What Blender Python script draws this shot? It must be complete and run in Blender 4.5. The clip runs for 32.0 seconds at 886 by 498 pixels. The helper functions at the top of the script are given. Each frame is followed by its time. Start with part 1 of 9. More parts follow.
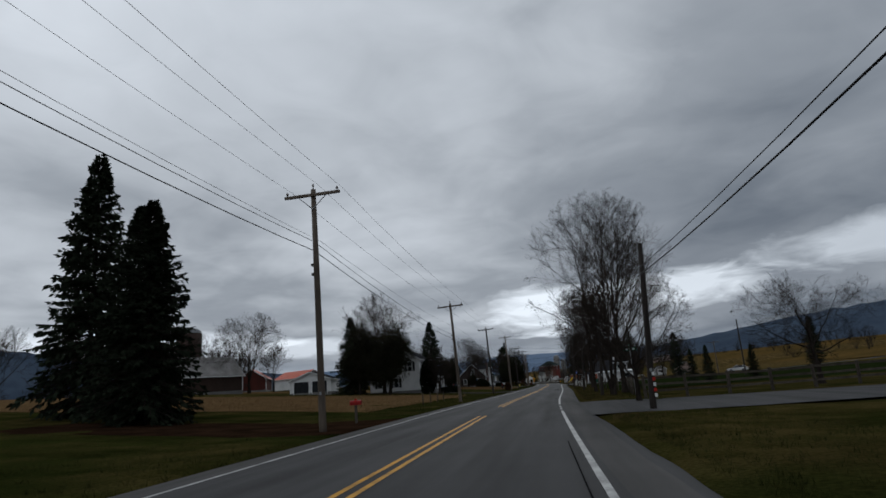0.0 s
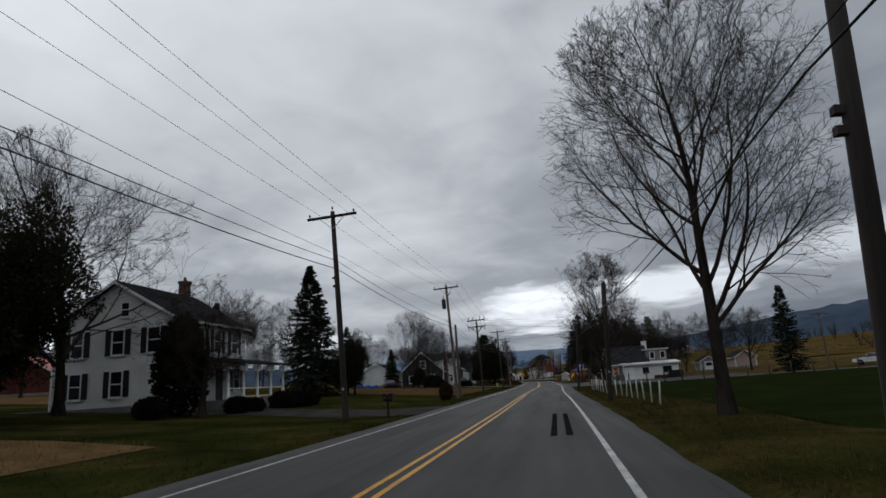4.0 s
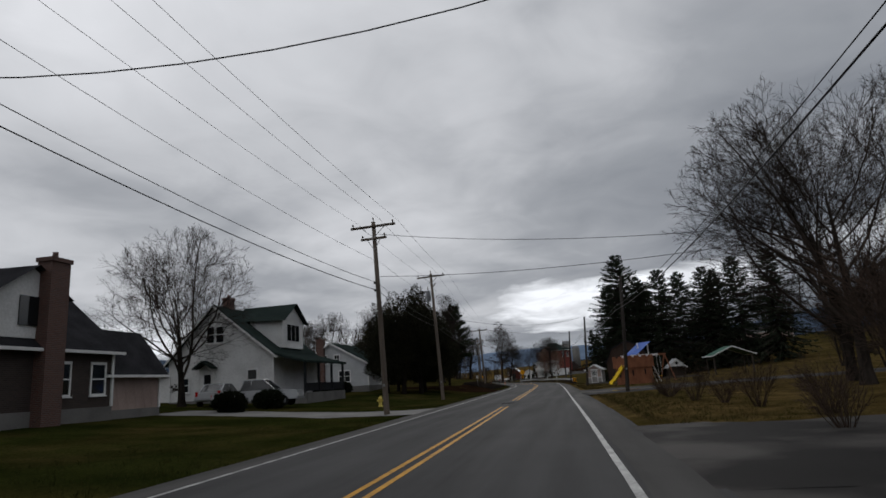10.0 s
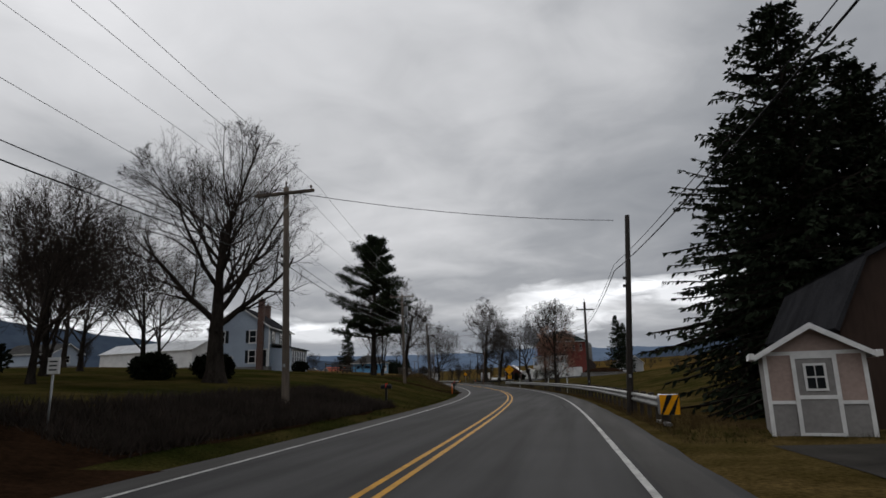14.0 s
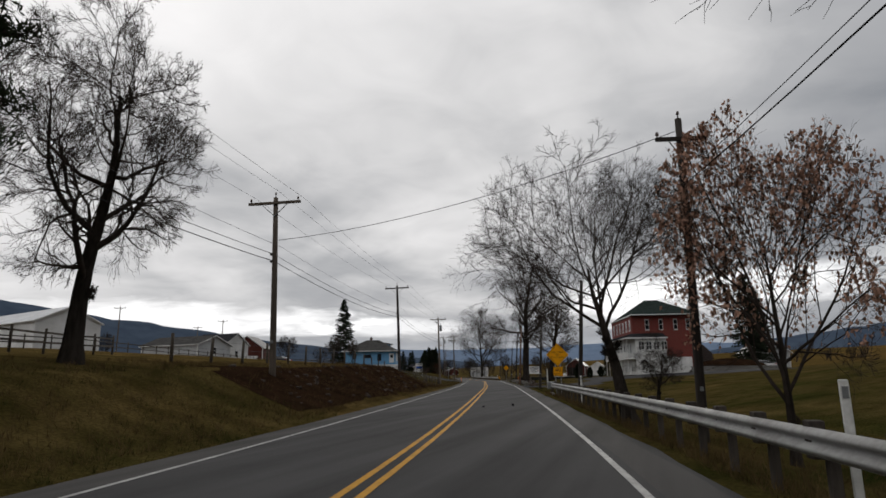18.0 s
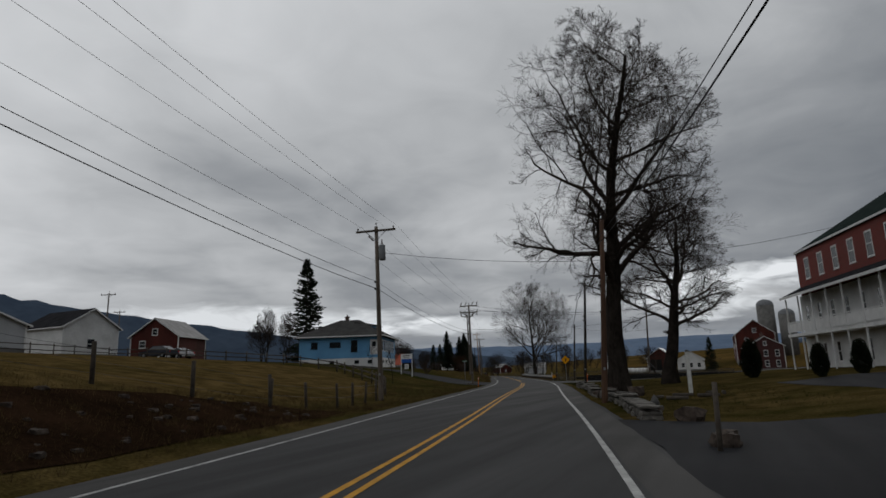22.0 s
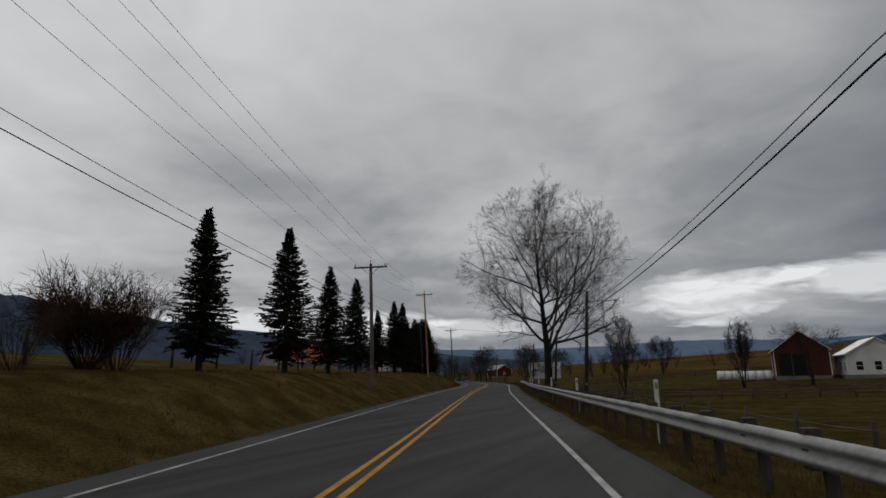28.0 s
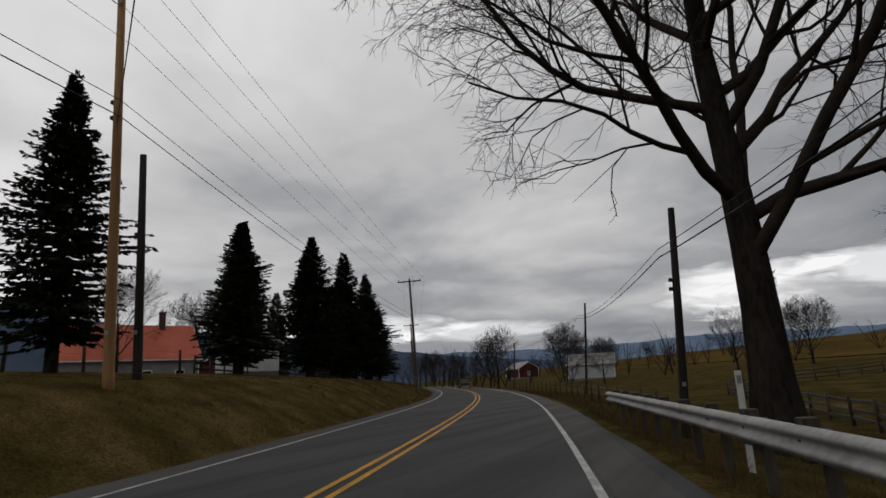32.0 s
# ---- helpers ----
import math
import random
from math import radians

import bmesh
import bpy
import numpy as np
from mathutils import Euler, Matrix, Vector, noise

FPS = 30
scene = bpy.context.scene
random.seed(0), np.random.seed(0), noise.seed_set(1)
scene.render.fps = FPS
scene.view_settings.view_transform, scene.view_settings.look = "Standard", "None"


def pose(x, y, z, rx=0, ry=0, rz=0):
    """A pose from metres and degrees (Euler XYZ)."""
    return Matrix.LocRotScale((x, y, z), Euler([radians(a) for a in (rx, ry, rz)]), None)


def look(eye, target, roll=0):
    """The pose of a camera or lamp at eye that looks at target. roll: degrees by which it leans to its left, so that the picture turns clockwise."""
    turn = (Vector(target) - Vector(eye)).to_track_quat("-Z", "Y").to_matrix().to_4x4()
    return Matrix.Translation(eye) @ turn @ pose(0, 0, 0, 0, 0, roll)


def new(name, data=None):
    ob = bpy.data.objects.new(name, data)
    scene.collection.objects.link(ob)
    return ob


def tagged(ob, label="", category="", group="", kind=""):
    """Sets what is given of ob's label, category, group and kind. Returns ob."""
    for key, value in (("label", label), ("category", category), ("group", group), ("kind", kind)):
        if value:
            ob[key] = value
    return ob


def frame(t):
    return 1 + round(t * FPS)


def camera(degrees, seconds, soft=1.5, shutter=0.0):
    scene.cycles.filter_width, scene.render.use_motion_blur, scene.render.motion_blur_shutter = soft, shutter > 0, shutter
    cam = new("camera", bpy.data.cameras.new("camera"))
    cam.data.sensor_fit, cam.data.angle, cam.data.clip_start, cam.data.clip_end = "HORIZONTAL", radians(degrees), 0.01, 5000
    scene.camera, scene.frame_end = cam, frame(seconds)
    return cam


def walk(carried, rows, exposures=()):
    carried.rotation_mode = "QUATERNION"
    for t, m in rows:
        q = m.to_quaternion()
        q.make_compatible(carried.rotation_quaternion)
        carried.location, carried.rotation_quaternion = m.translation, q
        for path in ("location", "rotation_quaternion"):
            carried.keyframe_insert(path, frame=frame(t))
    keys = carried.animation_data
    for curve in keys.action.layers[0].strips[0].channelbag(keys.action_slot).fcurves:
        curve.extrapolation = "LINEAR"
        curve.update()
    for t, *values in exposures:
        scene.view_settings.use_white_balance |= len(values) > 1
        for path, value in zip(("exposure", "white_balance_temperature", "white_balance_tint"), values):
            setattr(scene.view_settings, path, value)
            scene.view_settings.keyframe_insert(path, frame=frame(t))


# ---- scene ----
cam = camera(73.1, 32.0, soft=1.6)
PATH = [
    (0, (2.724, -0.001, 1.288), (1.049, 9.594, 3.552), -4.20),
    (0.5, (2.438, 8.091, 1.303), (0.853, 17.697, 3.582), -4.63),
    (1, (2.078, 16.219, 1.298), (0.564, 25.837, 3.576), -5.03),
    (1.5, (1.916, 24.348, 1.300), (0.466, 33.977, 3.575), -5.08),
    (2, (1.889, 32.456, 1.304), (0.456, 42.087, 3.585), -4.97),
    (2.5, (1.908, 40.522, 1.310), (0.435, 50.145, 3.593), -4.68),
    (4.5, (2.090, 73.475, 1.371), (0.487, 83.104, 3.541), -3.81),
    (5, (2.107, 81.861, 1.351), (0.507, 91.495, 3.504), -3.64),
    (5.5, (2.091, 90.291, 1.337), (0.503, 99.928, 3.483), -3.63),
    (6, (2.037, 98.700, 1.345), (0.457, 108.338, 3.494), -3.42),
    (6.5, (1.971, 106.865, 1.334), (0.402, 116.509, 3.464), -3.34),
    (7, (1.930, 114.766, 1.335), (0.356, 124.412, 3.450), -3.16),
    (7.5, (1.955, 122.819, 1.308), (0.336, 132.460, 3.416), -3.32),
    (8, (2.025, 130.843, 1.313), (0.349, 140.466, 3.456), -3.27),
    (8.5, (2.201, 138.810, 1.324), (0.490, 148.420, 3.501), -3.43),
    (9, (2.352, 146.795, 1.329), (0.580, 156.386, 3.534), -3.74),
    (9.5, (2.402, 154.872, 1.315), (0.563, 164.451, 3.519), -3.92),
    (10, (2.318, 163.184, 1.323), (0.467, 172.764, 3.511), -4.07),
    (10.5, (2.133, 171.710, 1.318), (0.253, 181.289, 3.485), -3.79),
    (11, (1.924, 180.333, 1.329), (0.071, 189.918, 3.492), -3.39),
    (11.5, (1.710, 189.031, 1.337), (-0.113, 198.629, 3.475), -3.07),
    (12, (1.473, 197.791, 1.331), (-0.404, 207.383, 3.444), -3.02),
    (12.5, (1.219, 206.649, 1.316), (-0.681, 216.231, 3.456), -2.99),
    (13, (0.972, 215.436, 1.327), (-0.958, 225.010, 3.478), -2.76),
    (13.5, (0.713, 224.083, 1.346), (-1.297, 233.639, 3.500), -1.95),
    (14, (0.350, 232.613, 1.359), (-1.684, 242.168, 3.492), -1.41),
    (14.5, (0.027, 240.852, 1.383), (-2.048, 250.394, 3.537), -1.18),
    (16.5, (-1.884, 272.709, 1.419), (-4.720, 282.089, 3.411), -2.06),
    (17, (-2.775, 280.334, 1.381), (-5.775, 289.654, 3.417), -1.47),
    (17.5, (-3.831, 287.862, 1.360), (-6.906, 297.150, 3.429), -0.78),
    (18, (-5.063, 295.246, 1.350), (-8.112, 304.543, 3.418), -0.64),
    (18.5, (-6.397, 302.527, 1.342), (-9.374, 311.846, 3.412), -0.74),
    (19, (-7.786, 309.788, 1.360), (-10.932, 319.049, 3.441), -0.81),
    (19.5, (-9.301, 317.045, 1.333), (-12.598, 326.254, 3.410), -0.79),
    (20, (-10.905, 324.347, 1.341), (-14.413, 333.479, 3.416), -0.69),
    (20.5, (-12.502, 331.601, 1.294), (-16.258, 340.629, 3.387), -0.78),
    (21, (-14.139, 338.894, 1.334), (-18.022, 347.865, 3.443), -0.73),
    (21.5, (-15.802, 346.354, 1.354), (-19.758, 355.298, 3.438), -1.03),
    (22, (-17.505, 353.931, 1.356), (-21.437, 362.893, 3.408), -1.66),
    (22.5, (-19.276, 361.617, 1.330), (-23.239, 370.565, 3.384), -2.25),
    (23, (-21.155, 369.311, 1.355), (-25.129, 378.254, 3.413), -2.18),
    (23.5, (-23.288, 377.189, 1.339), (-27.346, 386.087, 3.424), -2.43),
    (24, (-25.531, 385.282, 1.326), (-29.584, 394.185, 3.403), -3.09),
    (24.5, (-27.783, 393.726, 1.278), (-31.840, 402.626, 3.359), -3.73),
    (25, (-29.973, 402.528, 1.290), (-33.874, 411.484, 3.431), -2.70),
    (25.5, (-32.196, 411.340, 1.302), (-36.221, 420.228, 3.493), -2.29),
    (27.5, (-43.116, 445.204, 1.393), (-47.096, 454.129, 3.512), -0.88),
    (28, (-45.949, 453.502, 1.387), (-49.996, 462.402, 3.487), -1.02),
    (28.5, (-48.837, 461.760, 1.354), (-53.084, 470.568, 3.447), -1.14),
    (29, (-51.765, 470.055, 1.352), (-56.166, 478.788, 3.440), -1.39),
    (29.5, (-54.739, 478.344, 1.334), (-59.095, 487.099, 3.424), -1.58),
    (30, (-57.741, 486.708, 1.329), (-62.038, 495.489, 3.432), -2.01),
    (30.5, (-60.767, 495.252, 1.301), (-65.150, 503.983, 3.435), -2.48),
    (31, (-63.790, 504.043, 1.292), (-68.245, 512.731, 3.454), -2.92),
    (31.5, (-66.739, 513.111, 1.302), (-71.186, 521.798, 3.482), -3.02),
    (32, (-69.682, 522.445, 1.316), (-74.006, 531.198, 3.479), -2.91),
]
EXPOSURE = [(0.0, -0.1, 5950, 7), (2.0, 0.0, 6000, 7), (5.0, 0.05, 6150, 9), (9.0, 0.0, 6250, 10), (12.0, 0.1, 6400, 10), (14.5, 0.1, 6450, 10), (16.5, 0.4, 6600, 10), (18.0, 0.36, 6650, 10), (19.2, -0.12, 6550, 10),
            (20.0, -0.2, 6350, 8), (22.0, -0.3, 6350, 8), (23.5, -0.1, 6450, 9), (24.5, -0.1, 6450, 9), (26.0, -0.22, 6500, 9), (28.0, -0.3, 6500, 9), (30.0, -0.22, 6550, 9), (32.0, -0.08, 6600, 10)]
walk(cam, [(t, look(eye, target, roll)) for t, eye, target, roll in PATH], EXPOSURE)


# ---------------------------------------------------------------- sky and light
def overcast_sky():
    """A low grey cloud deck, with a bright clearing low over the valley ahead and another to the west."""
    world = bpy.data.worlds.new("overcast")
    scene.world = world
    world.use_nodes = True
    nt = world.node_tree
    N, L = nt.nodes, nt.links
    N.clear()
    out = N.new("ShaderNodeOutputWorld")
    bg = N.new("ShaderNodeBackground")
    tc = N.new("ShaderNodeTexCoord")
    sep = N.new("ShaderNodeSeparateXYZ")
    L.new(tc.outputs["Generated"], sep.inputs[0])

    def math_node(op, a, b=None, c=None, clamp=False):
        n = N.new("ShaderNodeMath")
        n.operation, n.use_clamp = op, clamp
        for i, v in enumerate((a, b, c)):
            if v is None:
                continue
            if isinstance(v, (int, float)):
                n.inputs[i].default_value = v
            else:
                L.new(v, n.inputs[i])
        return n.outputs[0]

    x, y, z = sep.outputs
    up = math_node("MAXIMUM", z, 0.0)
    deck = math_node("DIVIDE", 1.0, math_node("ADD", up, 0.16))
    flat = N.new("ShaderNodeCombineXYZ")
    L.new(math_node("MULTIPLY", x, deck), flat.inputs[0])
    L.new(math_node("MULTIPLY", y, deck), flat.inputs[1])

    def clouds(scale, detail, rough, distort, offset):
        m = N.new("ShaderNodeMapping")
        m.inputs["Location"].default_value = offset
        L.new(flat.outputs[0], m.inputs[0])
        n = N.new("ShaderNodeTexNoise")
        n.inputs["Scale"].default_value, n.inputs["Detail"].default_value = scale, detail
        n.inputs["Roughness"].default_value, n.inputs["Distortion"].default_value = rough, distort
        L.new(m.outputs[0], n.inputs["Vector"])
        return n.outputs["Fac"]

    big = clouds(0.42, 2.0, 0.45, 0.2, (3.1, 1.7, 0.0))
    mid = clouds(1.0, 4.0, 0.50, 0.4, (7.7, 4.2, 0.0))
    fine = clouds(3.4, 5.0, 0.55, 0.6, (1.2, 9.4, 0.0))
    mix = math_node("ADD", math_node("MULTIPLY", big, 0.46), math_node("ADD", math_node("MULTIPLY", mid, 0.42), math_node("MULTIPLY", fine, 0.12)))
    # lighter towards the zenith, darker in a belt over the hills
    lift = math_node("MULTIPLY_ADD", math_node("SMOOTH_MIN", z, 0.55, 0.15), 0.34, -0.045)
    level = math_node("SUBTRACT", math_node("ADD", mix, lift), math_node("MULTIPLY_ADD", x, 0.12, 0.028))

    def swell(cx, cz, size, amount):
        """A broad thinner or thicker part of the deck."""
        dx, dz = math_node("SUBTRACT", x, cx), math_node("SUBTRACT", z, cz)
        r = math_node("ADD", math_node("MULTIPLY", dx, dx), math_node("MULTIPLY", dz, dz))
        return math_node("MULTIPLY", math_node("SUBTRACT", 1.0, math_node("DIVIDE", r, size * size), clamp=True), amount)

    level = math_node("ADD", level, math_node("ADD", swell(-0.33, 0.42, 0.34, 0.10), swell(0.36, 0.40, 0.40, -0.05)))
    level = math_node("MULTIPLY_ADD", math_node("SUBTRACT", level, 0.53), 1.25, 0.53)
    ramp = N.new("ShaderNodeValToRGB")
    e = ramp.color_ramp.elements
    e[0].position, e[0].color = 0.28, (0.165, 0.18, 0.205, 1)
    ramp.color_ramp.elements.new(0.38).color = (0.245, 0.26, 0.282, 1)
    e[1].position, e[1].color = 0.74, (0.74, 0.74, 0.755, 1)
    a = ramp.color_ramp.elements.new(0.48)
    a.color = (0.345, 0.355, 0.375, 1)
    b = ramp.color_ramp.elements.new(0.58)
    b.color = (0.52, 0.525, 0.54, 1)
    L.new(level, ramp.inputs[0])

    # clearings: soft openings with ragged edges
    def clearing(azimuth, elevation, wide, tall, strength):
        """azimuth: degrees to the left of north."""
        ca, sa = math.cos(radians(azimuth)), math.sin(radians(azimuth))
        side = math_node("ADD", math_node("MULTIPLY", x, ca), math_node("MULTIPLY", y, sa))
        ahead = math_node("SUBTRACT", math_node("MULTIPLY", y, ca), math_node("MULTIPLY", x, sa))
        front = math_node("GREATER_THAN", ahead, 0.0)
        u = math_node("DIVIDE", side, wide)
        v = math_node("DIVIDE", math_node("SUBTRACT", z, math.sin(radians(elevation))), tall)
        r = math_node("ADD", math_node("MULTIPLY", u, u), math_node("MULTIPLY", v, v))
        r = math_node("ADD", r, math_node("MULTIPLY_ADD", mid, 3.6, -1.8))
        r = math_node("ADD", r, math_node("MULTIPLY_ADD", fine, 2.6, -1.3))
        g = math_node("SUBTRACT", 1.25, r, clamp=True)
        return math_node("MULTIPLY", math_node("MULTIPLY", g, front), strength)

    bright = clearing(0.0, 6.6, 0.12, 0.036, 1.0)
    for other in (clearing(-12, 7.0, 0.12, 0.030, 0.75), clearing(-34, 8.5, 0.26, 0.04, 0.5), clearing(40, 5.2, 0.24, 0.026, 0.8),
                  clearing(22, 4.4, 0.12, 0.016, 0.6), clearing(75, 6.0, 0.25, 0.03, 0.4), clearing(150, 8, 0.5, 0.04, 0.4)):
        bright = math_node("ADD", bright, other)
    gap = N.new("ShaderNodeMixRGB")
    gap.inputs[2].default_value = (0.97, 0.98, 1.0, 1)
    L.new(math_node("MINIMUM", bright, 1.0), gap.inputs[0])
    L.new(ramp.outputs[0], gap.inputs[1])
    # a blue-grey haze belt on the skyline
    belt = math_node("SUBTRACT", 1.0, math_node("MULTIPLY", math_node("ABSOLUTE", z), 16.0), clamp=True)
    hz = N.new("ShaderNodeMixRGB")
    hz.inputs[2].default_value = (0.235, 0.285, 0.36, 1)
    L.new(math_node("MULTIPLY", belt, 0.55), hz.inputs[0])
    L.new(gap.outputs[0], hz.inputs[1])
    L.new(hz.outputs[0], bg.inputs[0])
    bg.inputs[1].default_value = 1.0
    L.new(bg.outputs[0], out.inputs[0])


overcast_sky()
sun_data = bpy.data.lights.new("veiled_sun", "SUN")
sun_data.energy, sun_data.angle, sun_data.color = 0.5, radians(25), (1.0, 0.97, 0.92)
sun = new("veiled_sun", sun_data)
sun.matrix_world = look((0, 200, 60), (0, 0, 0))


# ---------------------------------------------------------------- the plan: the road's line and the lie of the land
KNOT = [-60.0, 0.0, 25.0, 50.0, 80.0, 110.0, 140.0, 170.0, 195.0, 215.0, 235.0, 250.0, 265.0, 280.0, 295.0, 310.0, 330.0, 355.0, 380.0, 405.0, 430.0, 450.0, 475.0, 505.0, 533.0, 555, 585, 620, 660, 750, 900]
HEAD = [0.25, 1.93, 1.21, -0.82, -0.35, 0.47, -0.82, 1.08, 1.5, 1.29, 1.84, 2.12, 3.85, 7.2, 10.12, 12.18, 13.09, 13.17, 14.93, 13.9, 17.21, 18.71, 20.12, 19.78, 18.05, 20, 25, 29, 30, 30, 30]
LINE_S = np.arange(-60, 900, 0.5)
LINE_H = np.radians(np.interp(LINE_S, KNOT, HEAD))
_mid = (LINE_H[1:] + LINE_H[:-1]) / 2
LINE_X = np.concatenate([[0], np.cumsum(-np.sin(_mid) * 0.5)])
LINE_Y = np.concatenate([[0], np.cumsum(np.cos(_mid) * 0.5)])
LINE_X += 0.036 - LINE_X[120]
LINE_Y -= LINE_Y[120]
OUT_H = radians(12)          # beyond 60 m from the road the plan runs out square to this heading

LD = [4.85, 7, 9, 12, 16, 25, 40, 70, 120, 250, 600, 1600]
LAND_L = [  # station along the road: heights at the distances LD to the left
    (-60, [-.05, 0, .05, .25, .5, 1.0, 2.0, 4.2, 6.0, 8, 11, 20]),
    (205, [-.05, 0, .05, .3, .6, 1.2, 2.0, 3.6, 5.2, 8, 11, 20]),
    (230, [-.05, 0, .15, .6, .9, 1.3, 1.9, 2.6, 3.2, 5, 9, 20]),
    (243, [-.05, .45, .95, 1.1, 1.3, 1.8, 2.3, 3, 3.6, 5, 9, 20]),
    (258, [-.05, .40, .98, 1.15, 1.5, 2.1, 2.8, 3.2, 3.6, 5, 9, 20]),
    (292, [-.05, .35, .95, 1.6, 2.1, 2.8, 3.3, 3.8, 4.2, 6, 10, 22]),
    (320, [-.05, .75, 1.75, 2.0, 2.3, 2.9, 3.6, 4.4, 5, 8, 14, 26]),
    (353, [-.05, 1.0, 2.2, 2.4, 2.7, 3.3, 4.2, 5.2, 6, 9, 16, 30]),
    (366, [-.05, .5, 1.2, 1.9, 2.3, 3.1, 4.2, 5.2, 6, 9, 16, 30]),
    (382, [-.05, 0, .25, .7, 1.5, 2.8, 4.1, 5.2, 6, 9, 16, 30]),
    (405, [-.05, 0, .2, .6, 1.3, 2.7, 4.1, 5.2, 6, 9, 16, 30]),
    (432, [-.05, .05, .3, .9, 1.9, 3.1, 4.1, 5.2, 6, 9, 16, 30]),
    (452, [-.05, .5, 1.1, 1.7, 2.4, 3.1, 3.9, 5, 6.5, 9, 16, 30]),
    (480, [-.05, 1.0, 1.7, 1.95, 2.2, 2.9, 4.2, 6, 8, 11, 17, 30]),
    (560, [-.05, 1.2, 1.8, 2.2, 2.4, 3.0, 4.0, 6, 8, 11, 17, 30]),
    (640, [-.05, .9, 1.3, 1.6, 2, 2.6, 3.4, 5, 7, 10, 16, 30]),
    (900, [-.05, .3, .4, .6, 1, 2, 3, 5, 7, 10, 16, 30]),
]
LAND_R = [
    (-60, [-.05, -.05, -.1, -.15, -.15, -.1, 0, .8, 4, 14, 26, 40]),
    (160, [-.05, -.05, -.1, -.15, -.15, -.1, 0, 1.0, 5, 15, 26, 40]),
    (205, [-.05, -.03, 0, .05, .1, .2, .5, 1.5, 5, 14, 25, 40]),
    (246, [-.05, -.03, .0, .05, .1, .2, .6, 1.5, 4, 12, 25, 40]),
    (258, [-.1, -.35, -.6, -.7, -.5, .4, 1.8, 4, 7, 12, 25, 40]),
    (300, [-.12, -.6, -1.0, -.8, .1, 2.2, 4.4, 7, 9.5, 14, 25, 40]),
    (335, [-.1, -.4, -.6, -.4, .2, 1.7, 3.4, 6, 9, 14, 25, 40]),
    (352, [-.05, -.05, -.1, 0, .4, 1.1, 2.2, 4.5, 8, 13, 25, 40]),
    (375, [-.05, -.05, .05, .4, .9, 1.2, 1.8, 4, 7, 13, 25, 40]),
    (405, [-.05, 0, .15, .3, .6, 1.1, 1.4, 2.4, 5, 12, 25, 40]),
    (440, [-.05, -.05, -.05, 0, .1, .5, 1.0, 2, 5, 12, 25, 40]),
    (462, [-.1, -.45, -.8, -1.0, -1.0, -.9, -.5, .8, 4, 12, 26, 42]),
    (540, [-.12, -.6, -1.0, -1.2, -1.3, -1.3, -1.0, .2, 4, 13, 27, 44]),
    (590, [-.1, -.3, -.5, -.7, -.8, -.6, 0, 2, 6, 14, 28, 44]),
    (900, [-.05, -.05, 0, .2, .5, 1.5, 3, 5, 9, 16, 28, 44]),
]


def table(rows, s):
    st = np.array([r[0] for r in rows], float)
    z = np.array([r[1] for r in rows], float)
    i = int(np.clip(np.searchsorted(st, s) - 1, 0, len(st) - 2))
    u = float(np.clip((s - st[i]) / (st[i + 1] - st[i]), 0, 1))
    u = u * u * (3 - 2 * u)
    return z[i] * (1 - u) + z[i + 1] * u


def land(s, d):
    """Height of the ground at station s, d metres right of the centre line."""
    prof = table(LAND_R if d > 0 else LAND_L, s)
    a = abs(d)
    if a < LD[0]:
        return float(prof[0] - 0.12 * min(1, (LD[0] - a) / 0.8))
    z = float(np.interp(a, LD, prof))
    if a > 8:
        z += 0.10 * min(1, (a - 8) / 15) * noise.noise((s * 0.06, d * 0.06, 0.3))
    return z


def heading(s):
    return float(np.interp(s, LINE_S, LINE_H))


def W(s, d, z=None, lift=0.0):
    """World place of station s, offset d (right positive); z None: on the ground."""
    e = np.clip(s, -60, 899.5)
    h = heading(e)
    x, y = np.interp(e, LINE_S, LINE_X), np.interp(e, LINE_S, LINE_Y)
    x, y = x - math.sin(h) * (s - e), y + math.cos(h) * (s - e)
    n = max(-60.0, min(60.0, d))
    x, y = x + n * math.cos(h), y + n * math.sin(h)
    x, y = x + (d - n) * math.cos(OUT_H), y + (d - n) * math.sin(OUT_H)
    return Vector((float(x), float(y), float(land(s, d) + lift if z is None else z)))


def spot(s, d, turn=0.0, lift=0.0, scale=1.0, z=None):
    """A pose on the ground: local y runs along the road, x to its right; turn: degrees to the left."""
    return Matrix.Translation(W(s, d, z, lift)) @ Matrix.Rotation(heading(s) + radians(turn), 4, "Z") @ Matrix.Scale(scale, 4)


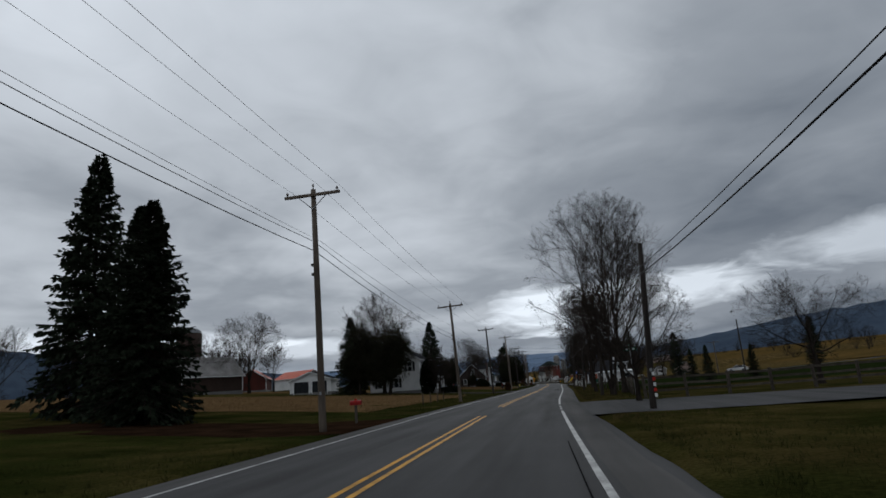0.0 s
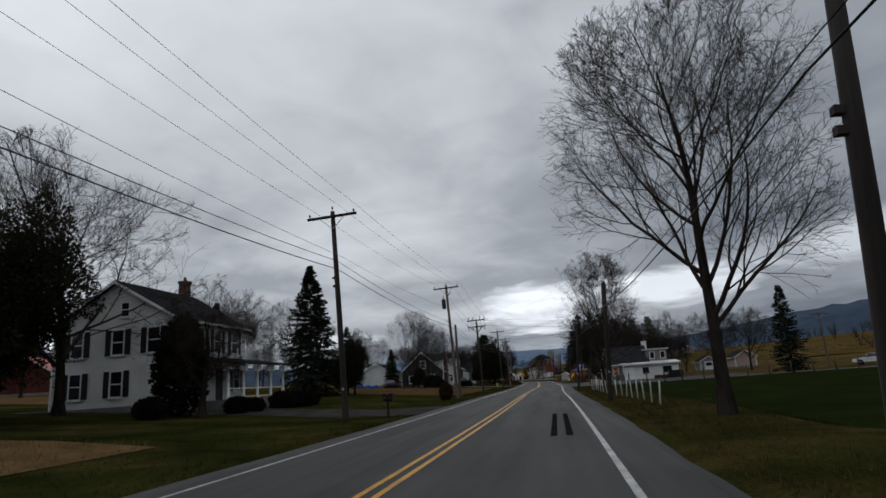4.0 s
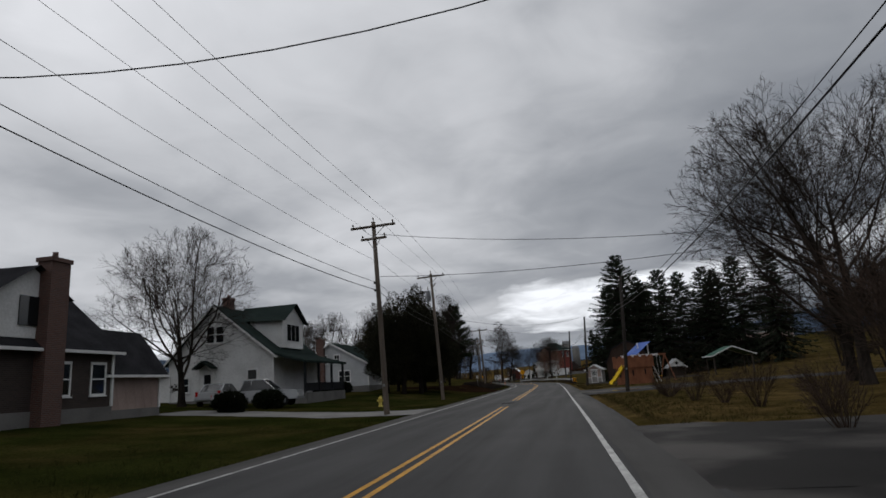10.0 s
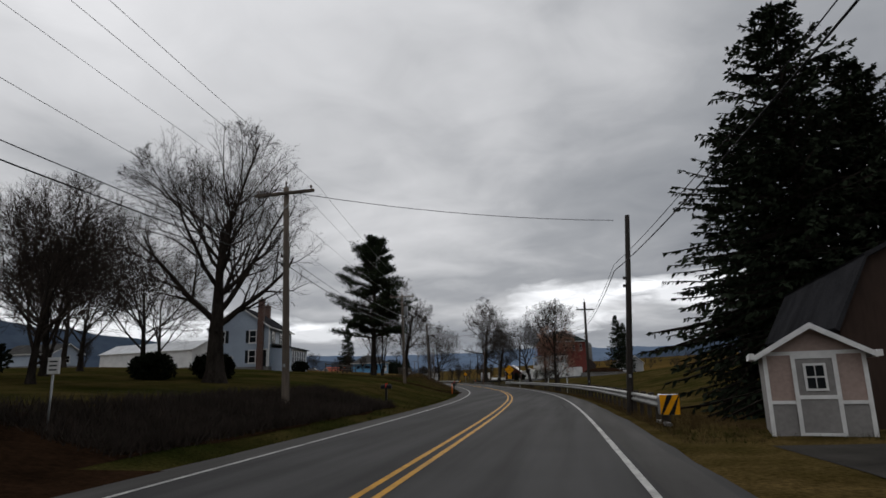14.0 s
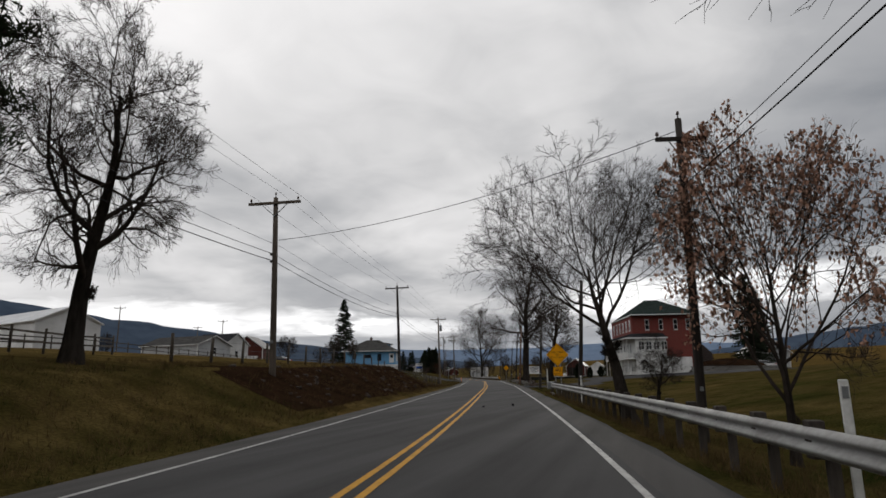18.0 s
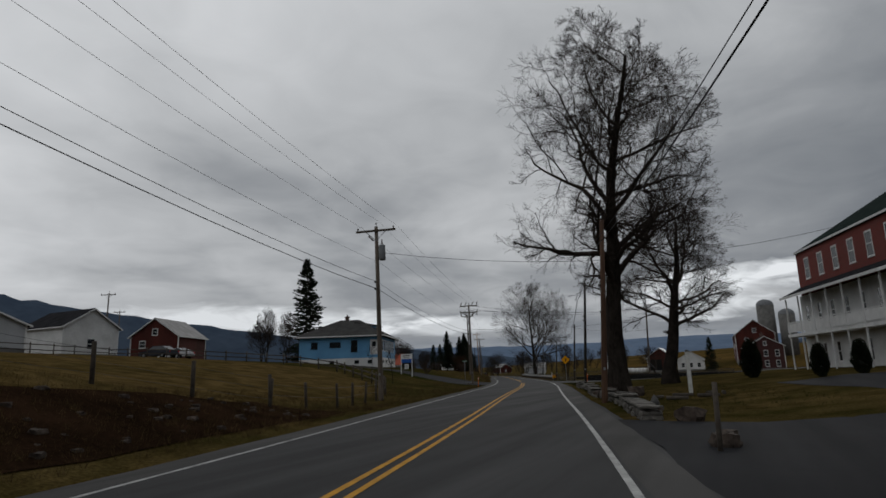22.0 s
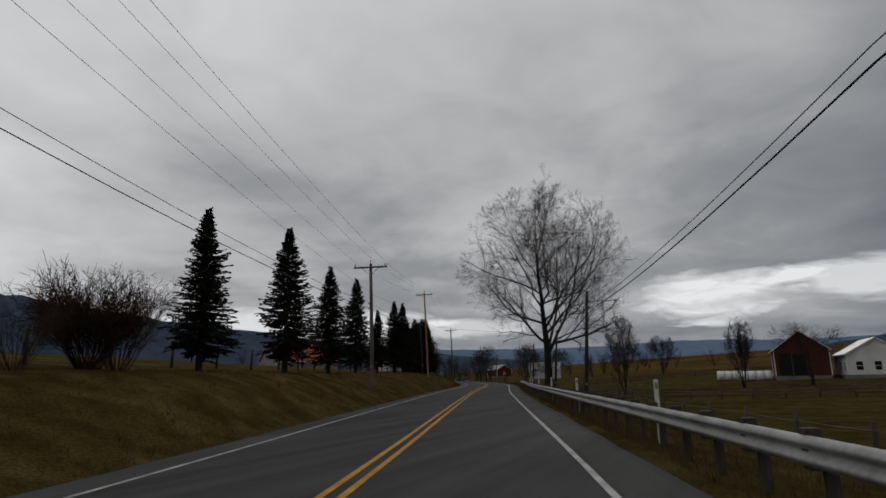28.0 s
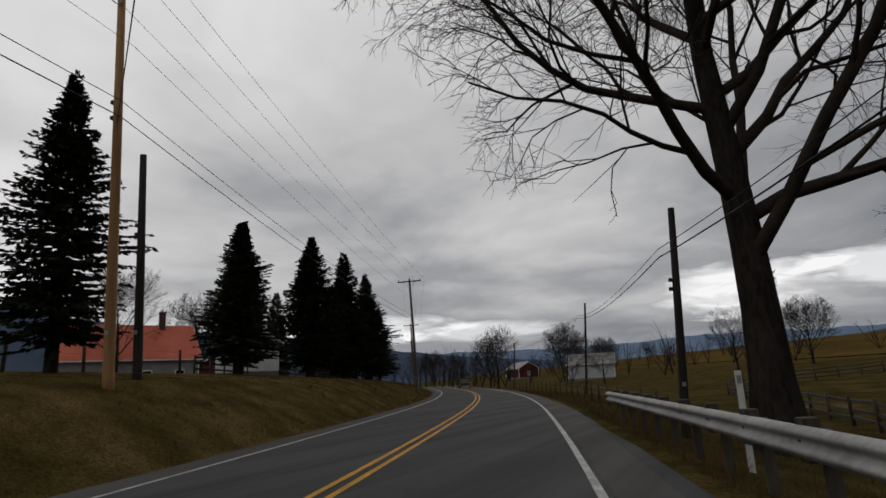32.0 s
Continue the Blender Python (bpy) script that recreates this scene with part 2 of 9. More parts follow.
# ---------------------------------------------------------------- materials
def material(name, base, dark=None, rough=0.85, scale=6.0, fine=60.0, bump=0.3, metal=0.0, spread=0.5, stretch=(1, 1, 1), spec=0.12,
             boards=None, vary=0.0, bump_dist=0.02):
    """A surface with two scales of variation and relief. boards: (spacing, axis) of lap siding, ribs or shingle courses."""
    m = bpy.data.materials.new(name)
    m.use_nodes = True
    nt = m.node_tree
    N, L = nt.nodes, nt.links
    p = N["Principled BSDF"]
    p.inputs["Roughness"].default_value, p.inputs["Metallic"].default_value = rough, metal
    p.inputs["Specular IOR Level"].default_value = spec
    tc = N.new("ShaderNodeTexCoord")
    mp = N.new("ShaderNodeMapping")
    mp.inputs["Scale"].default_value = stretch
    L.new(tc.outputs["Object"], mp.inputs[0])
    n1 = N.new("ShaderNodeTexNoise")
    n1.inputs["Scale"].default_value, n1.inputs["Detail"].default_value = 1 / scale, 5
    n2 = N.new("ShaderNodeTexNoise")
    n2.inputs["Scale"].default_value, n2.inputs["Detail"].default_value = fine, 4
    for n in (n1, n2):
        L.new(mp.outputs[0], n.inputs["Vector"])
    mix = N.new("ShaderNodeMath")
    mix.operation = "MULTIPLY_ADD"
    mix.inputs[1].default_value = 0.6
    L.new(n1.outputs["Fac"], mix.inputs[0])
    sc = N.new("ShaderNodeMath")
    sc.operation = "MULTIPLY"
    sc.inputs[1].default_value = 0.4
    L.new(n2.outputs["Fac"], sc.inputs[0])
    L.new(sc.outputs[0], mix.inputs[2])
    ramp = N.new("ShaderNodeValToRGB")
    if dark is None:
        dark = tuple(c * 0.6 for c in base)
    ramp.color_ramp.elements[0].position = 0.5 - spread / 4
    ramp.color_ramp.elements[1].position = 0.5 + spread / 4
    ramp.color_ramp.elements[0].color = (*dark, 1)
    ramp.color_ramp.elements[1].color = (*base, 1)
    L.new(mix.outputs[0], ramp.inputs[0])
    color = ramp.outputs[0]
    if vary:
        info = N.new("ShaderNodeObjectInfo")
        hsv = N.new("ShaderNodeHueSaturation")
        v = N.new("ShaderNodeMath")
        v.operation = "MULTIPLY_ADD"
        v.inputs[1].default_value, v.inputs[2].default_value = vary, 1 - vary / 2
        L.new(info.outputs["Random"], v.inputs[0])
        L.new(v.outputs[0], hsv.inputs["Value"])
        L.new(color, hsv.inputs["Color"])
        color = hsv.outputs[0]
    L.new(color, p.inputs["Base Color"])
    height = n2.outputs["Fac"]
    if boards:
        gap, axis = boards
        sx = N.new("ShaderNodeSeparateXYZ")
        L.new(tc.outputs["Object"], sx.inputs[0])
        md = N.new("ShaderNodeMath")
        md.operation = "FLOORED_MODULO"
        md.inputs[1].default_value = gap
        L.new(sx.outputs[axis], md.inputs[0])
        dv = N.new("ShaderNodeMath")
        dv.operation = "MULTIPLY_ADD"
        dv.inputs[1].default_value = -1.0 / gap
        L.new(md.outputs[0], dv.inputs[0])
        k = N.new("ShaderNodeMath")
        k.operation = "MULTIPLY"
        k.inputs[1].default_value = 0.15
        L.new(n2.outputs["Fac"], k.inputs[0])
        L.new(k.outputs[0], dv.inputs[2])
        height = dv.outputs[0]
    b = N.new("ShaderNodeBump")
    b.inputs["Strength"].default_value, b.inputs["Distance"].default_value = bump, bump_dist
    L.new(height, b.inputs["Height"])
    L.new(b.outputs[0], p.inputs["Normal"])
    return m


def bricks_material(name, c1, c2, mortar, w=0.21, h=0.075):
    m = bpy.data.materials.new(name)
    m.use_nodes = True
    N, L = m.node_tree.nodes, m.node_tree.links
    p = N["Principled BSDF"]
    p.inputs["Roughness"].default_value = 0.9
    tc, sx, cb = N.new("ShaderNodeTexCoord"), N.new("ShaderNodeSeparateXYZ"), N.new("ShaderNodeCombineXYZ")
    L.new(tc.outputs["Object"], sx.inputs[0])
    ad = N.new("ShaderNodeMath")
    L.new(sx.outputs[0], ad.inputs[0])
    L.new(sx.outputs[1], ad.inputs[1])
    L.new(ad.outputs[0], cb.inputs[0])
    L.new(sx.outputs[2], cb.inputs[1])
    t = N.new("ShaderNodeTexBrick")
    t.inputs["Scale"].default_value = 1
    t.inputs["Brick Width"].default_value, t.inputs["Row Height"].default_value, t.inputs["Mortar Size"].default_value = w, h, 0.007
    t.inputs["Color1"].default_value, t.inputs["Color2"].default_value, t.inputs["Mortar"].default_value = (*c1, 1), (*c2, 1), (*mortar, 1)
    L.new(cb.outputs[0], t.inputs["Vector"])
    L.new(t.outputs["Color"], p.inputs["Base Color"])
    b = N.new("ShaderNodeBump")
    b.inputs["Strength"].default_value, b.inputs["Distance"].default_value, b.invert = 0.5, 0.01, True
    L.new(t.outputs["Fac"], b.inputs["Height"])
    L.new(b.outputs[0], p.inputs["Normal"])
    return m


def ground_material():
    """Winter grass: green lawn, tan dead patches and bare earth, in three sizes of patch."""
    m = bpy.data.materials.new("winter_grass")
    m.use_nodes = True
    N, L = m.node_tree.nodes, m.node_tree.links
    p = N["Principled BSDF"]
    p.inputs["Roughness"].default_value, p.inputs["Specular IOR Level"].default_value = 1.0, 0.0
    tc = N.new("ShaderNodeTexCoord")

    def nz(scale, detail=5):
        n = N.new("ShaderNodeTexNoise")
        n.inputs["Scale"].default_value, n.inputs["Detail"].default_value = scale, detail
        L.new(tc.outputs["Object"], n.inputs["Vector"])
        return n.outputs["Fac"]

    def ramp(f, *stops):
        r = N.new("ShaderNodeValToRGB")
        els = r.color_ramp.elements
        els[0].position, els[0].color = stops[0][0], (*stops[0][1], 1)
        els[1].position, els[1].color = stops[-1][0], (*stops[-1][1], 1)
        for pos, c in stops[1:-1]:
            els.new(pos).color = (*c, 1)
        L.new(f, r.inputs[0])
        return r.outputs[0]

    green = ramp(nz(0.35), (0.35, (0.013, 0.017, 0.004)), (0.65, (0.028, 0.032, 0.008)))
    tan = ramp(nz(0.8), (0.35, (0.062, 0.043, 0.015)), (0.65, (0.135, 0.092, 0.036)))
    attr = N.new("ShaderNodeAttribute")
    attr.attribute_name = "dry"
    sum_ = N.new("ShaderNodeMath")
    sum_.operation = "ADD"
    sp = N.new("ShaderNodeMath")
    sp.operation = "MULTIPLY_ADD"
    sp.inputs[1].default_value, sp.inputs[2].default_value = 1.4, -0.7
    L.new(nz(0.22, 6), sp.inputs[0])
    L.new(attr.outputs["Fac"], sum_.inputs[0])
    L.new(sp.outputs[0], sum_.inputs[1])
    sum_.use_clamp = True
    mx = N.new("ShaderNodeMixRGB")
    L.new(sum_.outputs[0], mx.inputs[0])
    L.new(green, mx.inputs[1])
    L.new(tan, mx.inputs[2])
    blade = N.new("ShaderNodeMixRGB")
    blade.blend_type = "MULTIPLY"
    blade.inputs[0].default_value = 0.75
    L.new(mx.outputs[0], blade.inputs[1])
    L.new(ramp(nz(14, 6), (0.3, (0.35, 0.35, 0.35)), (0.7, (1.3, 1.3, 1.3))), blade.inputs[2])
    L.new(blade.outputs[0], p.inputs["Base Color"])
    b = N.new("ShaderNodeBump")
    b.inputs["Strength"].default_value, b.inputs["Distance"].default_value = 0.9, 0.06
    L.new(nz(22, 5), b.inputs["Height"])
    L.new(b.outputs[0], p.inputs["Normal"])
    return m


def asphalt_material(name, base, dark, patches=0.0):
    """Worn asphalt: grain, mottling, faint streaks along the lane and, with patches, large damp or mended areas."""
    m = material(name, base, dark, rough=0.9, scale=3.0, fine=120, bump=0.35, spec=0.05, spread=0.9, bump_dist=0.008)
    N, L = m.node_tree.nodes, m.node_tree.links
    p = N["Principled BSDF"]
    tc = N.new("ShaderNodeTexCoord")
    mp = N.new("ShaderNodeMapping")
    mp.inputs["Scale"].default_value = (1.0, 0.05, 1.0) if not patches else (1, 1, 1)
    L.new(tc.outputs["Object"], mp.inputs[0])
    n = N.new("ShaderNodeTexNoise")
    n.inputs["Scale"].default_value, n.inputs["Detail"].default_value = (1.3, 4) if not patches else (0.28, 6)
    L.new(mp.outputs[0], n.inputs["Vector"])
    r = N.new("ShaderNodeValToRGB")
    k = patches or 0.22
    r.color_ramp.elements[0].position, r.color_ramp.elements[0].color = (0.36, (1 - k, 1 - k, 1 - k, 1)) if not patches else (0.44, (1 - k, 1 - k, 1 - k, 1))
    r.color_ramp.elements[1].position, r.color_ramp.elements[1].color = (0.66, (1 + k, 1 + k, 1 + k, 1)) if not patches else (0.56, (1.15, 1.13, 1.1, 1))
    L.new(n.outputs["Fac"], r.inputs[0])
    mx = N.new("ShaderNodeMixRGB")
    mx.blend_type = "MULTIPLY"
    mx.inputs[0].default_value = 1.0
    L.new(p.inputs["Base Color"].links[0].from_socket, mx.inputs[1])
    L.new(r.outputs[0], mx.inputs[2])
    L.new(mx.outputs[0], p.inputs["Base Color"])
    return m


def glass_material():
    m = bpy.data.materials.new("window_glass")
    m.use_nodes = True
    p = m.node_tree.nodes["Principled BSDF"]
    p.inputs["Base Color"].default_value = (0.012, 0.014, 0.016, 1)
    p.inputs["Roughness"].default_value, p.inputs["Specular IOR Level"].default_value = 0.08, 0.5
    return m


GRASS = ground_material()
ASPHALT = asphalt_material("asphalt", (0.064, 0.063, 0.063), (0.045, 0.0445, 0.0445))
SHOULDER = asphalt_material("shoulder_asphalt", (0.078, 0.075, 0.072), (0.050, 0.048, 0.046))
DRIVE = asphalt_material("driveway_asphalt", (0.026, 0.026, 0.028), (0.014, 0.014, 0.0155))
WETDRIVE = asphalt_material("broken_asphalt", (0.070, 0.066, 0.063), (0.040, 0.038, 0.037), patches=0.62)
GRAVEL = material("gravel", (0.06, 0.056, 0.05), (0.028, 0.026, 0.024), scale=1.2, fine=50, bump=0.7, spec=0.0)
CONCRETE = material("concrete", (0.20, 0.195, 0.185), (0.12, 0.116, 0.11), scale=1.5, fine=40)
WHITELINE = material("white_line_paint", (0.52, 0.52, 0.5), (0.16, 0.16, 0.155), rough=0.7, scale=0.5, fine=18, bump=0.2, spread=0.75)
YELLOWLINE = material("yellow_line_paint", (0.62, 0.31, 0.02), (0.26, 0.135, 0.02), rough=0.7, scale=0.5, fine=18, bump=0.2, spread=0.8)
TAR = material("tar", (0.016, 0.016, 0.017), rough=0.9, scale=0.6, fine=30, spec=0.0)
STUBBLE = material("corn_stubble", (0.16, 0.100, 0.046), (0.05, 0.032, 0.016), scale=1.6, fine=9, bump=1.0, spread=0.9, bump_dist=0.08, spec=0.0)
STALK = material("dry_stalk", (0.22, 0.145, 0.07), (0.11, 0.07, 0.033), scale=0.5, fine=8, spec=0.0)
EARTH = material("bare_earth", (0.030, 0.0165, 0.0095), (0.011, 0.0066, 0.004), scale=1.4, fine=9, bump=1.0, bump_dist=0.08, spec=0.0)
ROCK = material("field_rock", (0.085, 0.066, 0.054), (0.03, 0.023, 0.019), scale=0.3, fine=12, bump=0.6, vary=0.5)
HILLFIELD = material("far_field", (0.11, 0.068, 0.022), (0.048, 0.036, 0.012), scale=30, fine=0.8, bump=0.4, bump_dist=0.3, spec=0.0)
BLADE = material("grass_blade", (0.045, 0.045, 0.013), (0.018, 0.022, 0.007), scale=1.2, fine=3, bump=0, spec=0.0)
DRYBLADE = material("dry_grass_blade", (0.11, 0.075, 0.034), (0.05, 0.035, 0.016), scale=1.2, fine=3, bump=0, spec=0.0)
POLEWOOD = material("pole_wood", (0.135, 0.11, 0.088), (0.07, 0.058, 0.048), rough=0.9, scale=0.5, fine=14, stretch=(1, 1, 0.12), bump=0.5, vary=0.5)
DARKPOLE = material("creosote_wood", (0.045, 0.038, 0.033), (0.022, 0.019, 0.017), rough=0.85, scale=0.6, fine=14, stretch=(1, 1, 0.12), bump=0.5, vary=0.4)
BROWNPOLE = material("brown_pole_wood", (0.115, 0.066, 0.042), (0.05, 0.03, 0.021), rough=0.9, scale=0.6, fine=14, stretch=(1, 1, 0.1), bump=0.5)
NEWPOLE = material("new_pole_wood", (0.34, 0.19, 0.085), (0.20, 0.11, 0.05), rough=0.85, scale=0.5, fine=14, stretch=(1, 1, 0.1), bump=0.4)
WIRE = material("wire_insulation", (0.012, 0.012, 0.013), rough=0.6, scale=1, fine=20, bump=0)
BAREWIRE = material("bare_conductor", (0.10, 0.10, 0.10), rough=0.5, scale=1, fine=20, bump=0)
PORCELAIN = material("insulator", (0.16, 0.13, 0.12), rough=0.3, scale=0.2, fine=5, bump=0)
TANK = material("transformer_paint", (0.20, 0.21, 0.22), (0.14, 0.145, 0.15), rough=0.5, scale=0.5, fine=10, bump=0.1)
DARKTANK = material("dark_transformer_paint", (0.05, 0.052, 0.056), rough=0.5, scale=0.5, fine=10, bump=0.1)
BARK = material("bark", (0.038, 0.032, 0.027), (0.016, 0.013, 0.011), rough=0.95, scale=0.4, fine=12, stretch=(1, 1, 0.35), bump=0.9, bump_dist=0.03, vary=0.3, spec=0.0)
TWIG = material("twig", (0.046, 0.037, 0.031), (0.024, 0.020, 0.017), rough=0.9, scale=1, fine=6, bump=0, vary=0.35, spec=0.0)
NEEDLE = material("spruce_needles", (0.032, 0.041, 0.026), (0.015, 0.020, 0.013), rough=0.8, scale=0.7, fine=6, bump=0, vary=0.4, spec=0.0)
PINENEEDLE = material("pine_needles", (0.026, 0.034, 0.018), (0.012, 0.017, 0.010), rough=0.8, scale=0.7, fine=6, bump=0, vary=0.2, spec=0.0)
CEDAR = material("cedar_foliage", (0.032, 0.031, 0.019), (0.014, 0.015, 0.010), rough=0.85, scale=0.7, fine=6, bump=0, vary=0.3, spec=0.0)
DEADLEAF = material("dead_oak_leaves", (0.42, 0.25, 0.18), (0.25, 0.14, 0.10), rough=0.8, scale=0.5, fine=6, bump=0, spec=0.0)
BRUSH = material("brush_twigs", (0.075, 0.052, 0.04), (0.04, 0.03, 0.024), rough=0.9, scale=1, fine=6, bump=0, vary=0.3, spec=0.0)
HEDGE = material("yew_foliage", (0.018, 0.022, 0.013), (0.008, 0.010, 0.007), rough=0.8, scale=0.5, fine=8, bump=0, vary=0.3, spec=0.0)
RUSTBUSH = material("rust_bush", (0.06, 0.032, 0.02), (0.03, 0.018, 0.012), rough=0.9, scale=0.5, fine=8, bump=0, spec=0.0)
# ridges: distance haze is painted into the base colour as blue, paler further off
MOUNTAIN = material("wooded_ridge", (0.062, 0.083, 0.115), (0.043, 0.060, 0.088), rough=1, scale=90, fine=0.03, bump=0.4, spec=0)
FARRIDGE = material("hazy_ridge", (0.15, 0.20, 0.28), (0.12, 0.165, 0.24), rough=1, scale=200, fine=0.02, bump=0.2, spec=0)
WHITESIDING = material("white_siding", (0.70, 0.70, 0.69), (0.52, 0.52, 0.51), rough=0.6, scale=1.8, fine=9, bump=0.6, boards=(0.12, 2), bump_dist=0.02)
GREYSIDING = material("grey_siding", (0.46, 0.47, 0.48), (0.36, 0.37, 0.38), rough=0.65, scale=1.8, fine=9, bump=0.6, boards=(0.12, 2))
BLUESIDING = material("sky_blue_siding", (0.145, 0.345, 0.56), (0.11, 0.27, 0.46), rough=0.55, scale=2, fine=9, bump=0.6, boards=(0.2, 2))
PALEBLUE = material("pale_blue_siding", (0.36, 0.42, 0.50), (0.29, 0.34, 0.41), rough=0.6, scale=2, fine=9, bump=0.6, boards=(0.12, 2))
TANSTONE = bricks_material("tan_stone_facing", (0.17, 0.155, 0.14), (0.10, 0.092, 0.083), (0.15, 0.142, 0.13), w=0.45, h=0.2)
DARKBRICK = bricks_material("dark_brick", (0.045, 0.029, 0.024), (0.03, 0.02, 0.017), (0.055, 0.05, 0.044))
FARMBRICK = bricks_material("dark_red_brick", (0.058, 0.014, 0.012), (0.042, 0.011, 0.010), (0.06, 0.03, 0.026))
REDBRICK = bricks_material("red_brick", (0.20, 0.032, 0.022), (0.15, 0.026, 0.02), (0.12, 0.06, 0.05))
CHIMBRICK = bricks_material("chimney_brick", (0.11, 0.05, 0.036), (0.075, 0.036, 0.028), (0.13, 0.11, 0.1))
BARNRED = material("barn_red_boards", (0.095, 0.027, 0.021), (0.05, 0.017, 0.014), rough=0.85, scale=1.4, fine=10, stretch=(1, 1, 0.2), bump=0.5, boards=(0.25, 0))
BARNBROWN = material("brown_barn_boards", (0.055, 0.036, 0.028), (0.034, 0.023, 0.019), rough=0.85, scale=1.4, fine=10, stretch=(1, 1, 0.2), bump=0.5, boards=(0.25, 0))
SHINGLE = material("dark_shingles", (0.035, 0.035, 0.038), (0.020, 0.020, 0.022), rough=0.9, scale=1.0, fine=16, bump=0.6, boards=(0.14, 2), spec=0.0)
GREYSHINGLE = material("grey_shingles", (0.075, 0.073, 0.07), (0.045, 0.044, 0.043), rough=0.9, scale=1.0, fine=16, bump=0.6, boards=(0.14, 2), spec=0.0)
GREENSHINGLE = material("green_shingles", (0.03, 0.04, 0.037), (0.018, 0.025, 0.023), rough=0.9, scale=1.0, fine=16, bump=0.6, boards=(0.14, 2), spec=0.0)
TINROOF = material("standing_seam_tin", (0.30, 0.29, 0.28), (0.16, 0.15, 0.14), rough=0.45, scale=1.6, fine=10, metal=0.4, bump=0.5, boards=(0.45, 1))
WHITETIN = material("white_metal_roof", (0.55, 0.56, 0.57), (0.4, 0.41, 0.42), rough=0.5, scale=2, fine=8, bump=0.4, boards=(0.45, 1))
REDROOF = material("orange_red_metal_roof", (0.52, 0.125, 0.07), (0.40, 0.09, 0.05), rough=0.5, scale=2, fine=8, bump=0.5, boards=(0.3, 1))
TRIM = material("white_trim", (0.74, 0.74, 0.73), (0.6, 0.6, 0.59), rough=0.5, scale=0.6, fine=10, bump=0.1)
WHITEPOST = material("white_post_paint", (0.66, 0.66, 0.63), (0.42, 0.42, 0.40), rough=0.6, scale=0.3, fine=12, bump=0.2, vary=0.3)
GLASS = glass_material()
BLUEPAINT = material("blue_shutter_paint", (0.035, 0.11, 0.24), rough=0.5, scale=0.6, fine=10, bump=0.1)
DARKPAINT = material("dark_shutter_paint", (0.02, 0.022, 0.025), rough=0.5, scale=0.6, fine=10, bump=0.1)
TEAL = material("teal_door_paint", (0.04, 0.12, 0.115), rough=0.5, scale=0.8, fine=10, bump=0.1)
ORANGECURTAIN = material("orange_curtain", (0.42, 0.09, 0.035), rough=0.9, scale=0.2, fine=10, bump=0.2)
RAILSTEEL = material("dull_rail_steel", (0.36, 0.36, 0.35), (0.23, 0.225, 0.215), rough=0.6, metal=0.15, scale=0.8, fine=9, bump=0.15)
GALV = material("galvanised_steel", (0.30, 0.31, 0.315), (0.20, 0.205, 0.21), rough=0.42, metal=0.55, scale=0.8, fine=14, bump=0.15)
POSTWOOD = material("guardrail_post", (0.065, 0.055, 0.046), (0.035, 0.03, 0.026), rough=0.9, scale=0.3, fine=14, stretch=(1, 1, 0.2), bump=0.5, vary=0.5)
FENCEWOOD = material("fence_wood", (0.085, 0.072, 0.058), (0.045, 0.038, 0.032), rough=0.9, scale=0.3, fine=14, bump=0.5, vary=0.5)
PLAYWOOD = material("cedar_playset_wood", (0.25, 0.105, 0.055), (0.16, 0.065, 0.036), rough=0.75, scale=0.5, fine=12, bump=0.3, boards=(0.14, 2))
SLIDE = material("yellow_plastic", (0.80, 0.56, 0.02), (0.7, 0.47, 0.02), rough=0.35, scale=0.8, fine=5, bump=0.05)
BLUETARP = material("blue_tarp", (0.02, 0.10, 0.42), (0.015, 0.06, 0.28), rough=0.5, scale=0.4, fine=6, bump=0.4)
GREENTARP = material("green_canopy", (0.03, 0.11, 0.075), rough=0.6, scale=0.4, fine=6, bump=0.3)
SHEDGREY = material("shed_grey_paint", (0.27, 0.26, 0.25), (0.2, 0.19, 0.185), rough=0.65, scale=1, fine=12, bump=0.4, boards=(0.1, 0))
SHEDPINK = material("shed_faded_boards", (0.38, 0.29, 0.255), (0.28, 0.21, 0.185), rough=0.7, scale=1, fine=12, bump=0.4, boards=(0.1, 0))
SIGNYELLOW = material("sign_yellow", (0.78, 0.34, 0.005), (0.66, 0.28, 0.005), rough=0.45, scale=0.5, fine=6, bump=0.03)
SIGNBLACK = material("sign_black", (0.012, 0.012, 0.012), rough=0.5, scale=0.5, fine=6, bump=0)
SIGNWHITE = material("sign_white", (0.72, 0.72, 0.71), (0.62, 0.62, 0.61), rough=0.5, scale=0.8, fine=5, bump=0.05)
SIGNBLUE = material("sign_blue", (0.03, 0.11, 0.42), rough=0.5, scale=0.5, fine=6, bump=0)
SIGNGREEN = material("sign_green", (0.01, 0.12, 0.06), rough=0.5, scale=0.5, fine=6, bump=0)
SIGNORANGE = material("delineator_orange", (0.72, 0.16, 0.02), rough=0.5, scale=0.4, fine=6, bump=0)
SIGNRED = material("reflector_red", (0.5, 0.03, 0.02), rough=0.4, scale=0.4, fine=6, bump=0)
PLASTICBLACK = material("black_plastic", (0.014, 0.014, 0.015), rough=0.45, scale=0.5, fine=8, bump=0.1)
HYDRANT = material("hydrant_yellow", (0.62, 0.50, 0.10), (0.48, 0.36, 0.08), rough=0.5, scale=0.3, fine=10, bump=0.1)
RUBBER = material("tyre_rubber", (0.015, 0.015, 0.016), rough=0.8, scale=0.3, fine=12, bump=0.3)
CARSILVER = material("silver_car_paint", (0.40, 0.41, 0.42), (0.36, 0.37, 0.38), rough=0.3, metal=0.3, scale=1, fine=3, bump=0)
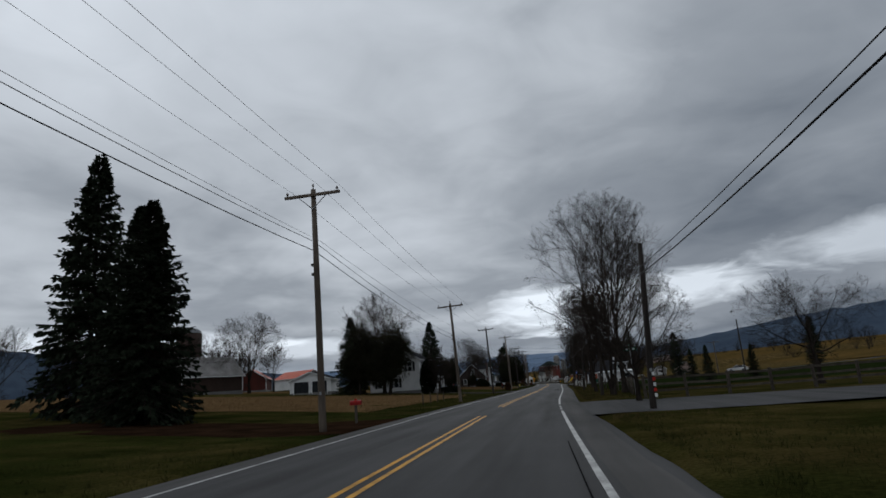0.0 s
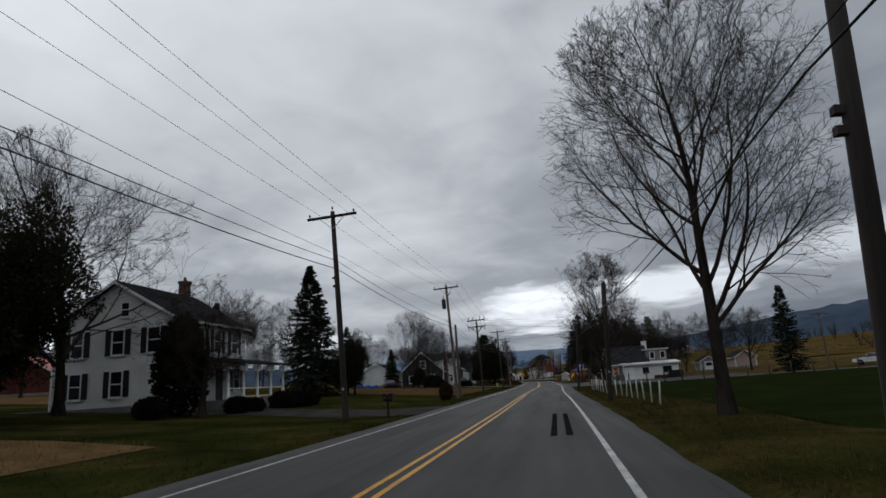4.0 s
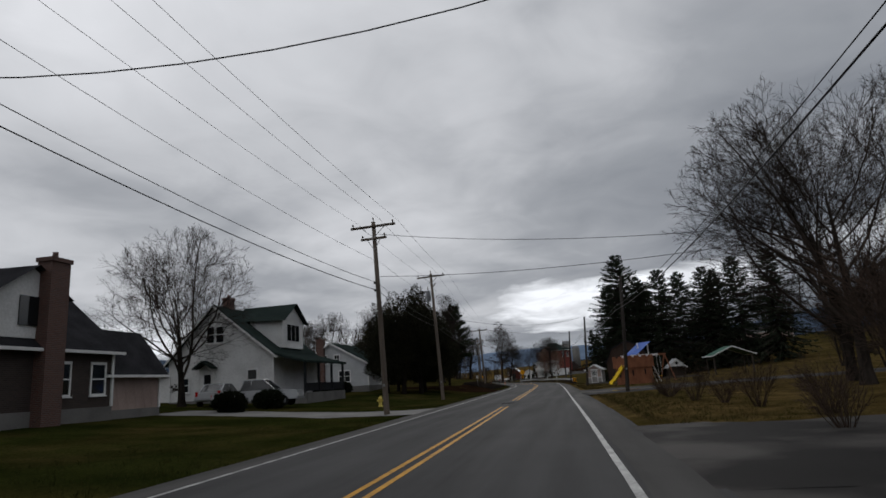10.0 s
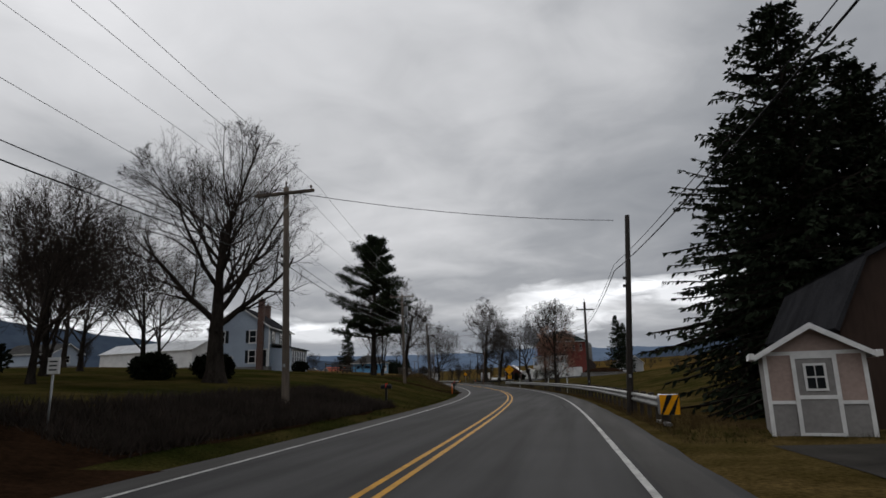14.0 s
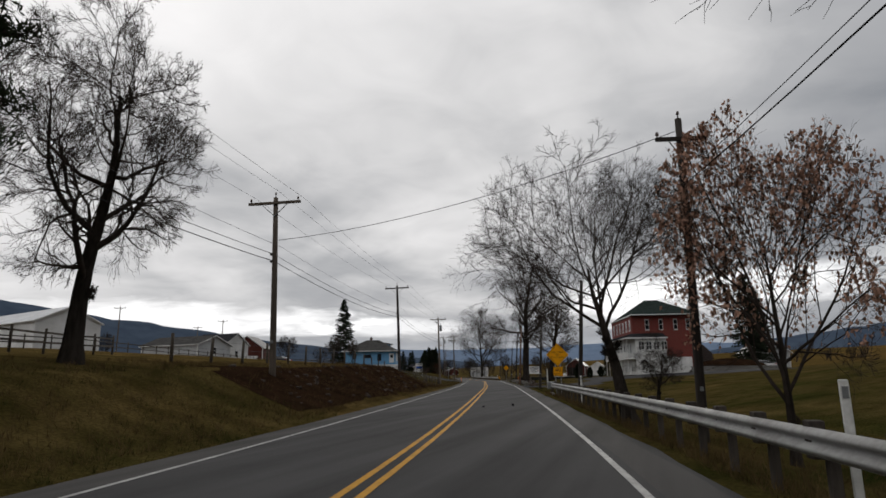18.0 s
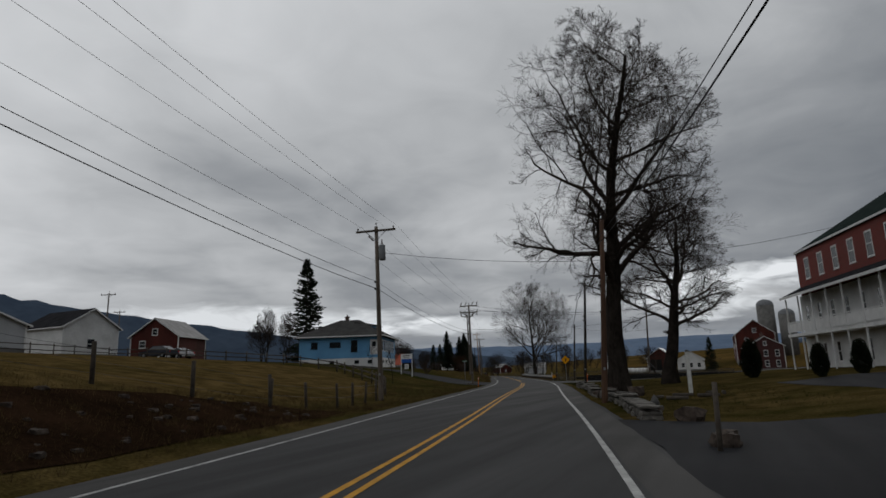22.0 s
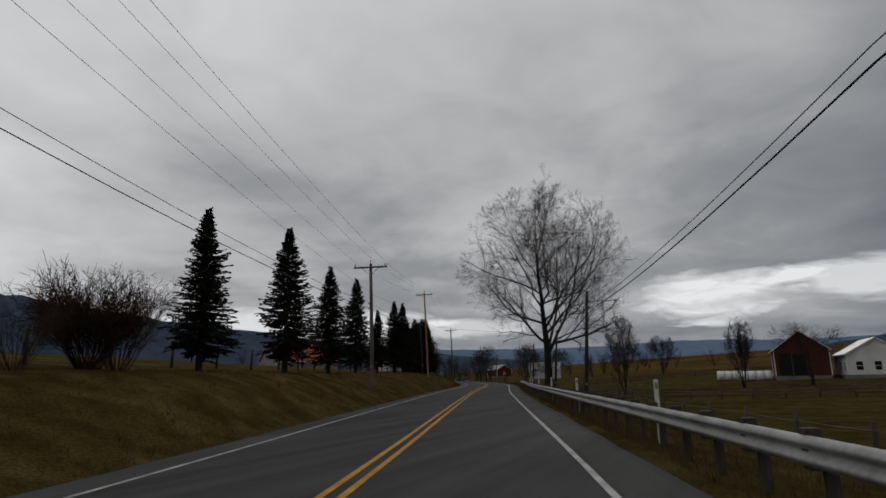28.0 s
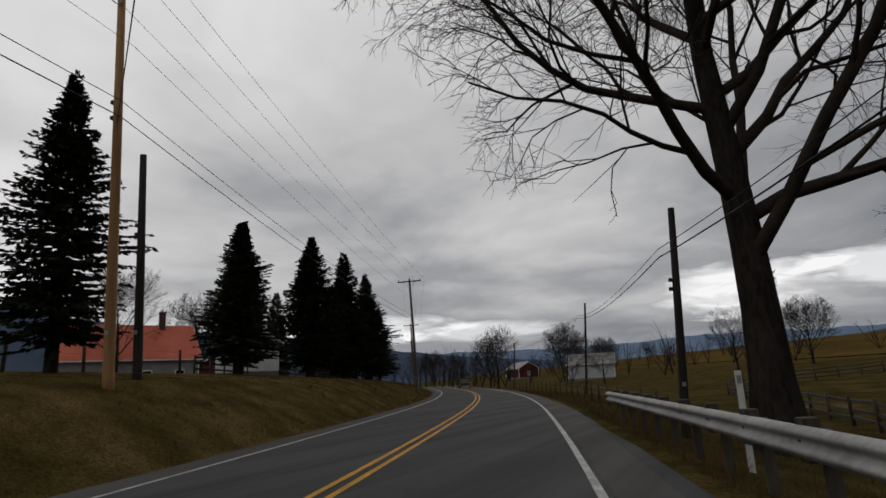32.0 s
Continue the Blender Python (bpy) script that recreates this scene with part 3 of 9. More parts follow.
CARWHITE = material("white_car_paint", (0.62, 0.62, 0.63), rough=0.3, scale=1, fine=3, bump=0)
CARDARK = material("dark_car_paint", (0.03, 0.033, 0.045), rough=0.3, scale=1, fine=3, bump=0)
CARRED = material("red_car_paint", (0.3, 0.02, 0.02), rough=0.3, scale=1, fine=3, bump=0)
LAMPRED = material("tail_lamp", (0.5, 0.01, 0.01), rough=0.2, scale=0.4, fine=6, bump=0)
STONE = material("wall_stone", (0.13, 0.122, 0.108), (0.06, 0.055, 0.048), rough=0.9, scale=0.3, fine=9, bump=0.6, vary=0.6)
GRANITE = material("granite_monument", (0.10, 0.098, 0.094), (0.055, 0.054, 0.052), rough=0.7, scale=0.2, fine=30, bump=0.2)
SILO = material("silo_concrete", (0.17, 0.165, 0.155), (0.10, 0.097, 0.092), rough=0.85, scale=1.2, fine=6, bump=0.4, boards=(0.6, 2))


# ---------------------------------------------------------------- mesh tools
class Geo:
    """Gathers vertices and faces for one mesh."""

    def __init__(self):
        self.v, self.f, self.smooth = [], [], []

    def add(self, verts, faces, smooth=False):
        n = len(self.v)
        self.v.extend(tuple(map(float, p)) for p in verts)
        self.f.extend(tuple(n + i for i in q) for q in faces)
        self.smooth.extend([smooth] * len(faces))
        return self

    def box(self, x0, x1, y0, y1, z0, z1, m=None, bevel=0.0):
        b = bevel
        if b:
            p = []
            for z, e in ((z0, b), (z0 + b, 0), (z1 - b, 0), (z1, b)):
                p += [(x0 + e, y0 + e, z), (x1 - e, y0 + e, z), (x1 - e, y1 - e, z), (x0 + e, y1 - e, z)]
            f = [(3, 2, 1, 0), (12, 13, 14, 15)]
            for r in range(3):
                for i in range(4):
                    j = (i + 1) % 4
                    f.append((4 * r + i, 4 * r + j, 4 * r + 4 + j, 4 * r + 4 + i))
        else:
            p = [(x, y, z) for z in (z0, z1) for x, y in ((x0, y0), (x1, y0), (x1, y1), (x0, y1))]
            f = [(3, 2, 1, 0), (4, 5, 6, 7), (0, 1, 5, 4), (1, 2, 6, 5), (2, 3, 7, 6), (3, 0, 4, 7)]
        if m is not None:
            p = [m @ Vector(q) for q in p]
        return self.add(p, f)

    def beam(self, a, b, w, h):
        """A squared timber from a to b."""
        a, b = Vector(a), Vector(b)
        t = (b - a).normalized()
        side = t.cross(Vector((0, 0, 1)))
        side = side.normalized() if side.length > 1e-4 else Vector((1, 0, 0))
        up = side.cross(t)
        p = [c + side * (i * w / 2) + up * (j * h / 2) for c in (a, b) for i, j in ((-1, -1), (1, -1), (1, 1), (-1, 1))]
        return self.add(p, [(3, 2, 1, 0), (4, 5, 6, 7), (0, 1, 5, 4), (1, 2, 6, 5), (2, 3, 7, 6), (3, 0, 4, 7)])

    def tube(self, pts, radii, n=8, caps=True):
        pts = [Vector(p) for p in pts]
        if not isinstance(radii, (list, tuple)):
            radii = [radii] * len(pts)
        rings = []
        for i, p in enumerate(pts):
            t = (pts[min(i + 1, len(pts) - 1)] - pts[max(i - 1, 0)]).normalized()
            u = t.cross(Vector((0.31, 0.95, 0.05)))
            u = u.normalized() if u.length > 1e-3 else Vector((1, 0, 0))
            w = t.cross(u)
            rings += [p + (u * math.cos(k * math.tau / n) + w * math.sin(k * math.tau / n)) * radii[i] for k in range(n)]
        f = [(r * n + k, r * n + (k + 1) % n, (r + 1) * n + (k + 1) % n, (r + 1) * n + k) for r in range(len(pts) - 1) for k in range(n)]
        self.add(rings, f, True)
        if caps:
            m = len(self.v) - len(rings)
            self.f += [tuple(m + k for k in reversed(range(n))), tuple(m + len(rings) - n + k for k in range(n))]
            self.smooth += [False, False]
        return self

    def prism(self, outline, y0, y1, m=None):
        """An outline in x, z pushed along y."""
        n = len(outline)
        p = [(x, y, z) for y in (y0, y1) for x, z in outline]
        if m is not None:
            p = [m @ Vector(q) for q in p]
        f = [tuple(range(n)), tuple(reversed(range(n, 2 * n)))] + [(i, n + i, n + (i + 1) % n, (i + 1) % n) for i in range(n)]
        return self.add(p, f)

    def dome(self, c, r, squash=1.0, n=14, rows=5, start=0.0):
        cx, cy, cz = c
        p = []
        for i in range(rows):
            a = start + (math.pi / 2 - start) * i / rows
            p += [(cx + r * math.cos(a) * math.cos(k * math.tau / n), cy + r * math.cos(a) * math.sin(k * math.tau / n), cz + r * squash * math.sin(a)) for k in range(n)]
        p.append((cx, cy, cz + r * squash))
        f = [(i * n + k, i * n + (k + 1) % n, (i + 1) * n + (k + 1) % n, (i + 1) * n + k) for i in range(rows - 1) for k in range(n)]
        f += [((rows - 1) * n + k, (rows - 1) * n + (k + 1) % n, rows * n) for k in range(n)]
        return self.add(p, f, True)

    def mesh(self, name, mat):
        me = bpy.data.meshes.new(name)
        me.from_pydata(self.v, [], self.f)
        me.polygons.foreach_set("use_smooth", self.smooth)
        me.materials.append(mat)
        return me


def raw_mesh(name, verts, faces, mat, smooth=True):
    """A mesh out of arrays; faces all of one size."""
    faces = np.asarray(faces, np.int32)
    n, k = faces.shape
    me = bpy.data.meshes.new(name)
    me.vertices.add(len(verts))
    me.vertices.foreach_set("co", np.asarray(verts, np.float32).ravel())
    me.loops.add(n * k)
    me.loops.foreach_set("vertex_index", faces.ravel())
    me.polygons.add(n)
    me.polygons.foreach_set("loop_start", np.arange(0, n * k, k, dtype=np.int32))
    me.polygons.foreach_set("use_smooth", np.full(n, smooth))
    me.update(calc_edges=True)
    me.materials.append(mat)
    return me


def part(name, geo, mat, parent, label=""):
    """One mesh object under a thing or a part; geo: a Geo or a mesh."""
    ob = new(name, geo.mesh(name, mat) if isinstance(geo, Geo) else geo)
    ob.parent = parent
    return tagged(ob, label) if label else ob


def thing(name, m, label, category, group="", kind=""):
    """An Empty at the base of a thing, whose parts are made in its own space."""
    ob = new(name)
    ob.empty_display_size = 0.2
    ob.matrix_world = m
    return tagged(ob, label, category, group, kind)


def solo(name, geo, mat, m, label, category, group="", kind=""):
    ob = new(name, geo.mesh(name, mat) if isinstance(geo, Geo) else geo)
    ob.matrix_world = m
    return tagged(ob, label, category, group, kind)


# ---------------------------------------------------------------- the ground and the road
def build_ground():
    st = list(np.arange(-60, 700, 2.0)) + [710, 730, 760, 800, 850, 899, 960, 1100, 1400, 2000, 3200]
    st = [-1500, -700, -350, -180, -100] + st
    near = [0, 3.9, 4.5, 5.0, 5.4, 5.9, 6.5, 7.2, 8, 9, 10, 11, 12, 13.5, 15, 17, 19, 22, 25, 29, 34, 40, 48, 58, 70, 90, 120, 170, 250, 400, 600, 1000, 1600, 2600]
    ds = [-v for v in reversed(near[1:])] + near
    verts, dry = [], []
    for s in st:
        for d in ds:
            z = land(max(-60, min(899, s)), d) if abs(d) <= 1600 else land(max(-60, min(899, s)), math.copysign(1600, d))
            p = W(s, d, z)
            if 4.9 < abs(d) < 30:
                p.z += 0.035 * noise.noise((p.x * 0.7, p.y * 0.7, 1.0)) + 0.05 * noise.noise((p.x * 0.25, p.y * 0.25, 4.0))
            verts.append(p)
            if d < 0:
                k = float(np.interp(s, [0, 225, 240, 300, 318, 352, 372, 400, 430, 455, 475, 700], [0.1, 0.1, 0.3, 0.25, 0.75, 0.9, 0.5, 0.25, 0.15, 0.55, 0.75, 0.8]))
                k += 0.35 * (abs(d) > 45)
                if 340 < s < 428:
                    fenced = float(np.interp(s, [340, 394, 399, 407, 416, 419, 428], [-9.5, -8.5, -9.4, -12.8, -19, -28, -60]))
                    k = 0.95 if d < fenced else (0.36 if s > 392 else max(k, 0.45))
            else:
                k = float(np.interp(s, [0, 150, 165, 205, 250, 300, 350, 385, 430, 460, 700], [0.25, 0.3, 0.75, 0.8, 0.75, 0.35, 0.45, 0.6, 0.5, 0.5, 0.65]))
                k = k if d < 70 else 0.95
            dry.append(k)
    n = len(ds)
    f = [(r * n + c, r * n + c + 1, (r + 1) * n + c + 1, (r + 1) * n + c) for r in range(len(st) - 1) for c in range(n - 1)]
    me = raw_mesh("ground", np.array([tuple(v) for v in verts]), f, GRASS)
    a = me.attributes.new("dry", "FLOAT", "POINT")
    a.data.foreach_set("value", dry)
    tagged(new("ground", me), "rolling winter grass ground along the valley road", "ground", kind="structure")


def ribbon(name, s0, s1, profile, mat, label, category, step=2.0, wobble=0.0, base=0.0):
    """A strip along the road; profile: (offset, height) pairs from left to right."""
    st = np.arange(s0, s1 + 0.01, step)
    v, f, k = [], [], len(profile)
    for i, s in enumerate(st):
        for j, (d, z) in enumerate(profile):
            w = wobble * noise.noise((s * 0.35, d, 5.0 + j)) if j in (0, k - 1) else 0
            v.append(tuple(W(s, d + w, base + z)))
        if i:
            f += [((i - 1) * k + j, (i - 1) * k + j + 1, i * k + j + 1, i * k + j) for j in range(k - 1)]
    return tagged(new(name, raw_mesh(name, np.array(v), f, mat)), label, category, kind="structure")


def stripe(name, runs, d, width, mat, label, z=0.006):
    """A painted line at offset d over the runs of stations given, thin and worn at its edges."""
    v, f = [], []
    for s0, s1 in runs:
        st = np.linspace(s0, s1, max(2, int((s1 - s0) / 1.0) + 1))
        for i, s in enumerate(st):
            a = 0.008 * noise.noise((s * 2.1, d, 0.0))
            b = 0.008 * noise.noise((s * 2.3, d, 9.0))
            v += [tuple(W(s, d - width / 2 + a, z)), tuple(W(s, d + width / 2 + b, z))]
            if i:
                n = len(v)
                f.append((n - 4, n - 3, n - 1, n - 2))
    return tagged(new(name, raw_mesh(name, np.array(v), f, mat)), label, "road marking", kind="structure")


def patch(name, s0, s1, d0, d1, mat, label, category, lift=0.03, step=(2.0, 1.5), ragged=0.5, kind="structure", flare=0.0):
    """A sheet that lies on the ground between two stations and two offsets, with a ragged edge. flare widens the end at d0."""
    ns, nd = max(2, int((s1 - s0) / step[0])), max(2, int(abs(d1 - d0) / step[1]))
    v, f = [], []
    for i in range(ns + 1):
        for j in range(nd + 1):
            u, w = i / ns, j / nd
            s, d = s0 + (s1 - s0) * u, d0 + (d1 - d0) * w
            s += flare * (2 * u - 1) * (1 - w) ** 3
            if ragged and (i in (0, ns) or j in (0, nd)):
                s += ragged * noise.noise((s * 0.5, d * 0.5, 3.0))
                d += ragged * 0.6 * noise.noise((s * 0.5, d * 0.5, 8.0))
            e = lift if 0 < i < ns and 0 < j < nd else lift * 0.4
            p = W(s, d)
            if 4.9 < abs(d) < 30:
                p.z += 0.035 * noise.noise((p.x * 0.7, p.y * 0.7, 1.0)) + 0.05 * noise.noise((p.x * 0.25, p.y * 0.25, 4.0))
            p.z = max(p.z + e, e - 0.09 if abs(d) > 4.75 else -0.012)
            v.append(tuple(p))
    n = nd + 1
    for i in range(ns):
        for j in range(nd):
            q = (i * n + j, i * n + j + 1, (i + 1) * n + j + 1, (i + 1) * n + j)
            f.append(q if (d1 - d0) > 0 else q[::-1])
    return tagged(new(name, raw_mesh(name, np.array(v), f, mat)), label, category, kind=kind)


# ---------------------------------------------------------------- trees
def tubes(P, R, n):
    """Tubes round many lines at once. P: lines x points x 3; R: lines x points."""
    N_, K, _ = P.shape
    T = np.empty_like(P)
    T[:, 1:-1] = P[:, 2:] - P[:, :-2]
    T[:, 0], T[:, -1] = P[:, 1] - P[:, 0], P[:, -1] - P[:, -2]
    T /= np.linalg.norm(T, axis=2, keepdims=True) + 1e-9
    U = np.cross(T, np.array([0.31, 0.94, 0.12]))
    U /= np.linalg.norm(U, axis=2, keepdims=True) + 1e-9
    V = np.cross(T, U)
    a = np.arange(n) * math.tau / n
    ring = P[:, :, None] + R[:, :, None, None] * (U[:, :, None] * np.cos(a)[:, None] + V[:, :, None] * np.sin(a)[:, None])
    verts = ring.reshape(-1, 3)
    base = (np.arange(N_)[:, None, None] * K + np.arange(K - 1)[None, :, None]) * n
    k = np.arange(n)[None, None, :]
    k2 = (k + 1) % n
    f = np.stack([base + k, base + k2, base + n + k2, base + n + k], axis=3).reshape(-1, 4)
    return verts, f


def grow(rng, start, direc, length, radius, tip, K, wiggle, lift):
    """Lines that wander from start along direc; lift bends them up (positive) or down."""
    N_ = len(start)
    P = np.empty((N_, K, 3))
    P[:, 0] = start
    d = direc / np.linalg.norm(direc, axis=1, keepdims=True)
    step = (length / (K - 1))[:, None]
    D = [d]
    for i in range(1, K):
        P[:, i] = P[:, i - 1] + d * step
        d = d + rng.normal(0, wiggle, (N_, 3)) + np.array([0, 0, 1.0]) * lift
        d /= np.linalg.norm(d, axis=1, keepdims=True)
        D.append(d)
    t = np.linspace(0, 1, K)[None]
    R = radius[:, None] * (1 - t * (1 - tip))
    return P, R, np.stack(D, 1)


def sprout(rng, P, R, D, count, t0, t1, angle, ratio, shrink, rel, flat=0.0):
    """Children along each line: their starts, directions, lengths and radii."""
    N_, K, _ = P.shape
    L = np.linalg.norm(np.diff(P, axis=1), axis=2).sum(1)
    t = t0 + (t1 - t0) * (np.arange(count)[None] + rng.uniform(0.1, 0.9, (N_, count))) / count
    x = t * (K - 1)
    i = np.clip(x.astype(int), 0, K - 2)
    u = (x - i)[..., None]
    r = np.arange(N_)[:, None]
    p = P[r, i] * (1 - u) + P[r, i + 1] * u
    tan = D[r, i]
    az = rng.uniform(0, math.tau, (N_, 1)) + np.arange(count)[None] * 2.4 + rng.normal(0, 0.5, (N_, count))
    ref = np.where(np.abs(tan[..., 2:3]) > 0.9, np.array([1.0, 0, 0]), np.array([0, 0, 1.0]))
    A = np.cross(tan, ref)
    A /= np.linalg.norm(A, axis=2, keepdims=True)
    B = np.cross(A, tan)
    an = np.radians(rng.normal(angle, angle * 0.22, (N_, count)))[..., None]
    side = A * np.cos(az)[..., None] + B * np.sin(az)[..., None] * (1 - flat)
    direc = tan * np.cos(an) + side * np.sin(an)
    ln = L[:, None] * ratio * (1 - shrink * (t - t0) / (t1 - t0 + 1e-6)) * rng.uniform(0.7, 1.25, (N_, count))
    rad = (R[r, i] * (1 - u[..., 0]) + R[r, i + 1] * u[..., 0]) * rel
    return p.reshape(-1, 3), direc.reshape(-1, 3), ln.ravel(), rad.ravel()


def reach(P, D, centre, radii):
    """How far from points P along directions D the crown's egg-shaped outline lies."""
    p, d = (P - centre) / radii, D / radii
    a, b, c = (d * d).sum(1), (p * d).sum(1), (p * p).sum(1) - 1
    return np.where(c < 0, (-b + np.sqrt(np.maximum(b * b - a * c, 0))) / a, 0.12 / np.sqrt(a))


def bare_tree_meshes(seed, height=14.0, trunk=0.28, clear=0.2, limbs=13, angle=45, ratio=0.55, fans=(7, 6, 5, 4), up=0.07, stems=1, wiggle=0.09, droop=0.0,
                     bark=None, fine=0.0085, shrink=0.5, lean=0.0, wide=0.36, leader=0.72):
    """Trunk-and-limb mesh and twig mesh of a leafless tree with a rounded crown. fans: branches per line, level by level."""
    rng = np.random.default_rng(seed)
    centre = np.array([lean * height * 0.6, 0, height * (0.5 + clear * 0.42)])
    radii = np.array([height * wide, height * wide, height * (0.5 - clear * 0.42)])
    az = np.arange(stems) * math.tau / max(stems, 1) + rng.uniform(0, 6)
    tilt = 0.0 if stems == 1 else 0.17
    st = np.stack([0.25 * tilt * np.cos(az), 0.25 * tilt * np.sin(az), np.full(stems, -0.15)], 1) * (stems > 1) + np.array([0, 0, -0.15]) * (stems == 1)
    di = np.stack([tilt * np.cos(az) + lean, tilt * np.sin(az), np.ones(stems)], 1)
    ln = np.full(stems, height * leader) * rng.uniform(0.92, 1.05, stems)
    P, R, D = grow(rng, st, di, ln, np.full(stems, trunk if stems == 1 else trunk * 0.8), 0.14, 12, wiggle * 0.32, 0.03)
    R[:, 0] *= 1.45
    R[:, 1] *= 1.06
    wood = [(P, R, 9)]
    lines = (P, R, D)
    twigs = []
    ang = [angle, angle * 0.85, 37, 32, 30]
    counts = [limbs, *fans]
    rats = [ratio, 0.62, 0.60, 0.62, 0.85]
    for lv, c in enumerate(counts):
        t0 = clear if lv == 0 else 0.14
        p, d, l, r = sprout(rng, *lines, c, t0, 1.0, ang[lv], rats[lv], shrink if lv == 0 else 0.45, (0.50, 0.52, 0.55, 0.6, 0.7)[lv])
        far = reach(p, d / np.linalg.norm(d, axis=1, keepdims=True), centre, radii)
        l = far * rng.uniform(0.72, 0.98, len(l)) if lv == 0 else np.minimum(l, far * rng.uniform(0.85, 1.08, len(l)) + 0.1)
        r = np.maximum(r, fine * (1.5, 1.5, 1.2, 0.8, 0.62)[lv])
        K = (9, 7, 5, 4, 3)[lv]
        lines = grow(rng, p, d, l, r, 0.25 if lv < 3 else 0.5, K, wiggle * (1.0, 1.25, 1.4, 1.5, 1.5)[lv], (up, up, up * 0.6, up * 0.4 - droop, -droop)[lv])
        twigs.append((lines[0], lines[1], (6, 4, 3, 3, 3)[lv]))

    def join(some):
        vs, fs, n0 = [], [], 0
        for P_, R_, n in some:
            v, f = tubes(P_, R_, n)
            vs.append(v)
            fs.append(f + n0)
            n0 += len(v)
        return np.concatenate(vs), np.concatenate(fs)

    wv, wf = join(wood)
    tv, tf = join(twigs)
    return raw_mesh("limbs", wv, wf, bark or BARK), raw_mesh("crown", tv, tf, TWIG), lines[0][:, -1]


def leaf_cards(rng, C, DIR, long, wide, mat, name):
    """Small pointed leaves or needle sprays: each a bent pair of triangles at C along DIR."""
    n = len(C)
    d = DIR / (np.linalg.norm(DIR, axis=1, keepdims=True) + 1e-9)
    s = np.cross(d, rng.normal(0, 1, (n, 3)))
    s /= np.linalg.norm(s, axis=1, keepdims=True) + 1e-9
    long = np.broadcast_to(long, n)[:, None]
    wide = np.broadcast_to(wide, n)[:, None]
    v = np.stack([C, C + d * long * 0.45 + s * wide, C + d * long, C + d * long * 0.5 - s * wide], 1).reshape(-1, 3)
    return raw_mesh(name, v, np.arange(n * 4).reshape(n, 4), mat, False)


def conifer_meshes(seed, height=13.0, base=1.2, spread=3.0, rows=34, per=9, sprays=16, droop=0.25, power=0.85, mat=None, spray=0.42, ragged=0.25, trunk=0.2, lumps=0.35, uneven=0.12):
    """Spruce or fir: a straight trunk, whorls of boughs, each with sprays of needles."""
    rng = np.random.default_rng(seed)
    g = Geo().tube([(0, 0, -0.2), (0.02, 0, height * 0.5), (0, 0, height)], [trunk, trunk * 0.55, 0.015], 8)
    h = base + (height - base) * (np.arange(rows) / rows) ** 0.92
    h = np.repeat(h, per) + rng.normal(0, uneven, rows * per)
    k = np.clip((height - h) / (height - base), 0.01, 1)
    low = np.clip((h - base) / (0.12 * height) + 0.55, 0.4, 1)
    az = rng.uniform(0, math.tau, rows * per)
    lump = np.array([noise.noise((1.3 * math.cos(a) + seed, 1.3 * math.sin(a), q * 0.55)) for a, q in zip(az, h)])
    ln = spread * k ** power * low * rng.uniform(1 - ragged, 1 + ragged, rows * per) * (1 + lumps * lump) + 0.12
    rise = 0.35 - 0.75 * k * (droop / 0.25) ** 0.5
    d = np.stack([np.cos(az), np.sin(az), rise], 1)
    P, R, D = grow(rng, np.stack([0 * h, 0 * h, h], 1), d, ln, np.maximum(0.012, 0.02 * ln), 0.3, 5, 0.05, 0.05)
    v, f = tubes(P, R, 3)
    n0 = len(g.v)
    gv = np.concatenate([np.array(g.v), v])
    me_t = bpy.data.meshes.new("trunk")
    me_t.from_pydata([tuple(q) for q in gv], [], [tuple(q) for q in g.f] + [tuple(int(i) + n0 for i in q) for q in f])
    me_t.materials.append(BARK)
    t = rng.uniform(0.03, 1, (rows * per, sprays)) ** 0.62
    x = t * 4
    i = np.clip(x.astype(int), 0, 3)
    u = (x - i)[..., None]
    r = np.arange(rows * per)[:, None]
    C = P[r, i] * (1 - u) + P[r, i + 1] * u
    tan = D[r, i]
    side = np.cross(tan, np.array([0, 0, 1.0]))
    sgn = rng.choice([-1.0, 1.0], (rows * per, sprays, 1))
    DIR = tan * rng.uniform(0.4, 1.0, C[..., :1].shape) + side * sgn * rng.uniform(0.2, 0.9, C[..., :1].shape) + np.array([0, 0, -1.0]) * rng.uniform(-0.15, droop * 3.0, C[..., :1].shape)
    size = spray * rng.uniform(0.6, 1.3, C.shape[:2]) * (0.45 + 0.55 * np.sqrt(k))[:, None]
    crown = leaf_cards(rng, C.reshape(-1, 3), DIR.reshape(-1, 3), size.ravel(), size.ravel() * 0.2, mat or NEEDLE, "crown")
    return me_t, crown


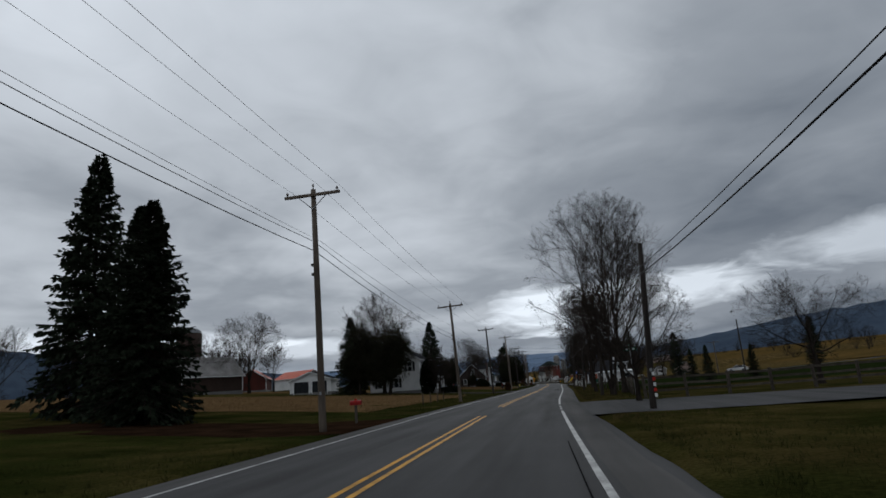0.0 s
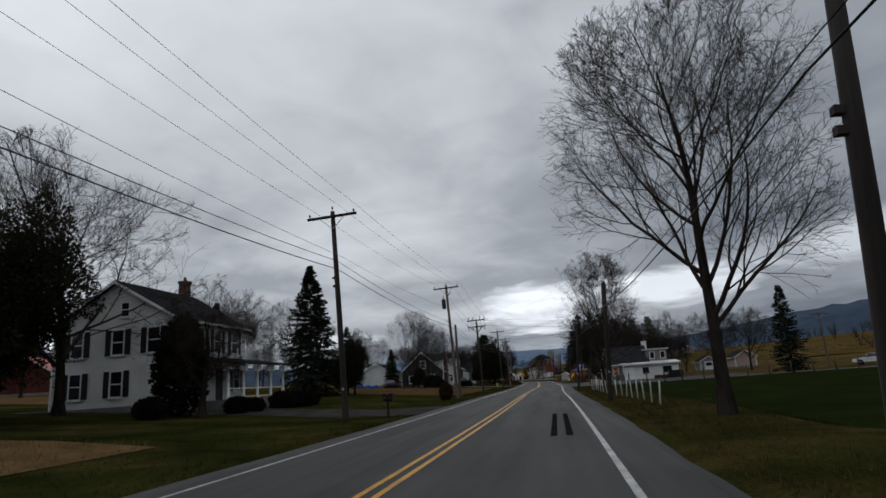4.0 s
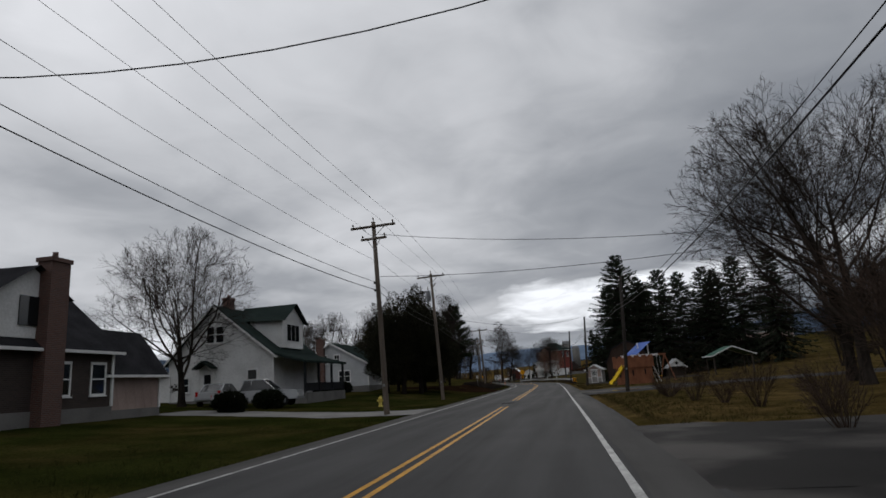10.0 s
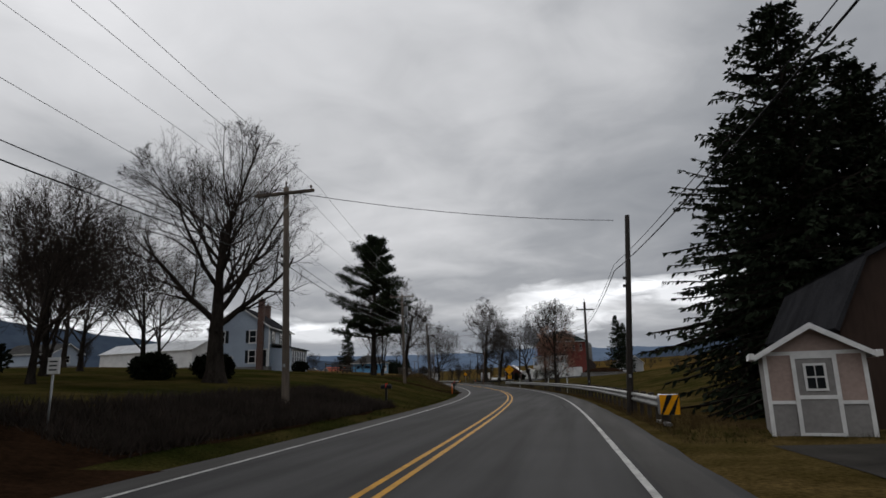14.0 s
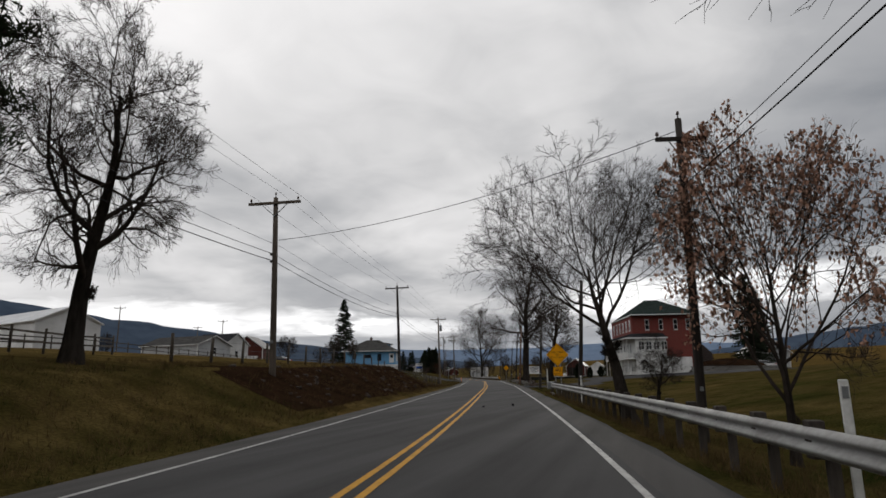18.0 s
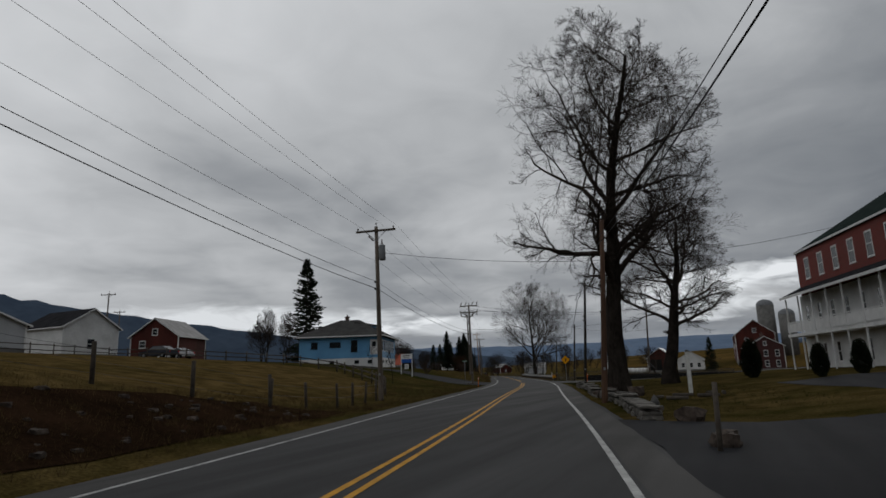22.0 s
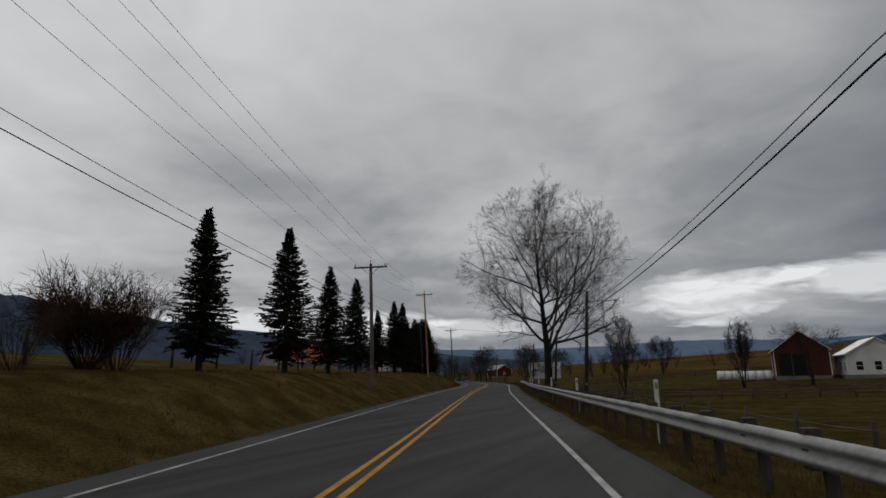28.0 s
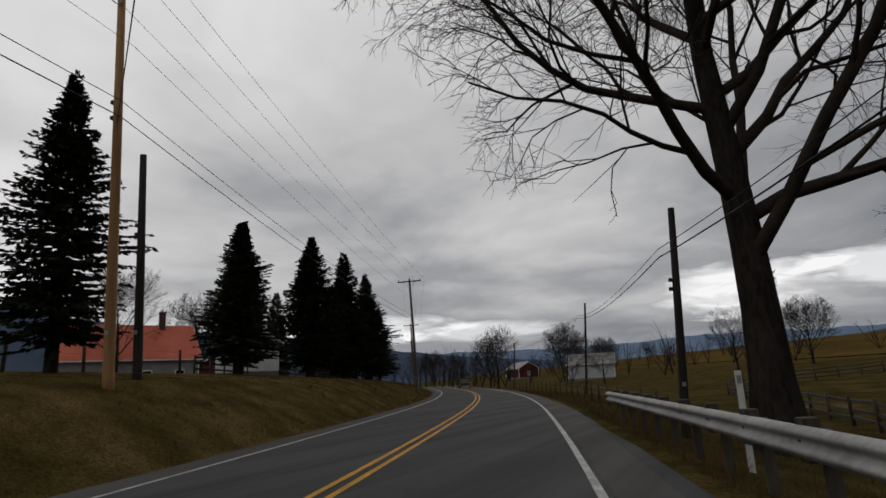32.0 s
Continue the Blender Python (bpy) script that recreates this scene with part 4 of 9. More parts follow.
def pine_meshes(seed, height=16.0):
    """Old white pine: bare lower trunk, flat uneven plates of foliage on long level boughs."""
    rng = np.random.default_rng(seed)
    g = Geo().tube([(0, 0, -0.2), (0.15, 0.1, height * 0.4), (-0.1, 0, height * 0.75), (0.1, 0, height)], [0.36, 0.28, 0.17, 0.03], 9)
    n = 62
    h = np.linspace(0.27, 0.99, n) * height + rng.normal(0, 0.15, n)
    k = (h / height - 0.27) / 0.72
    ln = height * (0.31 - 0.12 * np.abs(k - 0.30) - 0.19 * k ** 2) * rng.uniform(0.6, 1.25, n) + 0.4
    az = np.arange(n) * 2.4 + rng.normal(0, 0.4, n)
    d = np.stack([np.cos(az), np.sin(az), rng.uniform(0.0, 0.3, n) + 0.4 * k], 1)
    P, R, D = grow(rng, np.stack([0 * h, 0 * h, h], 1), d, ln, 0.02 * ln + 0.02, 0.3, 7, 0.07, 0.0)
    p, dd, l, r = sprout(rng, P, R, D, 10, 0.22, 1.0, 50, 0.34, 0.3, 0.5, flat=0.85)
    P2, R2, D2 = grow(rng, p, dd, l, np.maximum(r, 0.012), 0.4, 4, 0.1, 0.03)
    v1, f1 = tubes(P, R, 5)
    v2, f2 = tubes(P2, R2, 3)
    n0 = len(g.v)
    vs = np.concatenate([np.array(g.v), v1, v2])
    fs = [tuple(q) for q in g.f] + [tuple(int(i) + n0 for i in q) for q in f1] + [tuple(int(i) + n0 + len(v1) for i in q) for q in f2]
    me = bpy.data.meshes.new("trunk")
    me.from_pydata([tuple(q) for q in vs], [], fs)
    me.materials.append(BARK)
    m = 95
    t = rng.uniform(0.1, 1, (len(P2), m))
    x = t * 3
    i = np.clip(x.astype(int), 0, 2)
    u = (x - i)[..., None]
    C = P2[np.arange(len(P2))[:, None], i] * (1 - u) + P2[np.arange(len(P2))[:, None], i + 1] * u
    C = C + rng.normal(0, 0.26, C.shape) * np.array([1, 1, 0.42])
    DIR = rng.normal(0, 1, C.shape) + np.array([0, 0, 0.5])
    crown = leaf_cards(rng, C.reshape(-1, 3), DIR.reshape(-1, 3), rng.uniform(0.22, 0.42, C.shape[0] * m), 0.035, PINENEEDLE, "crown")
    return me, crown


def dense_crown(seed, blobs, count, size, mat, name="crown", lump=0.5, shell=0.55):
    """Foliage of many small sprays in lumpy balls; blobs: (x, y, z, rx, ry, rz)."""
    rng = np.random.default_rng(seed)
    vol = np.array([b[3] * b[4] * b[5] for b in blobs])
    pick = rng.choice(len(blobs), count, p=vol / vol.sum())
    B = np.array(blobs)[pick]
    d = rng.normal(0, 1, (count, 3))
    d /= np.linalg.norm(d, axis=1, keepdims=True)
    bump = np.array([noise.noise((q[0] * 2.2 + b[0], q[1] * 2.2 + b[1], q[2] * 2.2 + b[2])) for q, b in zip(d, B)])
    r = (1 - shell * rng.uniform(0, 1, count) ** 2) * (1 + lump * 0.6 * bump)
    C = B[:, :3] + d * B[:, 3:] * r[:, None]
    DIR = d + rng.normal(0, 0.6, (count, 3)) + np.array([0, 0, 0.35])
    return leaf_cards(rng, C, DIR, size * rng.uniform(0.6, 1.4, count), size * 0.3, mat, name)


def shrub_mesh(seed, height=1.6, spread=0.9, stems=26, mat=None, fine=0.005, kids=6):
    rng = np.random.default_rng(seed)
    a = rng.uniform(0, math.tau, stems)
    r = rng.uniform(0, 0.25, stems) * spread
    st = np.stack([r * np.cos(a), r * np.sin(a), np.full(stems, -0.05)], 1)
    d = np.stack([np.cos(a) * spread / height, np.sin(a) * spread / height, np.full(stems, 1.0)], 1) + rng.normal(0, 0.12, (stems, 3))
    L1 = grow(rng, st, d, rng.uniform(0.7, 1.05, stems) * height, np.full(stems, 0.014), 0.4, 5, 0.08, 0.03)
    p, dd, l, rr = sprout(rng, *L1, kids, 0.25, 1.0, 35, 0.4, 0.3, 0.6)
    L2 = grow(rng, p, dd, l, np.maximum(rr, fine), 0.5, 4, 0.12, 0.04)
    p, dd, l, rr = sprout(rng, *L2, 4, 0.25, 1.0, 38, 0.5, 0.3, 0.7)
    L3 = grow(rng, p, dd, l, np.maximum(rr, fine), 0.6, 3, 0.12, 0.03)
    vs, fs, n0 = [], [], 0
    for X in (L1, L2, L3):
        v, f = tubes(X[0], X[1], 3)
        vs.append(v)
        fs.append(f + n0)
        n0 += len(v)
    return raw_mesh("stem_clump", np.concatenate(vs), np.concatenate(fs), mat or BRUSH)


# ---------------------------------------------------------------- road, markings, drives
build_ground()
ribbon("road", -60, 720, [(-4.5, -0.12), (-4.2, -0.012), (-3.5, 0.0), (0, 0.012), (3.5, 0.0), (4.3, -0.015), (4.62, -0.12)], ASPHALT,
       "two-lane grey asphalt road with worn surface", "road", wobble=0.12)
ribbon("pavement_shoulder", -60, 720, [(3.52, 0.003), (4.22, -0.006)], SHOULDER, "pale worn asphalt shoulder beside the lane", "road shoulder", wobble=0.10)
ribbon("pavement_edge", -60, 720, [(-4.2, -0.005), (-3.45, 0.003)], SHOULDER, "narrow pale asphalt edge beside the lane", "road shoulder", wobble=0.08)
YRUNS = [(-60, 26.4), (35.4, 144.3), (151.6, 193), (200.4, 432), (442.5, 700)]
for d in (-0.135, 0.135):
    stripe("yellow_line", YRUNS, d, 0.105, YELLOWLINE, "worn yellow centre line on the asphalt", z=0.018)
stripe("white_line_right", [(-60, 26.5), (28, 29.2), (30.5, 31.5), (33.5, 143.8), (145.4, 146.6), (148.2, 149.2), (150.4, 432), (434.5, 436), (439, 440.5), (444, 700)], 3.35, 0.11, WHITELINE,
       "worn white edge line of the lane", z=0.008)
stripe("white_line_left", [(-60, 700)], -3.35, 0.10, WHITELINE, "worn white edge line of the far lane", z=0.008)
# skid marks and a patched manhole
for i, (s0, s1, d, w) in enumerate(((80, 88.6, 2.35, 0.16), (80, 88.3, 2.72, 0.16), (322, 324.4, 2.0, 0.11), (321.2, 322.4, 0.72, 0.11))):
    stripe("skid_mark", [(s0, s1)], d, w, TAR, "dark tyre skid mark on the asphalt", z=0.013)
mh = Geo().tube([(0, 0, 0), (0, 0, 0.012)], [0.34, 0.33], 18)
solo("manhole_cover", mh, TAR, Matrix.Translation(W(197, -0.15, 0.010)), "round dark manhole cover set in the road", "manhole cover", kind="structure")
rng = random.Random(4)
for k in range(9):
    s0 = rng.uniform(-10, 560)
    stripe("tar_seam", [(s0, s0 + rng.uniform(3, 12))], rng.choice((-1.7, -3.0, 3.0, 3.7)) + rng.uniform(-.2, .2), 0.022, TAR, "thin tar-filled crack in the asphalt", z=0.0145)

patch("side_road", 26.2, 31.5, 4.2, 120, ASPHALT, "asphalt side road meeting the main road", "road", flare=3.5, ragged=0.25)
patch("side_road", 143.9, 148.9, 4.2, 130, ASPHALT, "grey side road between lawn and parking lot", "road", flare=1.3, ragged=0.25)
patch("parking_lot", 150.5, 170.5, 4.2, 30, WETDRIVE, "patched broken asphalt parking lot with damp spots", "parking lot", ragged=0.8)
patch("parking_lot", 170.5, 179, 4.2, 10.8, WETDRIVE, "broken asphalt apron before the stone house", "parking lot", ragged=0.8)
patch("driveway", 22.5, 29, -4.05, -22, EARTH, "dark muddy dirt driveway by the field", "driveway", flare=1.5)
patch("driveway", 97, 102.5, -4.05, -30, GRAVEL, "gravel driveway beside the white farmhouse", "driveway", flare=2.0)
patch("driveway", 192.5, 196.5, -4.05, -19, CONCRETE, "pale concrete driveway of the white house", "driveway", flare=1.0, ragged=0.1)
patch("driveway", 205.5, 212.5, 4.2, 34, WETDRIVE, "dark wet asphalt driveway by the play set", "driveway", flare=2.5)
patch("gravel_yard", 237.5, 245, 6.5, 20, GRAVEL, "grey gravel apron in front of the barn", "driveway", ragged=1.0)
patch("driveway", 234.5, 239.5, -4.05, -16, EARTH, "dark muddy driveway cut into the bank", "driveway", flare=2.5)
patch("driveway", 293.5, 296.2, -4.05, -24, EARTH, "dark muddy driveway climbing to the pale blue house", "driveway", flare=1.2)
patch("driveway", 362.5, 371, 4.2, 13, DRIVE, "dark asphalt driveway of the red brick house", "driveway", flare=2.0)
patch("parking_lot", 366, 386, 13, 36, DRIVE, "dark asphalt forecourt of the red brick house", "parking lot", ragged=0.8)
patch("driveway", 432.5, 438.5, -4.05, -26, DRIVE, "broad dark asphalt driveway beside the blue house", "driveway", flare=6.0, ragged=0.4)
patch("side_road", 431, 440, 4.2, 90, ASPHALT, "asphalt side road past the company sign", "road", flare=3.0, ragged=0.25)
for s, d, a, b in ((158, 9, 2.2, 1.0), (161, 12.5, 3.0, 1.2), (155.5, 12, 2.0, 0.8), (164, 16, 2.5, 0.9), (207, 7.5, 1.5, 0.5)):
    gp = Geo()
    ring = [(a * math.cos(k * math.tau / 20) * (1 + .2 * math.sin(3 * k)), b * math.sin(k * math.tau / 20) * (1 + .25 * math.cos(2 * k)), 0) for k in range(20)]
    gp.add(ring, [tuple(range(20))])
    pm = material("puddle", (0.03, 0.03, 0.032), rough=0.06, scale=1, fine=4, bump=0.02, spec=0.5) if s == 158 else bpy.data.materials["puddle"]
    solo("puddle", gp, pm, spot(s, d, 20, 0.055), "shallow puddle on the broken asphalt", "puddle")

patch("stubble_field", 40, 82, -9.4, -150, STUBBLE, "tan harvested corn field with stubble rows", "field", step=(3, 4), ragged=1.5, lift=0.05)
patch("stubble_field", -45, 21, -24, -150, STUBBLE, "tan corn stubble field behind the spruces", "field", step=(3, 4), ragged=1.5, lift=0.05)
patch("stubble_field", 110, 134, -24, -80, STUBBLE, "strip of tan stubble field behind the lawn", "field", step=(3, 4), ragged=1.5, lift=0.05)
patch("stubble_field", 134, 169, -7.9, -34, STUBBLE, "tan corn stubble field up to the road verge", "field", step=(3, 3), ragged=1.2, lift=0.05)
patch("dirt_bank", 316, 379, -5.4, -9.6, EARTH, "bare brown earth bank with loose rocks beside the road", "bank", step=(1.2, 0.5), ragged=0.6, lift=0.05)
patch("dirt_bank", 238, 263, -5.4, -9.4, EARTH, "dark bare earth bank beside the muddy driveway", "bank", step=(1.5, 0.8), ragged=0.8, lift=0.04)
patch("crop_field", 60, 140, 8.5, 60, material("winter_wheat", (0.016, 0.023, 0.006), (0.008, 0.012, 0.004), scale=3, fine=12, bump=0.6, bump_dist=0.05, spec=0.0), "dark green winter wheat field behind the fence", "field",
      step=(4, 4), ragged=0.6, lift=0.04)
patch("hill_field", 60, 330, 75, 560, HILLFIELD, "tan harvested field rising up the hillside", "field", step=(20, 25), ragged=12, lift=0.4)
patch("hill_field", 470, 800, 70, 560, HILLFIELD, "brown stubble hillside behind the farm", "field", step=(20, 25), ragged=12, lift=0.4)


# ---------------------------------------------------------------- guard rails
def guard_rail(s0, s1, d, group):
    """Steel W-beam on wooden posts, both ends flared down to a terminal."""
    rail = thing("guard_rail", Matrix.Identity(4), "weathered galvanised steel guard rail on dark wooden posts", "guard rail")
    prof = [(0.0, 0.44), (-0.035, 0.47), (-0.078, 0.50), (-0.078, 0.535), (-0.035, 0.565), (0.0, 0.595), (0.0, 0.615), (-0.035, 0.645), (-0.078, 0.675), (-0.078, 0.71), (-0.035, 0.74), (0.0, 0.765),
            (0.012, 0.765)]
    L = 3.81
    n = math.ceil((s1 - s0) / L)
    for i in range(n):
        a, b = s0 + i * L, min(s1, s0 + (i + 1) * L + 0.12)
        v, f, k = [], [], len(prof)
        for j, s in enumerate(np.linspace(a, b, 4)):
            for x, z in prof:
                v.append(tuple(W(s, d + x + 0.004 * (i % 2), z - 0.05)))
            if j:
                f += [((j - 1) * k + q, (j - 1) * k + q + 1, j * k + q + 1, j * k + q) for q in range(k - 1)]
        part("rail_section", raw_mesh("rail_section", np.array(v), f, RAILSTEEL), RAILSTEEL, rail)
    post = Geo().box(-0.06, 0.06, -0.05, 0.05, -1.2, 0.72, bevel=0.01)
    me = post.mesh("post", POSTWOOD)
    blk = Geo().box(-0.10, 0.07, -0.085, 0.085, 0.40, 0.835, bevel=0.012).mesh("blockout", POSTWOOD)
    for i in range(int((s1 - s0) / 1.65) + 1):
        s = s0 + 0.3 + i * 1.65
        if s > s1:
            break
        for name, mesh, off in (("post", me, 0.24), ("blockout", blk, 0.10)):
            ob = new(name, mesh)
            ob.parent = rail
            ob.matrix_world = Matrix.Translation(W(s, d + off, -0.05)) @ Matrix.Rotation(heading(s) + random.uniform(-.05, .05), 4, "Z")
    return rail


def terminal(s, d, turn, striped, label):
    t = thing("rail_terminal", spot(s, d, turn, z=-0.05), label, "rail terminal")
    g = Geo().box(-0.06, 0.06, -0.9, 0.25, 0.40, 0.82, bevel=0.02).box(-0.26, 0.26, -1.25, -0.85, 0.32, 0.86, bevel=0.03)
    part("impact_head", g, GALV, t, "galvanised steel impact head")
    part("post", Geo().box(-0.08, 0.08, -0.3, -0.12, -0.4, 0.5, bevel=0.01), POSTWOOD, t)
    part("strut", Geo().beam((0, -1.0, 0.05), (0, 0.9, 0.02), 0.12, 0.09), GALV, t)
    if striped:
        face = part("marker", Geo().box(-0.26, 0.26, -1.275, -1.255, 0.33, 0.85), SIGNYELLOW, t, "yellow and black striped marker")
        for k in range(3):
            c = -0.36 + k * 0.3
            pts = [(max(-0.26, min(0.26, c + u)), z) for u, z in ((0, 0.33), (0.15, 0.33), (0.45, 0.85), (0.30, 0.85))]
            part("stripe", Geo().prism(pts, -1.282, -1.277), SIGNBLACK, face)
    else:
        # head is solid: black plates imitate the shade within its two slots
        part("opening", Geo().box(-0.2, 0.2, -1.262, -1.25, 0.38, 0.56), SIGNBLACK, t)
        part("opening", Geo().box(-0.2, 0.2, -1.262, -1.25, 0.62, 0.80), SIGNBLACK, t)


guard_rail(251.5, 340.6, 5.30, "")
terminal(251.4, 5.34, 0, True, "steel guard rail end with yellow and black marker")
terminal(340.7, 5.30, 180, False, "galvanised guard rail end terminal on the grass")
guard_rail(452.0, 552.6, 5.30, "")
terminal(451.8, 5.34, 0, True, "steel guard rail end with striped marker by the side road")


# ---------------------------------------------------------------- utility poles and wires
def pole(s, d, top, mat, label, arms=(), tank=None, lamp=False, turn=0, lean=0.0, r=0.15):
    m = spot(s, d, turn) @ Matrix.Rotation(radians(lean), 4, "Y")
    h = top - land(s, d)
    t = thing("utility_pole", m, label, "utility pole", "utility poles along the road")
    part("shaft", Geo().tube([(0, 0, -0.4), (0, 0, 0.3), (0.01, 0, h * 0.5), (0, 0, h)], [r, r * 0.97, r * 0.85, r * 0.70], 12), mat, t)
    for z, wide, pins in arms:
        a = part("crossarm", Geo().box(-wide, wide, -0.19, -0.09, h - z - 0.06, h - z + 0.06, bevel=0.008), mat, t)
        for sx in (-1, 1):
            part("brace", Geo().beam((sx * wide * 0.5, -0.14, h - z - 0.05), (0, -0.13, h - z - 0.62), 0.03, 0.03), GALV, t)
        for x in pins:
            part("insulator", Geo().tube([(x, -0.14, h - z + 0.05), (x, -0.14, h - z + 0.11), (x, -0.14, h - z + 0.13), (x, -0.14, h - z + 0.20), (x, -0.14, h - z + 0.24)],
                                         [0.02, 0.02, 0.055, 0.05, 0.025], 8), PORCELAIN, a)
    if arms:
        part("top_pin", Geo().tube([(0, 0, h - 0.05), (0, 0, h + 0.14), (0, 0, h + 0.16), (0, 0, h + 0.26)], [0.02, 0.02, 0.05, 0.03], 8), PORCELAIN, t)
    if tank:
        z, side, tm = tank
        k = part("transformer", Geo().tube([(side * 0.36, -0.12, h - z - 0.5), (side * 0.36, -0.12, h - z - 0.46), (side * 0.36, -0.12, h - z + 0.36), (side * 0.36, -0.12, h - z + 0.42)], [0.18, 0.20, 0.20, 0.16], 14), tm, t)
        part("bushing", Geo().tube([(side * 0.36, -0.12, h - z + 0.47), (side * 0.36, -0.12, h - z + 0.78)], [0.05, 0.03], 8), PORCELAIN, k)
        part("cutout", Geo().tube([(side * -0.12, -0.2, h - z + 0.7), (side * -0.42, -0.28, h - z + 1.0)], 0.05, 6), PORCELAIN, t)
    if len(arms) > 1 and len(arms[0][2]) > 2:
        for x in (-1.0, -0.4, 0.45, 1.0):
            part("cutout", Geo().tube([(x, -0.2, h - 1.05), (x, -0.24, h - 1.2), (x + 0.05, -0.3, h - 1.38)], [0.03, 0.07, 0.05], 7), PORCELAIN, t)
            part("jumper", Geo().tube([(x, -0.16, h - 0.1), (x + 0.2 * (1 if x > 0 else -1), -0.3, h - 0.45), (x + 0.16 * (1 if x > 0 else -1), -0.32, h - 0.85), (x, -0.25, h - 1.15)], 0.012, 4, caps=False), WIRE, t)
            part("arrester", Geo().tube([(x, -0.1, h + 0.05), (x + 0.1, -0.2, h + 0.28), (x + 0.16, -0.24, h + 0.36)], [0.04, 0.06, 0.03], 7), PORCELAIN, t)
        for sx in (-1, 1):
            part("brace", Geo().beam((sx * 0.75, -0.2, h - 1.0), (0, -0.16, h - 1.75), 0.07, 0.07), mat, t)
    for z in (0.63, 0.67):
        part("cable_clamp", Geo().box(-0.2, 0.05, -0.06, 0.06, h * z - 0.05, h * z + 0.05), DARKPOLE, t)
    part("wire_tag", Geo().box(-0.05, 0.05, -r * 0.95 - 0.01, -r * 0.95, 1.4, 1.52), GALV, t)
    return t


ARM = ((0.28, 1.22, (-1.1, 1.1)),)
DBL = ((0.12, 1.15, (-1.05, -0.45, 0.45, 1.05)), (0.95, 1.15, (-1.05, -0.45, 0.45, 1.05)))
GREYP, DARKP = "weathered grey wooden utility pole with a crossarm", "dark creosoted utility pole with a crossarm"
LEFT = [(-12, -6.2, 9.6, POLEWOOD, GREYP, ARM, None), (23, -5.9, 9.9, POLEWOOD, GREYP, ARM, None), (55.2, -5.65, 9.0, POLEWOOD, GREYP, ARM, None), (91.5, -6.8, 9.8, DARKPOLE, DARKP, ARM, None),
        (121.3, -6.3, 10.6, POLEWOOD, "grey utility pole carrying a dark transformer", ARM, (1.75, -1, DARKTANK)), (142.0, -6.4, 9.2, DARKPOLE, "dark utility pole with two crossarms of insulators", DBL, None),
        (170, -6.1, 9.8, DARKPOLE, "dark utility pole carrying a transformer", ARM, (1.8, -1, DARKTANK)), (193, -5.9, 10.0, POLEWOOD, "grey utility pole with two crossarms and a lamp", ARM + ((0.95, 0.7, (-0.6, 0.6)),), None),
        (213.5, -6.8, 10.7, POLEWOOD, "grey utility pole carrying a grey transformer", ARM, (1.9, -1, TANK)), (254, -7.5, 9.0, POLEWOOD, GREYP, ARM, None), (291.6, -9.6, 9.8, POLEWOOD, "grey utility pole carrying a small transformer", ARM, (1.7, 1, TANK)),
        (320.6, -8.3, 9.4, POLEWOOD, GREYP, ARM, None), (354.5, -8.3, 10.3, DARKPOLE, DARKP, ARM, None), (389, -6.9, 10.2, POLEWOOD, "pale weathered utility pole carrying a transformer", ARM, (1.6, 1, TANK)),
        (431.8, -6.2, 10.0, POLEWOOD, "grey utility pole with stacked crossarms", DBL, None), (466, -8.2, 12.0, POLEWOOD, "pale utility pole carrying a transformer", ARM, (1.4, 1, TANK)),
        (500.8, -6.5, 9.6, POLEWOOD, GREYP, ARM, None), (546, -8.2, 13.7, NEWPOLE, "new orange-brown wooden utility pole", ARM, None), (592, -5.6, 11.8, POLEWOOD, GREYP, ARM, None),
        (632, -7, 11.0, POLEWOOD, GREYP, ARM, None), (672, -7, 11.0, POLEWOOD, GREYP, ARM, None)]
for s, d, top, mat, lab, arms, tank in LEFT:
    pole(s, d, top, mat, lab, arms, tank, lean=random.Random(int(s)).uniform(-2.2, -0.9))
STUB = "short bare wooden stub pole beside the line"
pole(124.9, -6.6, 7.1, POLEWOOD, STUB)
pole(549, -9.4, 9.3, DARKPOLE, STUB, lean=-2)
RP = "dark wooden telephone pole on the verge"
RIGHT = [(-14, 6.8, 6.4), (24.6, 6.75, 6.45), (47.1, 6.45, 6.1), (72, 5.8, 6.0), (97.6, 5.2, 6.1), (122.8, 4.75, 6.05), (151, 7.35, 7.8), (170.3, 7.2, 7.6), (204.8, 7.1, 7.6), (232.9, 6.0, 7.6), (257.2, 5.15, 7.8),
         (287, 7.2, 7.9), (313, 7.1, 9.0), (331, 6.0, 6.8), (357, 5.5, 6.9), (382.5, 4.85, 8.1), (408.4, 5.6, 8.9), (440.5, 7.25, 7.7), (466, 7.2, 6.8), (497, 7.6, 6.6), (525, 8.2, 6.2), (549.5, 6.9, 6.1), (592, 11, 8.4), (630, 9, 7)]
for i, (s, d, top) in enumerate(RIGHT):
    if s == 382.5:
        pole(s, d, top, BROWNPOLE, "tall brown weathered telephone pole by the stone wall", r=0.14, lean=3.6)
    elif s in (287, 313):
        pole(s, d, top, DARKPOLE, "dark telephone pole with a one-sided arm", r=0.14, lean=0.8, arms=((0.7, 0.75, (-0.7,)),))
    else:
        pole(s, d, top, DARKPOLE, RP, r=0.135, lean=random.Random(i).uniform(3.4, 4.6))
sp1 = pole(432.5, 10.35, 8.7, DARKPOLE, "leaning pole with angled insulator arms by the sign", arms=((0.25, 0.5, (-0.4, 0.4)),), r=0.14, lean=2.0)
pole(438, 16.8, 9.6, POLEWOOD, "grey service pole beside the side road", r=0.13, lean=2.0)
pole(162, 42, 8, POLEWOOD, "lone pole with a crossarm beyond the parking lot", ARM, r=0.13)
